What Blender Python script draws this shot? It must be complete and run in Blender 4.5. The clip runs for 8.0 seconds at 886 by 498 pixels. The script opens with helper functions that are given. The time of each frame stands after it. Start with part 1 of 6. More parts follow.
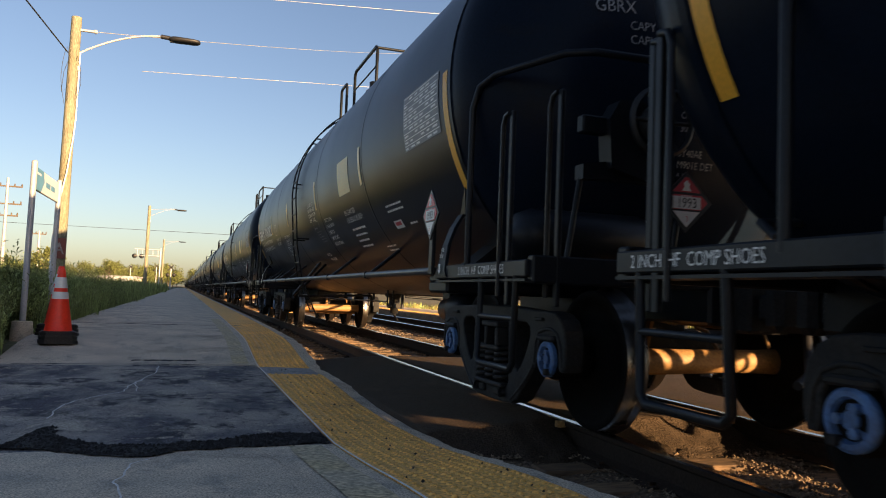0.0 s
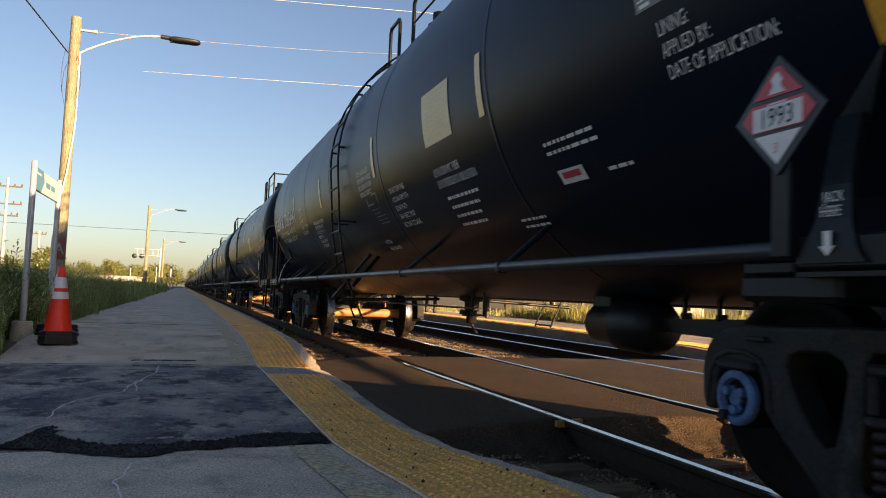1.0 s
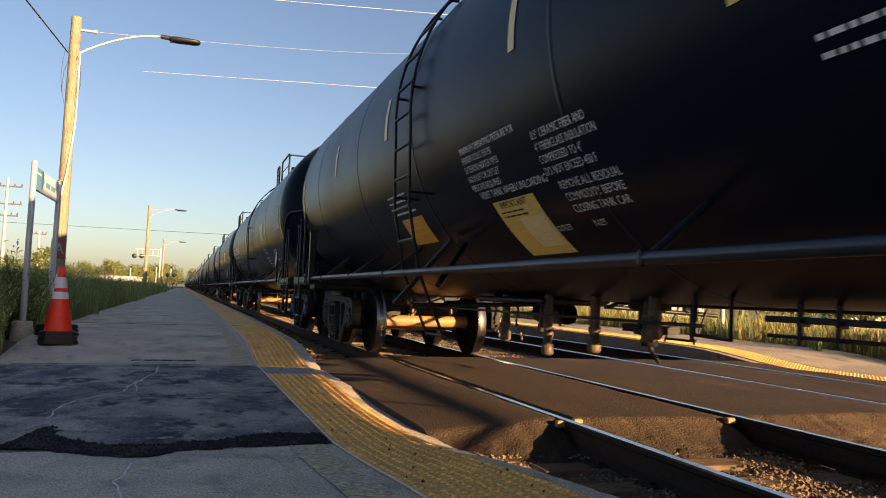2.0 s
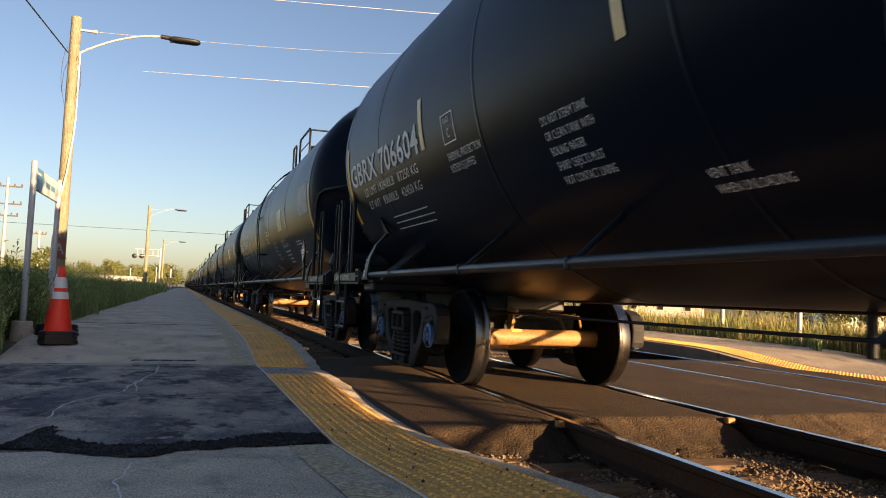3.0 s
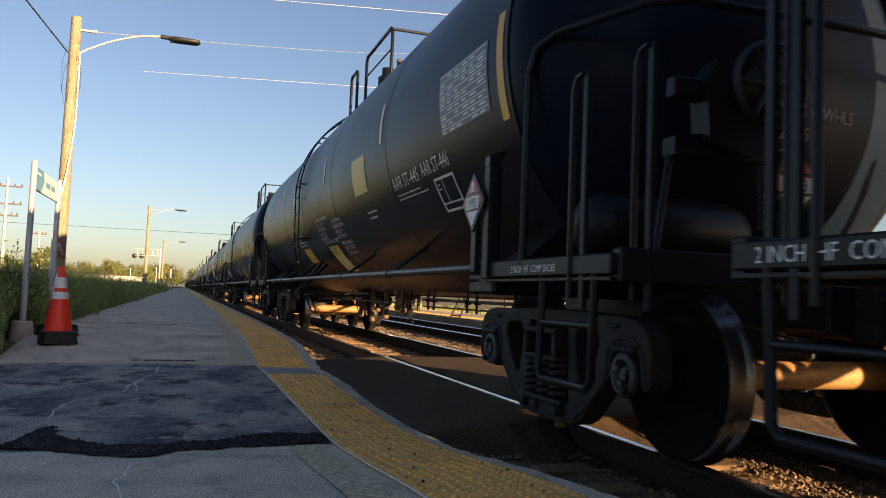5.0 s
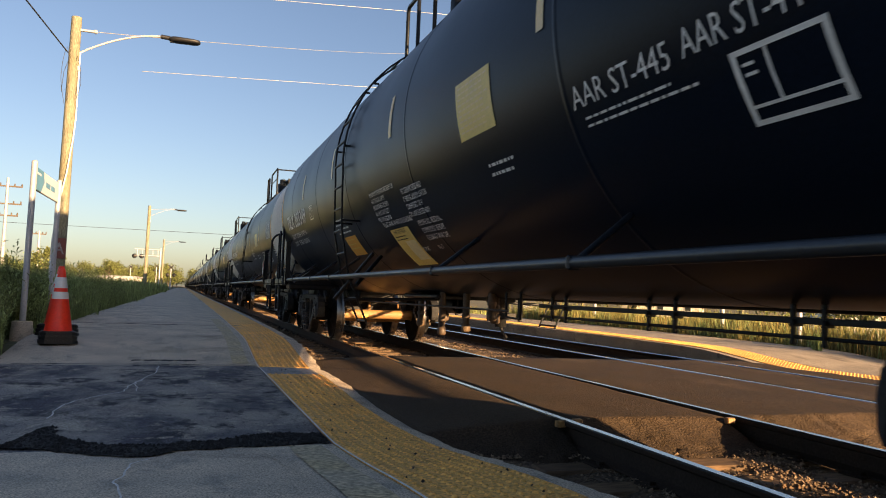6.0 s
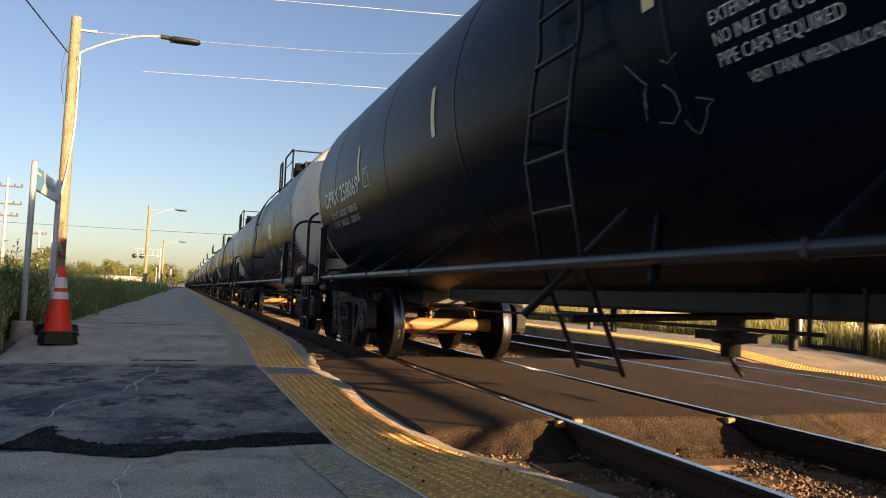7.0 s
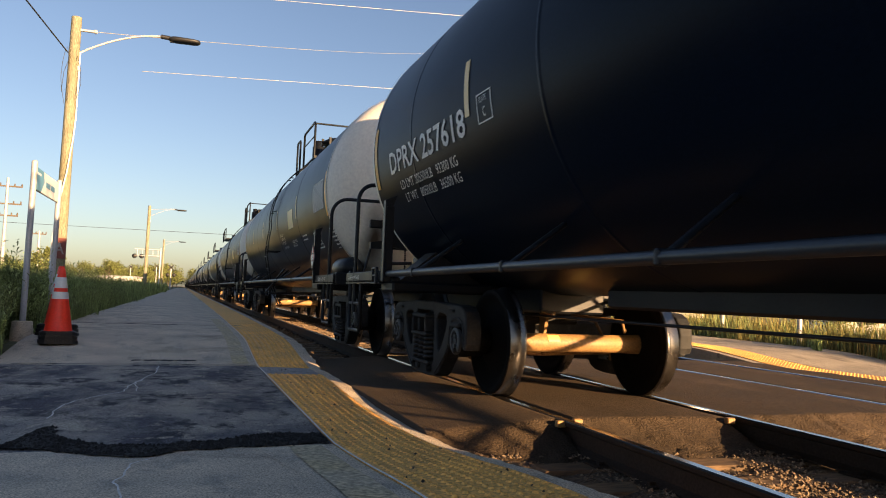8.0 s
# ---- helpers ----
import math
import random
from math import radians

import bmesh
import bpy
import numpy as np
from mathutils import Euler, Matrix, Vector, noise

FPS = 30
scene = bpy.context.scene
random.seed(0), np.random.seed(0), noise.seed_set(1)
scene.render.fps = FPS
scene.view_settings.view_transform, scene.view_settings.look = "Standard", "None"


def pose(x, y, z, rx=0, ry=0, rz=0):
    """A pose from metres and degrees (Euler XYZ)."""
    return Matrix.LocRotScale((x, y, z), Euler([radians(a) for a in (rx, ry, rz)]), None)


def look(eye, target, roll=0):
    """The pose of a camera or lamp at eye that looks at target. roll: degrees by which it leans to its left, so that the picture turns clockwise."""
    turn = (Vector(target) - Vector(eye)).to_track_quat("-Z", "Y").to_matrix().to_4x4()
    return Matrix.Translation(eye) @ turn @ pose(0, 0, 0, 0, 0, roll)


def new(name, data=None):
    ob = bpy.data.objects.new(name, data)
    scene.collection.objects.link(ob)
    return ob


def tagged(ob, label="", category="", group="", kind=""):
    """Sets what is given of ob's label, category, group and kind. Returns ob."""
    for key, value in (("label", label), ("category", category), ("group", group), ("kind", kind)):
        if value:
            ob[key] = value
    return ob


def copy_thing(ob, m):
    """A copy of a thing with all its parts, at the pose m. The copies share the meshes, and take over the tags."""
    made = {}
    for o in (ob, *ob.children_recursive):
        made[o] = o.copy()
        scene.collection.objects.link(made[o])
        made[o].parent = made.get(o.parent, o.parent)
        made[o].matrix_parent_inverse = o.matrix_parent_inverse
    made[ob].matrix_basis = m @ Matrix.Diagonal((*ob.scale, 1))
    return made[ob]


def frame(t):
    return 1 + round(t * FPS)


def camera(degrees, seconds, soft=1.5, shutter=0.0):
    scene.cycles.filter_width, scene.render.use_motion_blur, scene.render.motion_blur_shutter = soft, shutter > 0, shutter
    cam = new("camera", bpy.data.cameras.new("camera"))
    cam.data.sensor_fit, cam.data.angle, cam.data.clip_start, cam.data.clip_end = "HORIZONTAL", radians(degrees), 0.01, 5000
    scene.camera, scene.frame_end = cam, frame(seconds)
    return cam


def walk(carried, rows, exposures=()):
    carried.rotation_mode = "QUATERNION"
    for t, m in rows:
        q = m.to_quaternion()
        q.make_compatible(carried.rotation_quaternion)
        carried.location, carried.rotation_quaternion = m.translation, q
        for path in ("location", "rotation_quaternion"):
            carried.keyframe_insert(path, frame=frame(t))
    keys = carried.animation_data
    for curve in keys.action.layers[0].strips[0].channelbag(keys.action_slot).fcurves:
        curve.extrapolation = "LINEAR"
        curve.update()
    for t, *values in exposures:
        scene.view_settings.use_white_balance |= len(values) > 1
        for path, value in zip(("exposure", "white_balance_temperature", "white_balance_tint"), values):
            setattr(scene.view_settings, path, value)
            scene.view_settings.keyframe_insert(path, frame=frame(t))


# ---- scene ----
# ---- the camera, standing still on the platform ----
cam = camera(60.82, 8.0, soft=1.0, shutter=0.03)
EYE = (0.0, 0.0, 0.835)
AIM = (EYE[0] + math.sin(0.32945), EYE[1] + math.cos(0.32945), EYE[2] + math.tan(0.06259))
STAND = look(EYE, AIM, 2.276)
walk(cam, [(0.0, STAND), (8.0, STAND)], exposures=[(0.0, 1.84, 6600, 21), (8.0, 1.84, 6600, 21)])

# ---- daylight: a low sun behind the train ----
SUN_AZIMUTH, SUN_HEIGHT = radians(28.5), radians(10.4)
SUN_X, SUN_Y, SUN_Z = math.sin(SUN_AZIMUTH) * math.cos(SUN_HEIGHT), -math.cos(SUN_AZIMUTH) * math.cos(SUN_HEIGHT), math.sin(SUN_HEIGHT)
world = bpy.data.worlds.new("world")
scene.world = world
world.use_nodes = True
wn = world.node_tree.nodes
sky = wn.new("ShaderNodeTexSky")
sky.sky_type = "NISHITA"
sky.sun_disc = False
sky.sun_elevation = math.asin(SUN_Z)
sky.sun_rotation = math.atan2(SUN_X, SUN_Y)
sky.air_density, sky.dust_density, sky.ozone_density = 0.9, 1.15, 1.5
wn["Background"].inputs[1].default_value = 0.0485
world.node_tree.links.new(sky.outputs[0], wn["Background"].inputs[0])
sun_data = bpy.data.lights.new("sun", "SUN")
sun_data.energy, sun_data.angle, sun_data.color = 5.0, radians(0.55), (1.0, 0.66, 0.31)
sun = new("sun", sun_data)
sun.matrix_world = look((SUN_X * 50, SUN_Y * 50, SUN_Z * 50), (0, 0, 0))


# ---- materials ----
def material(name, color, rough=0.6, metal=0.0, vary=0.25, scale=3.0, grain=40.0, bump=0.15, second=None, mix=0.5, spec=0.5, rvary=0.12, island=0.0, objvary=0.0, stretch=(1, 1, 1), dist=0.004, stains=(), chunk=None, blotch=None):
    """A painted, stony or metal surface with stains at two scales, fine grain and uneven gloss."""
    m = bpy.data.materials.new(name)
    m.use_nodes = True
    nt = m.node_tree
    n, link = nt.nodes, nt.links.new
    bsdf = n["Principled BSDF"]
    bsdf.inputs["Metallic"].default_value = metal
    bsdf.inputs["Specular IOR Level"].default_value = spec
    co = n.new("ShaderNodeTexCoord")
    mp = n.new("ShaderNodeMapping")
    mp.inputs["Scale"].default_value = stretch
    link(co.outputs["Object"], mp.inputs[0])
    big, small = n.new("ShaderNodeTexNoise"), n.new("ShaderNodeTexNoise")
    big.inputs["Scale"].default_value, big.inputs["Detail"].default_value = scale, 6.0
    small.inputs["Scale"].default_value, small.inputs["Detail"].default_value = grain, 4.0
    link(mp.outputs[0], big.inputs[0])
    link(mp.outputs[0], small.inputs[0])
    ramp = n.new("ShaderNodeValToRGB")
    second = second or tuple(c * (1 - vary) for c in color)
    ramp.color_ramp.elements[0].position, ramp.color_ramp.elements[1].position = 0.5 - 0.3 * (1 - mix) - 0.05, 0.75 - 0.2 * mix
    ramp.color_ramp.elements[0].color = (*second, 1)
    ramp.color_ramp.elements[1].color = (*color, 1)
    link(big.outputs["Fac"], ramp.inputs[0])
    mul = n.new("ShaderNodeMapRange")
    mul.inputs["From Min"].default_value, mul.inputs["From Max"].default_value = 0.3, 0.7
    mul.inputs["To Min"].default_value, mul.inputs["To Max"].default_value = 1 - vary, 1 + vary
    link(small.outputs["Fac"], mul.inputs["Value"])
    tone = ramp.outputs[0]
    for k, (tint, size, lo, hi, pull) in enumerate(stains):
        # a stain with its own shape: noise of that size, pulled along the axes
        m2 = n.new("ShaderNodeMapping")
        m2.inputs["Scale"].default_value = pull
        m2.inputs["Location"].default_value = (3.7 * k + 1.3, 2.1 * k, 0.7)
        link(co.outputs["Object"], m2.inputs[0])
        nz = n.new("ShaderNodeTexNoise")
        nz.inputs["Scale"].default_value, nz.inputs["Detail"].default_value, nz.inputs["Roughness"].default_value = size, 9.0, 0.65
        link(m2.outputs[0], nz.inputs[0])
        st = n.new("ShaderNodeMapRange")
        st.inputs["From Min"].default_value, st.inputs["From Max"].default_value = lo, hi
        link(nz.outputs["Fac"], st.inputs["Value"])
        mx = n.new("ShaderNodeMix")
        mx.data_type = "RGBA"
        link(st.outputs[0], mx.inputs[0])
        link(tone, mx.inputs[6])
        mx.inputs[7].default_value = (*tint, 1)
        tone = mx.outputs[2]
    if blotch:
        # one stain round a point of the thing, with a ragged edge
        sub = n.new("ShaderNodeVectorMath")
        sub.operation = "SUBTRACT"
        link(co.outputs["Object"], sub.inputs[0])
        sub.inputs[1].default_value = blotch[0]
        m3 = n.new("ShaderNodeVectorMath")
        m3.operation = "MULTIPLY"
        link(sub.outputs[0], m3.inputs[0])
        m3.inputs[1].default_value = blotch[1]
        ln = n.new("ShaderNodeVectorMath")
        ln.operation = "LENGTH"
        link(m3.outputs[0], ln.inputs[0])
        ad = n.new("ShaderNodeMath")
        ad.operation = "MULTIPLY_ADD"
        link(big.outputs["Fac"], ad.inputs[0])
        ad.inputs[1].default_value = 0.9
        link(ln.outputs["Value"], ad.inputs[2])
        st = n.new("ShaderNodeMapRange")
        st.inputs["From Min"].default_value, st.inputs["From Max"].default_value = 1.45, 0.75
        link(ad.outputs[0], st.inputs["Value"])
        mx = n.new("ShaderNodeMix")
        mx.data_type = "RGBA"
        link(st.outputs[0], mx.inputs[0])
        link(tone, mx.inputs[6])
        mx.inputs[7].default_value = (*blotch[2], 1)
        tone = mx.outputs[2]
    hsv = n.new("ShaderNodeHueSaturation")
    link(tone, hsv.inputs["Color"])
    last = mul.outputs[0]
    if island or objvary:
        src = n.new("ShaderNodeNewGeometry").outputs["Random Per Island"] if island else n.new("ShaderNodeObjectInfo").outputs["Random"]
        k = island or objvary
        r2 = n.new("ShaderNodeMapRange")
        r2.inputs["To Min"].default_value, r2.inputs["To Max"].default_value = 1 - k, 1 + k
        link(src, r2.inputs["Value"])
        mm = n.new("ShaderNodeMath")
        mm.operation = "MULTIPLY"
        link(last, mm.inputs[0])
        link(r2.outputs[0], mm.inputs[1])
        last = mm.outputs[0]
    link(last, hsv.inputs["Value"])
    link(hsv.outputs[0], bsdf.inputs["Base Color"])
    rr = n.new("ShaderNodeMapRange")
    rr.inputs["To Min"].default_value, rr.inputs["To Max"].default_value = max(0.03, rough - rvary), min(1, rough + rvary)
    link(big.outputs["Fac"], rr.inputs["Value"])
    link(rr.outputs[0], bsdf.inputs["Roughness"])
    if bump:
        bp = n.new("ShaderNodeBump")
        bp.inputs["Strength"].default_value, bp.inputs["Distance"].default_value = bump, dist
        link(small.outputs["Fac"], bp.inputs["Height"])
        if chunk:
            vo = n.new("ShaderNodeTexVoronoi")
            vo.inputs["Scale"].default_value = chunk[0]
            link(mp.outputs[0], vo.inputs[0])
            b2 = n.new("ShaderNodeBump")
            b2.invert = True
            b2.inputs["Strength"].default_value, b2.inputs["Distance"].default_value = 1.0, chunk[1]
            link(vo.outputs["Distance"], b2.inputs["Height"])
            link(b2.outputs[0], bp.inputs["Normal"])
        link(bp.outputs[0], bsdf.inputs["Normal"])
    return m


M = {}
M["tank_black"] = material("tank_black", (0.0040, 0.0092, 0.0205), 0.32, vary=0.2, scale=0.7, grain=60, bump=0.02, second=(0.0046, 0.0092, 0.0185), rvary=0.08, spec=0.08, stains=[((0.012, 0.012, 0.014), 2.2, 0.58, 0.80, (1, 0.5, 2.0))])
M["tank_clean"] = material("tank_clean", (0.0035, 0.0085, 0.0200), 0.30, vary=0.2, scale=0.7, grain=60, bump=0.02, second=(0.0040, 0.0088, 0.0185), rvary=0.06, spec=0.035, stains=[((0.009, 0.0105, 0.014), 2.2, 0.60, 0.82, (1, 0.5, 2.0))])
M["tank_white"] = material("tank_white", (0.82, 0.78, 0.69), 0.45, vary=0.08, scale=1.4, grain=25, bump=0.03, second=(0.76, 0.72, 0.63), mix=0.7, stains=[((0.46, 0.34, 0.22), 1.6, 0.66, 0.84, (1.2, 1, 0.45)), ((0.50, 0.44, 0.36), 5, 0.64, 0.80, (1.5, 1, 0.25))], blotch=((-0.87, -7.9, 1.62), (4.6, 0.5, 1.7), (0.07, 0.042, 0.022)))
M["steel_black"] = material("steel_black", (0.0045, 0.0070, 0.0115), 0.42, vary=0.3, scale=2.5, grain=50, bump=0.15, second=(0.008, 0.0095, 0.012), spec=0.25)
M["pipe_grey"] = material("pipe_grey", (0.012, 0.018, 0.027), 0.42, vary=0.3, scale=2.5, grain=50, bump=0.1)
M["cast_iron"] = material("cast_iron", (0.013, 0.0145, 0.017), 0.62, vary=0.45, scale=4, grain=60, bump=0.4, second=(0.022, 0.021, 0.020), spec=0.25, stains=[((0.060, 0.058, 0.056), 7, 0.57, 0.72, (1, 1, 0.6)), ((0.006, 0.006, 0.007), 5, 0.56, 0.68, (1, 1, 0.4))])
M["pipe_brown"] = material("pipe_brown", (0.10, 0.065, 0.035), 0.6, vary=0.35, scale=6, grain=50, bump=0.2, second=(0.05, 0.035, 0.025))
M["wheel_steel"] = material("wheel_steel", (0.005, 0.0045, 0.004), 0.75, 0.0, spec=0.12, vary=0.3, scale=5, grain=60, bump=0.2)
M["tread"] = material("tread", (0.24, 0.225, 0.21), 0.30, 1.0, vary=0.15, scale=6, grain=60, bump=0.03)
M["axle_rust"] = material("axle_rust", (0.33, 0.185, 0.065), 0.6, vary=0.3, scale=4, grain=50, bump=0.2, second=(0.24, 0.13, 0.05))
M["cap_grey"] = material("cap_grey", (0.045, 0.05, 0.056), 0.5, vary=0.25, scale=9, grain=60, bump=0.15, second=(0.05, 0.055, 0.06))
M["cap_blue"] = material("cap_blue", (0.07, 0.18, 0.42), 0.5, vary=0.25, scale=9, grain=60, bump=0.15, second=(0.04, 0.07, 0.13))
M["marking"] = material("marking", (0.85, 0.85, 0.83), 0.55, vary=0.1, scale=5, grain=60, bump=0, second=(0.70, 0.70, 0.68))
M["marking_dim"] = material("marking_dim", (0.30, 0.31, 0.32), 0.6, vary=0.3, scale=8, grain=60, bump=0, second=(0.16, 0.17, 0.18))
M["reflective"] = material("reflective", (0.93, 0.68, 0.28), 0.4, vary=0.08, scale=5, grain=60, bump=0, second=(0.80, 0.58, 0.28))
M["yellow_band"] = material("yellow_band", (0.82, 0.40, 0.03), 0.45, vary=0.1, scale=5, grain=60, bump=0)
M["placard_red"] = material("placard_red", (0.55, 0.05, 0.07), 0.4, vary=0.1, scale=9, grain=60, bump=0)
M["placard_white"] = material("placard_white", (0.72, 0.72, 0.72), 0.4, vary=0.08, scale=9, grain=60, bump=0)
M["panel_cream"] = material("panel_cream", (0.88, 0.74, 0.40), 0.45, vary=0.1, scale=6, grain=60, bump=0)
M["chart_grey"] = material("chart_grey", (0.22, 0.23, 0.24), 0.5, vary=0.15, scale=6, grain=60, bump=0, second=(0.16, 0.17, 0.18))
M["panel_yellow"] = material("panel_yellow", (0.85, 0.62, 0.16), 0.45, vary=0.1, scale=6, grain=60, bump=0)
M["rail_side"] = material("rail_side", (0.034, 0.023, 0.016), 0.8, spec=0.15, vary=0.3, scale=4, grain=60, bump=0.3, second=(0.03, 0.02, 0.014))
M["rail_head"] = material("rail_head", (0.65, 0.65, 0.66), 0.18, 1.0, vary=0.1, scale=3, grain=50, bump=0.02, stretch=(1, 0.1, 1))
M["tie_wood"] = material("tie_wood", (0.20, 0.125, 0.065), 0.85, vary=0.45, scale=3, grain=30, bump=0.6, objvary=0.3, stretch=(0.3, 1.5, 1))
M["ballast"] = material("ballast", (0.15, 0.10, 0.058), 0.9, vary=0.5, scale=2, grain=30, bump=1.0, second=(0.07, 0.05, 0.032), dist=0.03, chunk=(30, 0.02))
M["stone"] = material("stone", (0.19, 0.135, 0.085), 0.85, vary=0.3, scale=9, grain=50, bump=0.3, island=0.6)
M["asphalt"] = material("asphalt", (0.064, 0.044, 0.028), 0.88, vary=0.55, scale=1.4, grain=70, bump=1.0, second=(0.046, 0.033, 0.021), dist=0.010, chunk=(65, 0.005), stains=[((0.11, 0.078, 0.048), 0.9, 0.56, 0.72, (1, 0.5, 1)), ((0.034, 0.025, 0.018), 2.6, 0.60, 0.72, (1, 1, 1))], spec=0.2)
M["rubble"] = material("rubble", (0.016, 0.016, 0.017), 0.9, vary=0.6, scale=8, grain=60, bump=0.9, second=(0.008, 0.008, 0.009), dist=0.02)
# base lightened because the near platform lies in the train's shade
M["concrete"] = material("concrete", (0.66, 0.56, 0.43), 0.88, vary=0.6, scale=1.3, grain=120, bump=0.7, second=(0.46, 0.40, 0.315), stains=[((0.27, 0.25, 0.22), 3.2, 0.52, 0.72, (1.2, 0.6, 1)), ((0.24, 0.19, 0.15), 0.8, 0.58, 0.75, (1, 1, 1)), ((0.10, 0.10, 0.10), 38, 0.63, 0.70, (1, 1, 1)), ((0.62, 0.56, 0.47), 24, 0.66, 0.74, (1, 1, 1))], spec=0.25)
# sunlit copy of concrete: base darkened to offset direct sun, plus its own stains
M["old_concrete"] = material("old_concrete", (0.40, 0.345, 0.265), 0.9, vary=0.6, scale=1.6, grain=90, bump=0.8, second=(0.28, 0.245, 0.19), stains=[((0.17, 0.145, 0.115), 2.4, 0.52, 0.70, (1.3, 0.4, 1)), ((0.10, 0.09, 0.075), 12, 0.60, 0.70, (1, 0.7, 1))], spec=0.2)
M["concrete_dark"] = material("concrete_dark", (0.42, 0.375, 0.315), 0.88, vary=0.75, scale=2.0, grain=100, bump=0.8, second=(0.19, 0.185, 0.19), mix=0.5, stretch=(1.2, 0.8, 1), stains=[((0.085, 0.085, 0.105), 1.3, 0.45, 0.60, (1.1, 0.6, 1)), ((0.035, 0.037, 0.048), 3.8, 0.53, 0.63, (1.0, 0.7, 1)), ((0.46, 0.40, 0.32), 6.0, 0.57, 0.68, (1.0, 0.8, 1)), ((0.02, 0.02, 0.025), 26, 0.60, 0.66, (1, 0.7, 1))], spec=0.25, dist=0.008)
M["patch_grey"] = material("patch_grey", (0.36, 0.35, 0.34), 0.85, vary=0.4, scale=4, grain=90, bump=0.5, second=(0.24, 0.245, 0.26), stains=[((0.05, 0.05, 0.055), 14, 0.60, 0.68, (1, 0.5, 1)), ((0.50, 0.36, 0.16), 7, 0.62, 0.70, (1, 1, 1))], spec=0.25)
M["crack_fill"] = material("crack_fill", (0.78, 0.77, 0.75), 0.8, vary=0.2, scale=9, grain=60, bump=0.2)
M["tactile"] = material("tactile", (0.92, 0.50, 0.12), 0.65, vary=0.45, scale=2.2, grain=60, bump=0.3, second=(0.68, 0.37, 0.10), stains=[((0.10, 0.075, 0.045), 3.0, 0.60, 0.74, (1, 0.6, 1)), ((0.05, 0.045, 0.04), 16, 0.64, 0.70, (1, 1, 1)), ((0.66, 0.50, 0.28), 1.1, 0.64, 0.76, (1, 1, 1))])
M["faded_yellow"] = material("faded_yellow", (0.52, 0.42, 0.24), 0.85, vary=0.6, scale=2.5, grain=40, bump=0.4, second=(0.47, 0.40, 0.28))
M["earth"] = material("earth", (0.13, 0.105, 0.065), 0.95, vary=0.35, scale=0.3, grain=6, bump=0.6, second=(0.09, 0.11, 0.045), dist=0.05)
M["weed"] = material("weed", (0.24, 0.32, 0.12), 0.7, vary=0.3, scale=1.0, grain=8, bump=0, second=(0.17, 0.215, 0.09), island=0.55, spec=0.2)
M["dry_weed"] = material("dry_weed", (0.32, 0.25, 0.085), 0.75, vary=0.3, scale=1.0, grain=8, bump=0, second=(0.13, 0.15, 0.045), island=0.45, spec=0.2)
M["leaf"] = material("leaf", (0.13, 0.15, 0.05), 0.7, vary=0.3, scale=0.5, grain=5, bump=0, second=(0.07, 0.09, 0.03), island=0.4, spec=0.2)
M["bark"] = material("bark", (0.12, 0.09, 0.065), 0.9, vary=0.3, scale=3, grain=20, bump=0.8)
M["pole_wood"] = material("pole_wood", (0.26, 0.255, 0.19), 0.95, vary=0.45, scale=5, grain=55, bump=1.0, second=(0.20, 0.195, 0.145), stretch=(2, 2, 0.3), dist=0.012, stains=[((0.13, 0.115, 0.075), 26, 0.56, 0.64, (2, 2, 0.06)), ((0.20, 0.18, 0.11), 1.2, 0.55, 0.75, (1, 1, 0.5))], spec=0.15)
M["galvanised"] = material("galvanised", (0.44, 0.46, 0.50), 0.5, 0.25, vary=0.12, scale=6, grain=50, bump=0.05)
M["lamp_dark"] = material("lamp_dark", (0.013, 0.014, 0.017), 0.5, vary=0.2, scale=6, grain=50, bump=0.05)
M["cone_orange"] = material("cone_orange", (0.97, 0.045, 0.013), 0.45, vary=0.08, scale=6, grain=50, bump=0.05)
M["rubber"] = material("rubber", (0.012, 0.012, 0.013), 0.6, vary=0.3, scale=6, grain=60, bump=0.2)
M["sleeve_white"] = material("sleeve_white", (0.72, 0.72, 0.72), 0.3, vary=0.06, scale=9, grain=60, bump=0)
M["sign_blue"] = material("sign_blue", (0.10, 0.27, 0.42), 0.4, vary=0.05, scale=5, grain=50, bump=0)
M["sign_pale"] = material("sign_pale", (0.62, 0.66, 0.70), 0.4, vary=0.05, scale=5, grain=50, bump=0)
M["sign_red"] = material("sign_red", (0.16, 0.035, 0.03), 0.6, vary=0.2, scale=5, grain=50, bump=0)
M["wire"] = material("wire", (0.5, 0.5, 0.5), 0.5, 0.5, vary=0.1, scale=5, grain=50, bump=0)
M["wire_dark"] = material("wire_dark", (0.02, 0.02, 0.02), 0.6, vary=0.1, scale=5, grain=50, bump=0)
M["car_white"] = material("car_white", (0.75, 0.75, 0.74), 0.25, vary=0.04, scale=5, grain=50, bump=0)
M["glass_dark"] = material("glass_dark", (0.02, 0.025, 0.03), 0.08, vary=0.1, scale=5, grain=50, bump=0, rvary=0.02)
M["lawn"] = material("lawn", (0.12, 0.15, 0.035), 0.85, vary=0.3, scale=0.4, grain=12, bump=0.6, second=(0.20, 0.17, 0.06), dist=0.04)
M["siding"] = material("siding", (0.66, 0.64, 0.58), 0.7, vary=0.1, scale=1, grain=20, bump=0.1)
M["roofing"] = material("roofing", (0.17, 0.15, 0.14), 0.85, vary=0.2, scale=1, grain=20, bump=0.3)


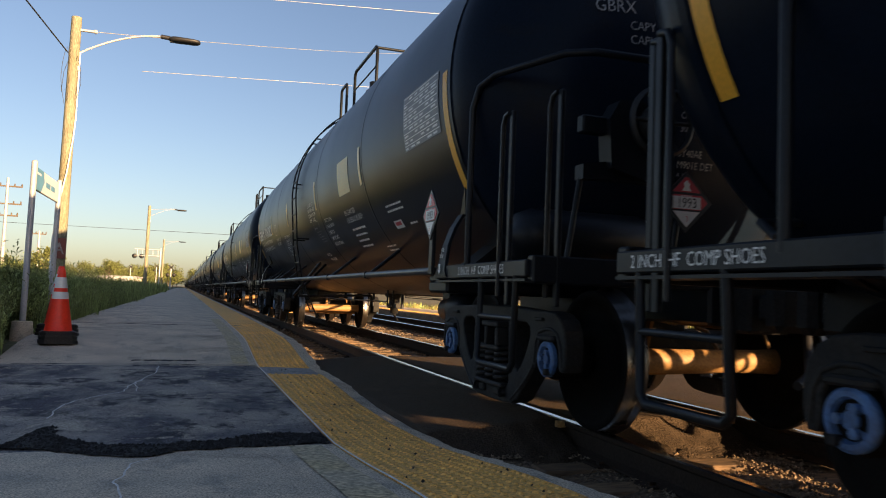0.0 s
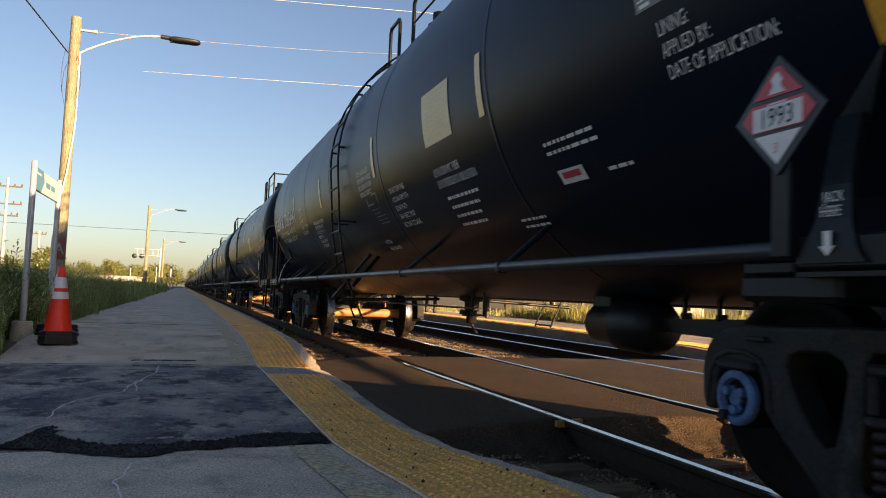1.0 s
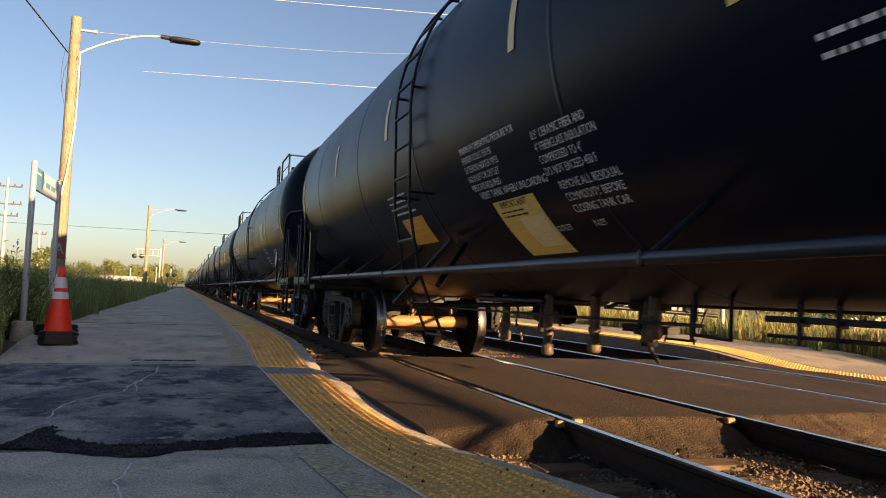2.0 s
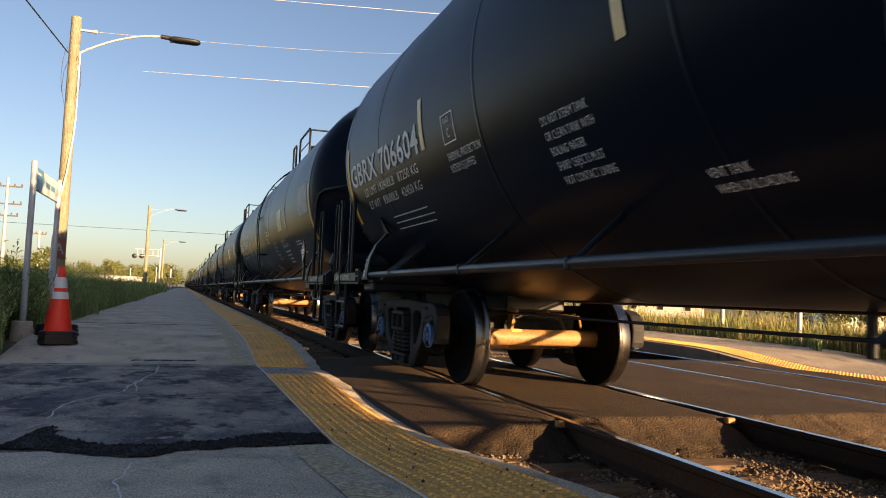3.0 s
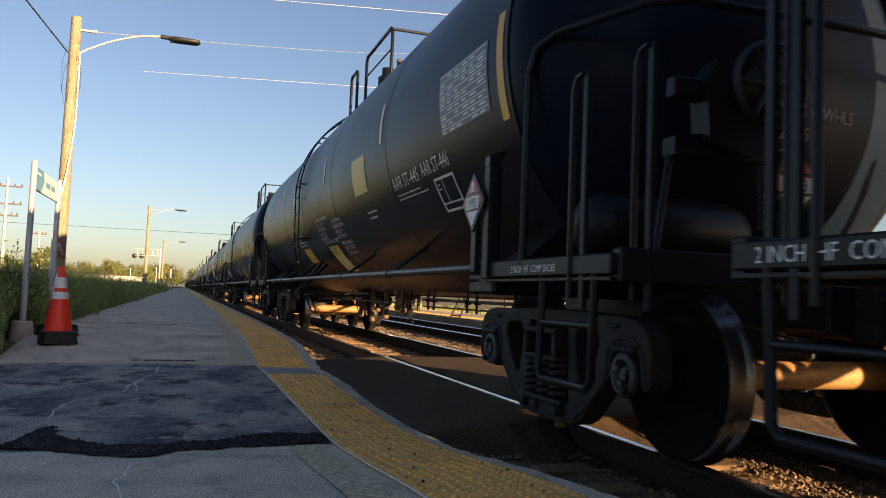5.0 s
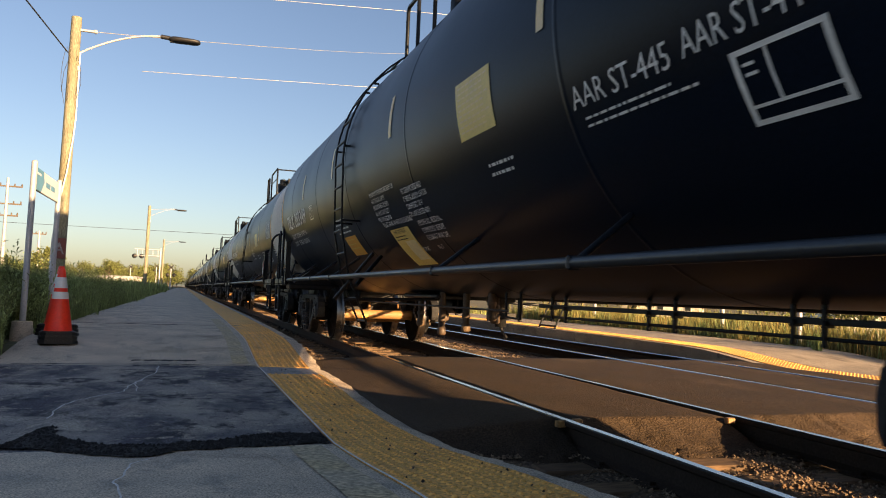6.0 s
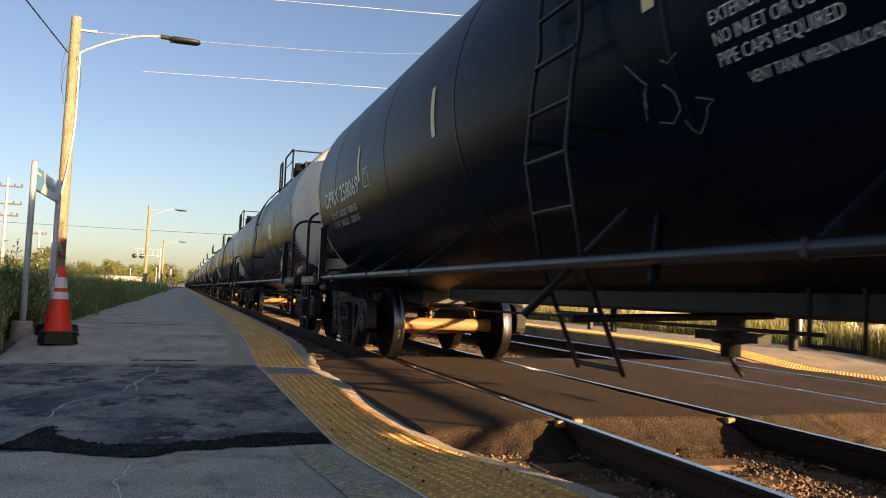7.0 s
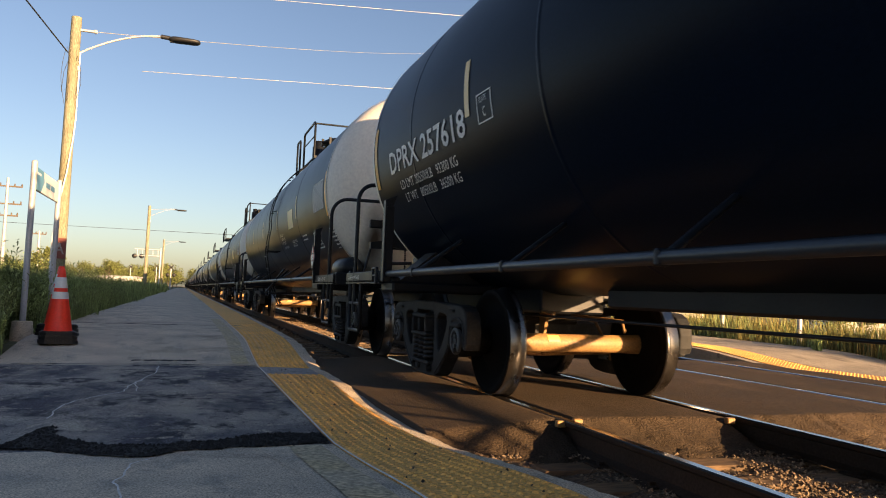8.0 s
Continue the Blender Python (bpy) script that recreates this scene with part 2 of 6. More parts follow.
# ---- building helpers ----
class Build:
    """Collects vertices and faces of one mesh, with a material slot for each face."""

    def __init__(self):
        self.v, self.f, self.m, self.s = [], [], [], []

    def add(self, verts, faces, m=0, smooth=False):
        o = len(self.v)
        self.v += [tuple(p) for p in verts]
        self.f += [tuple(i + o for i in f) for f in faces]
        self.m += [m] * len(faces)
        self.s += [smooth] * len(faces)
        return self

    def box(self, x0, x1, y0, y1, z0, z1, m=0, c=0.0, turn=None):
        cx, cy, cz = (x0 + x1) / 2, (y0 + y1) / 2, (z0 + z1) / 2
        hx, hy, hz = abs(x1 - x0) / 2, abs(y1 - y0) / 2, abs(z1 - z0) / 2
        if c <= 0:
            vs = [(sx * hx, sy * hy, sz * hz) for sx in (-1, 1) for sy in (-1, 1) for sz in (-1, 1)]
            fs = [(0, 1, 3, 2), (4, 6, 7, 5), (0, 4, 5, 1), (2, 3, 7, 6), (0, 2, 6, 4), (1, 5, 7, 3)]
        else:
            c = min(c, hx * 0.9, hy * 0.9, hz * 0.9)
            vs, idx = [], {}
            for sx in (-1, 1):
                for sy in (-1, 1):
                    for sz in (-1, 1):
                        idx[sx, sy, sz] = len(vs)
                        vs += [(sx * hx, sy * (hy - c), sz * (hz - c)), (sx * (hx - c), sy * hy, sz * (hz - c)), (sx * (hx - c), sy * (hy - c), sz * hz)]
            I = lambda a, b, d, k: idx[a, b, d] + k
            fs = []
            for s in (-1, 1):
                q = [(1, 1), (1, -1), (-1, -1), (-1, 1)]
                fs.append(tuple(I(s, a, b, 0) for a, b in q))
                fs.append(tuple(I(a, s, b, 1) for a, b in q))
                fs.append(tuple(I(a, b, s, 2) for a, b in q))
                for r in (-1, 1):
                    fs.append((I(s, r, -1, 0), I(s, r, 1, 0), I(s, r, 1, 1), I(s, r, -1, 1)))
                    fs.append((I(s, -1, r, 0), I(s, 1, r, 0), I(s, 1, r, 2), I(s, -1, r, 2)))
                    fs.append((I(-1, s, r, 1), I(1, s, r, 1), I(1, s, r, 2), I(-1, s, r, 2)))
                    for k in (-1, 1):
                        fs.append((I(s, r, k, 0), I(s, r, k, 1), I(s, r, k, 2)))
        if turn is not None:
            vs = [turn @ Vector(p) for p in vs]
        return self.add([(p[0] + cx, p[1] + cy, p[2] + cz) for p in vs], fs, m)

    def tube(self, pts, r, n=8, m=0, caps=True, radii=None):
        pts = [Vector(p) for p in pts]
        rings = []
        up = Vector((0, 0, 1))
        d0 = (pts[1] - pts[0]).normalized()
        side = d0.cross(up if abs(d0.z) < 0.9 else Vector((1, 0, 0))).normalized()
        for i, p in enumerate(pts):
            a = pts[max(i - 1, 0)]
            b = pts[min(i + 1, len(pts) - 1)]
            d = (b - a).normalized()
            side = (side - d * side.dot(d)).normalized()
            other = d.cross(side)
            rr = radii[i] if radii else r
            rings.append([p + (side * math.cos(2 * math.pi * k / n) + other * math.sin(2 * math.pi * k / n)) * rr for k in range(n)])
        vs = [q for ring in rings for q in ring]
        fs = [(i * n + k, i * n + (k + 1) % n, (i + 1) * n + (k + 1) % n, (i + 1) * n + k) for i in range(len(pts) - 1) for k in range(n)]
        self.add(vs, fs, m, True)
        if caps:
            self.add(rings[0][::-1], [tuple(range(n))], m)
            self.add(rings[-1], [tuple(range(n))], m)
        return self

    def lathe(self, prof, origin, axis="x", n=24, m=0, smooth=True, mats=None):
        """prof: (radius, place along the axis) rows."""
        vs = []
        for r, h in prof:
            for k in range(n):
                a = 2 * math.pi * k / n
                c, s = r * math.cos(a), r * math.sin(a)
                p = {"x": (h, c, s), "y": (c, h, s), "z": (c, s, h)}[axis]
                vs.append((p[0] + origin[0], p[1] + origin[1], p[2] + origin[2]))
        for i in range(len(prof) - 1):
            fs = [(i * n + k, i * n + (k + 1) % n, (i + 1) * n + (k + 1) % n, (i + 1) * n + k) for k in range(n)]
            o = len(self.v)
            self.add(vs, [], m) if i == 0 else None
            base = self.base if i else o
            self.base = base
            self.f += [tuple(j + base for j in f) for f in fs]
            self.m += [mats[i] if mats else m] * n
            self.s += [smooth] * n
        return self

    def prism(self, outline, a0, a1, plane="yz", m=0):
        """An outline in a plane, made thick from a0 to a1 across it."""
        def P(u, v, w):
            return {"yz": (w, u, v), "xz": (u, w, v), "xy": (u, v, w)}[plane]
        n = len(outline)
        vs = [P(u, v, a0) for u, v in outline] + [P(u, v, a1) for u, v in outline]
        fs = [tuple(range(n))[::-1], tuple(range(n, 2 * n))] + [(k, (k + 1) % n, n + (k + 1) % n, n + k) for k in range(n)]
        return self.add(vs, fs, m)

    def mesh(self, name, mats, fix=True):
        me = bpy.data.meshes.new(name)
        me.from_pydata(self.v, [], self.f)
        for m in mats:
            me.materials.append(M[m])
        me.polygons.foreach_set("material_index", self.m)
        me.polygons.foreach_set("use_smooth", self.s)
        if fix:
            bm = bmesh.new()
            bm.from_mesh(me)
            bmesh.ops.recalc_face_normals(bm, faces=bm.faces)
            bm.to_mesh(me)
            bm.free()
        me.update()
        return me


def part(name, b, mats, parent=None, label="", fix=True, at=None):
    """Links one mesh object, under a thing or a part where one is given."""
    me = b if isinstance(b, bpy.types.Mesh) else b.mesh(name, [mats] if isinstance(mats, str) else mats, fix)
    ob = new(name, me)
    if parent:
        ob.parent = parent
    if at is not None:
        ob.matrix_basis = at
    return tagged(ob, label)


def thing(name, label, category, group="", at=None):
    ob = new(name)
    ob.empty_display_size = 0.3
    if at is not None:
        ob.matrix_basis = at
    return tagged(ob, label, category, group)


def lettering(text, height, squeeze=0.78, spacing=1.0, line=1.45, align="LEFT"):
    """Flat letters as a mesh: capitals of that height, the first line's foot at 0."""
    c = bpy.data.curves.new("letters", "FONT")
    c.body = text
    c.size = height / 0.69
    c.space_character = spacing
    c.space_line = line * 0.69
    c.align_x = align
    c.offset = -0.004 * height if height < 0.15 else 0.022 * height
    c.resolution_u = 2
    ob = new("letters", c)
    me = bpy.data.meshes.new_from_object(ob.evaluated_get(bpy.context.evaluated_depsgraph_get()))
    bpy.data.objects.remove(ob)
    bpy.data.curves.remove(c)
    for v in me.vertices:
        v.co.x *= squeeze
    return me


# ---- the large structure ----
XN, GAUGE, XT2 = 2.623, 1.505, 6.241          # near rail, rail spacing, the second track's near rail
XC = XN + GAUGE / 2                            # centre line of the first track
XC2 = XT2 + GAUGE / 2
PROFILE = [(-40, 0.17), (0.5, 0.17), (1.6, 0.15), (2.6, 0.106), (3.0, 0.075), (3.4, 0.036), (3.93, -0.006), (4.3, -0.031), (4.7, -0.036), (6.0, -0.042), (7.5, -0.042), (8.82, -0.054), (9.05, -0.045), (9.65, 0.0), (10.2, 0.055), (10.6, 0.092), (11.2, 0.122), (13, 0.14), (16, 0.15), (20, 0.16), (900, 0.17)]
PY, PZ = [a for a, _ in PROFILE], [b for _, b in PROFILE]


def plat_z(y):
    """The height of the platform, which dips to the rails at the foot crossing."""
    return float(np.interp(y, PY, PZ))


def edge_z(x, y):
    """The height of the strip and coping, which lean towards the track at the crossing."""
    lean = float(np.interp(y, (3.2, 4.3, 5.2, 6.2, 7.2, 7.9, 8.9, 9.8), (0.0, 0.02, 0.05, 0.052, 0.026, 0.008, 0.012, 0.0)))
    return plat_z(y) - lean * max(0.0, (x - 0.87) / 0.58)


def sheet(b, xs, ys, height, m=0, smooth=True, pick=None):
    o, nx = len(b.v), len(xs)
    b.v += [(x, y, height(x, y)) for y in ys for x in xs]
    for j in range(len(ys) - 1):
        for i in range(nx - 1):
            b.f.append((o + j * nx + i, o + j * nx + i + 1, o + (j + 1) * nx + i + 1, o + (j + 1) * nx + i))
            b.m.append(pick((xs[i] + xs[i + 1]) / 2, (ys[j] + ys[j + 1]) / 2) if pick else m)
            b.s.append(smooth)
    return b


def steps(a, b, d):
    n = max(1, int(round((b - a) / d)))
    return [a + (b - a) * k / n for k in range(n + 1)]


def ground():
    b = Build()
    xs = [-2500, -600, -150, -40, -12, -5, -1.7, 1.2, 9.6, 12, 14, 18, 33, 40, 150, 600, 2500]
    ys = [-2500, -300, -60, -10, 0, 5, 9.1, 9.4, 12, 15, 20, 30, 50, 90, 200, 500, 1200, 3500]
    sheet(b, xs, ys, lambda x, y: -1.0 if x > 30 else -0.33 + (0.30 if x < -1.6 and not -15 < y < 9.2 or x > 11.5 else 0))
    tagged(part("ground", b, "earth"), "earth ground with dry grass beyond the platforms", "ground", kind="structure")


def platform_edge_wobble(y):
    return 0.03 * noise.noise((y * 1.3, 3.1, 0)) + 0.028 * noise.noise((y * 5.0, 1.1, 0)) + 0.016 * noise.noise((y * 13.0, 1.1, 0)) - 0.02


def near_platform():
    """Concrete slabs with a darker resurfaced stretch, a coping along the track and a tactile strip."""
    b = Build()
    ys = steps(-6, 2, 0.5) + steps(2, 14, 0.15)[1:] + steps(14, 40, 1.0)[1:] + steps(40, 240, 10)[1:]
    xs = [-1.88] + steps(-1.68, 0.862, 0.12)
    wide = [-5.0, -4.0, -3.0, -2.3] + xs
    def h(x, y):
        return plat_z(y) + 0.006 * noise.noise((x * 0.9, y * 0.9, 0)) - (0.02 if x < -1.7 and y > 9 else 0)
    sheet(b, wide, [y for y in ys if y <= 4.32] + [4.32], h)
    sheet(b, xs, [8.95] + [y for y in ys if y > 8.95], h)
    sheet(b, [-1.88, -1.885], [y for y in ys if y > 8.9], lambda x, y: plat_z(y) - 0.02 if x > -1.883 else -0.5)
    o = part("platform", b, "concrete", None)
    tagged(o, "weathered grey concrete station platform with stained slabs", "platform", kind="structure")
    d = Build()
    sheet(d, wide, steps(4.3, 8.97, 0.12), lambda x, y: h(x, y) - 0.002)
    part("resurfaced_slab", d, "concrete_dark", o, "dark worn resurfacing with blue-grey stains")
    # coping outside the strip, crumbling at the crossing
    k = Build()
    fine = steps(-6, 2, 0.25) + steps(2, 14, 0.05)[1:] + [y for y in ys if y > 14.1]
    for y0, y1 in zip(fine[:-1], fine[1:]):
        x0a, x1a = 1.45, 1.62 + platform_edge_wobble(y0)
        x1b = 1.62 + platform_edge_wobble(y1)
        za, zb, zc, zd = edge_z(x0a, y0), edge_z(x0a, y1), edge_z(x1a, y0), edge_z(x1b, y1)
        k.add([(x0a, y0, za), (x1a, y0, zc - 0.01), (x1b, y1, zd - 0.01), (x0a, y1, zb), (x1a + 0.01, y0, -0.5), (x1b + 0.01, y1, -0.5)], [(0, 1, 2, 3), (1, 4, 5, 2)])
    part("coping", k, "concrete", o, "pale crumbling concrete edge")
    # broken joint, filled with dark rubble
    r = Build()
    rs = random.Random(4)
    xs2 = steps(-1.68, 0.85, 0.025)
    rough = lambda x, s: 0.035 * noise.noise((x * 7, s, 0)) + 0.03 * noise.noise((x * 19, s, 0))
    ya = [float(np.interp(x, (-1.68, -0.65, -0.36, -0.18, -0.08, -0.02, 0.1, 0.86), (4.42, 4.38, 4.10, 4.0, 4.03, 4.16, 4.23, 4.34))) + rough(x, 0.3) for x in xs2]
    yb = [float(np.interp(x, (-1.68, -0.84, -0.74, -0.68, -0.62, -0.39, -0.05, 0.2, 0.51, 0.86), (4.48, 4.50, 5.05, 5.06, 4.74, 4.47, 4.40, 4.48, 4.68, 4.67))) + rough(x, 5.3) for x in xs2]
    for i in range(len(xs2) - 1):
        r.add([(xs2[i], ya[i], plat_z(ya[i]) + 0.008), (xs2[i + 1], ya[i + 1], plat_z(ya[i + 1]) + 0.008), (xs2[i + 1], yb[i + 1], plat_z(yb[i + 1]) + 0.008), (xs2[i], yb[i], plat_z(yb[i]) + 0.008)], [(0, 1, 2, 3)])
    for _ in range(2600):
        x = rs.uniform(-1.68, 0.84)
        i = min(len(xs2) - 1, int((x + 1.68) / 0.025))
        y = rs.uniform(ya[i], yb[i])
        pebble(r, x, y, plat_z(y) + 0.008, rs.uniform(0.005, 0.016), rs)
    part("broken_joint", r, "rubble", o, "broken joint filled with dark rubble")
    # pale sealed cracks
    for n, way in enumerate(([(-0.20, 8.86), (-0.20, 8.2), (-0.30, 7.5), (-0.40, 6.9), (-0.41, 6.66), (-0.69, 6.16), (-0.77, 5.81), (-0.75, 5.27)], [(-0.30, 7.5), (-0.35, 7.3), (-0.30, 6.7), (-0.24, 6.66)], [(-0.08, 3.97), (-0.17, 3.78), (-0.19, 3.48), (-0.21, 3.24), (-0.16, 2.9), (-0.2, 2.5)], [(0.42, 4.2), (0.50, 3.6), (0.56, 3.1)])):
        c = Build()
        pts = []
        for (xa, ya2), (xb, yb2) in zip(way[:-1], way[1:]):
            for q in range(6):
                f = q / 6
                x, y = xa + (xb - xa) * f, ya2 + (yb2 - ya2) * f
                pts.append((x + 0.03 * noise.noise((x * 6, y * 6, n)), y + 0.03 * noise.noise((x * 6, y * 6, n + 9))))
        for i in range(len(pts) - 1):
            w = 0.0035 + 0.005 * abs(noise.noise((i * 0.7, n, 0)))
            (xa, ya2), (xb, yb2) = pts[i], pts[i + 1]
            c.add([(xa - w, ya2, plat_z(ya2) + 0.009), (xa + w, ya2, plat_z(ya2) + 0.009), (xb + w, yb2, plat_z(yb2) + 0.009), (xb - w, yb2, plat_z(yb2) + 0.009)], [(0, 1, 2, 3)])
        part("sealed_crack", c, "crack_fill" if n < 3 else "concrete", o, "thin pale sealed crack")
    # tar smear along the joint, faded paint beside the strip
    j = Build()
    pts = steps(-0.5, 0.2, 0.03)
    for xa, xb in zip(pts[:-1], pts[1:]):
        wa, wb = max(0, 0.30 * noise.noise((xa * 17, 2, 2)) + 0.05), max(0, 0.30 * noise.noise((xb * 17, 2, 2)) + 0.05)
        j.add([(xa, 9.30 - wa, plat_z(9.2) + 0.006), (xb, 9.30 - wb, plat_z(9.2) + 0.006), (xb, 9.30 + wb, plat_z(9.25) + 0.008), (xa, 9.30 + wa, plat_z(9.25) + 0.008)], [(0, 1, 2, 3)])
    part("tar_smear", j, "rubble", o, "black tar smear")
    for y0, y1 in ((0.0, 4.25), (9.1, 17.0)):
        j = Build()
        sheet(j, [0.60, 0.70, 0.78], steps(y0, y1, 0.1), lambda x, y: plat_z(y) + 0.0075 + 0.006 * noise.noise((x * 0.9, y * 0.9, 0)))
        part("faded_line", j, "faded_yellow", o, "worn yellow paint line")
    rs2 = random.Random(31)
    for _ in range(46):
        j = Build()
        x, y = rs2.uniform(0.9, 1.42), rs2.uniform(2.3, 8.5)
        pebble(j, x, y, edge_z(x, y) + 0.018, rs2.uniform(0.004, 0.012), rs2)
        part("debris", j, "rubble", o)
    # expansion joints across the slabs
    for y in (9.0, 14.2):
        j = Build()
        j.box(-1.66, 0.85, y - 0.006, y + 0.006, plat_z(y) - 0.02, plat_z(y) + 0.0065)
        part("expansion_joint", j, "concrete_dark", o)
    return o


def pebble(b, x, y, z, r, rs, m=0):
    """A small angular stone."""
    a = rs.uniform(0, 6.28)
    vs = []
    for k in range(4):
        q = a + k * 1.571 + rs.uniform(-0.35, 0.35)
        rr = r * rs.uniform(0.7, 1.25)
        vs.append((x + rr * math.cos(q), y + rr * math.sin(q), z + r * rs.uniform(-0.2, 0.25)))
    vs.append((x + r * rs.uniform(-0.4, 0.4), y + r * rs.uniform(-0.4, 0.4), z + r * rs.uniform(0.6, 1.0)))
    vs.append((x, y, z - 0.5 * r))
    b.add(vs, [(0, 1, 4), (1, 2, 4), (2, 3, 4), (3, 0, 4), (1, 0, 5), (2, 1, 5), (3, 2, 5), (0, 3, 5)], m)


def tactile_strip(x0, x1, y0, far, height, domes_to, platform, gap=None):
    """Yellow paving tiles with rows of truncated domes; gap: a stretch left bare."""
    y, L = y0, 0.61
    xs = [x0, (x0 + x1) / 2, x1]
    while y < domes_to:
        if gap and gap[0] - L < y < gap[1]:
            cut = gap[0] - y
            if cut < 0.1:
                y = gap[1]
                continue
        else:
            cut = L
        b = Build()
        ya, yb = y + 0.004, y + cut - 0.004
        ys = steps(ya, yb, 0.15)
        sheet(b, xs, ys, lambda x, yy: height(x, yy) + 0.012)
        sheet(b, [x0, x0 - 0.001], ys, lambda x, yy: height(x, yy) + (0.012 if x == x0 else -0.02))
        sheet(b, xs, [ya, ya - 0.001], lambda x, yy: height(x, yy) + (0.012 if yy == ya else -0.01))
        nx, ny = 9, max(1, round(10 * cut / L))
        for i in range(nx):
            for j in range(ny):
                cx = x0 + (x1 - x0) * (i + 0.5) / nx
                cy = ya + (yb - ya) * (j + 0.5) / ny
                z = height(cx, cy) + 0.012
                r0, r1, hh = 0.0165, 0.010, 0.0075
                vs = [(cx + r * math.cos(q * 1.0472), cy + r * math.sin(q * 1.0472), z + zz) for r, zz in ((r0, -0.001), (r1, hh)) for q in range(6)]
                b.add(vs, [(q, (q + 1) % 6, 6 + (q + 1) % 6, 6 + q) for q in range(6)] + [(6, 7, 8, 9, 10, 11)])
        part("tactile_tile", b, "tactile", platform, fix=False)
        y += cut
    if far > y:
        b = Build()
        sheet(b, [x0, x1], steps(y, far, 0.61), lambda x, yy: height(x, yy) + 0.012)
        rows = min(far, y + 30)
        yy = y
        while yy < rows:
            for i in range(9):
                cx = x0 + (x1 - x0) * (i + 0.5) / 9
                z = height(cx, yy) + 0.012
                b.add([(cx - 0.016, yy, z), (cx + 0.016, yy, z), (cx + 0.016, yy + 0.035, z), (cx - 0.016, yy + 0.035, z), (cx, yy + 0.018, z + 0.008)], [(0, 1, 4), (1, 2, 4), (2, 3, 4), (3, 0, 4)])
            yy += 0.061
        tagged(part("tactile_strip", b, "tactile", platform, "yellow tactile paving", fix=False), kind="stuff")


def far_platform():
    b = Build()
    ys = steps(-10, 3, 1.0) + steps(3, 14, 0.3)[1:] + steps(14, 40, 2.0)[1:] + [60, 100, 180]
    sheet(b, [9.30, 9.8, 10.6, 11.6, 11.7], ys, lambda x, y: plat_z(y) + 0.01 * noise.noise((x, y, 4)) if x < 11.65 else -0.4)
    sheet(b, [8.45, 8.61], ys, lambda x, y: plat_z(y))
    sheet(b, [8.45, 8.44], ys, lambda x, y: plat_z(y) if x > 8.445 else -0.5)
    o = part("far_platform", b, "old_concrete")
    tagged(o, "sunlit stained tan concrete platform across the second track, toned darker to offset the sun", "platform", kind="structure")
    return o


RAIL = [(-0.075, -0.18), (0.075, -0.18), (0.075, -0.168), (0.012, -0.145), (0.009, -0.05), (0.034, -0.036), (0.037, -0.010), (0.026, -0.001), (-0.026, -0.001), (-0.037, -0.010), (-0.034, -0.036), (-0.009, -0.05), (-0.012, -0.145), (-0.075, -0.168)]


def rail_mesh():
    b = Build()
    ys = [-30, 0, 5, 10, 20, 40, 80, 160, 400, 900]
    n = len(RAIL)
    vs = [(x, y, z) for y in ys for x, z in RAIL]
    b.add(vs, [])
    for j in range(len(ys) - 1):
        for k in range(n):
            b.f.append((j * n + k, j * n + (k + 1) % n, (j + 1) * n + (k + 1) % n, (j + 1) * n + k))
            b.m.append(1 if k in (6, 7, 8) else 0)
            b.s.append(False)
    return b.mesh("rail", ["rail_side", "rail_head"])


def tie_mesh():
    b = Build()
    b.box(-1.28, 1.28, -0.115, 0.115, -0.36, -0.178, 0, 0.015)
    for s in (-1, 1):
        b.box(s * 0.7525 - 0.17, s * 0.7525 + 0.17, -0.09, 0.09, -0.178, -0.166, 1, 0.003)
        for d in (-0.11, 0.11):
            b.box(s * 0.7525 + d - 0.02, s * 0.7525 + d + 0.02, -0.05, -0.01, -0.168, -0.145, 1, 0.004)
    return b.mesh("tie", ["tie_wood", "rail_side"])


def tracks():
    rm, tm = rail_mesh(), tie_mesh()
    rs = random.Random(8)
    for name, xc in (("track_1", XC), ("track_2", XC2)):
        t = tagged(new(name), "standard-gauge railway track on wooden ties, rails polished bright on top", "railway track", kind="structure")
        for s in (-1, 1):
            part("rail", rm, None, t, "brown steel rail with a polished head", at=pose(xc + s * GAUGE / 2, 0, 0))
        y = -3.0
        far = Build()
        while y < 160:
            if not 4.75 < y < 10.0:
                if y < 62:
                    part("tie", tm, None, t, at=pose(xc + rs.uniform(-0.04, 0.04), y, rs.uniform(-0.012, 0.004), 0, 0, rs.uniform(-1.5, 1.5)))
                else:
                    far.box(xc - 1.28, xc + 1.28, y - 0.115, y + 0.115, -0.36, -0.18)
            y += 0.51 + rs.uniform(-0.02, 0.02)
        tagged(part("far_ties", far, "tie_wood", t), kind="stuff")


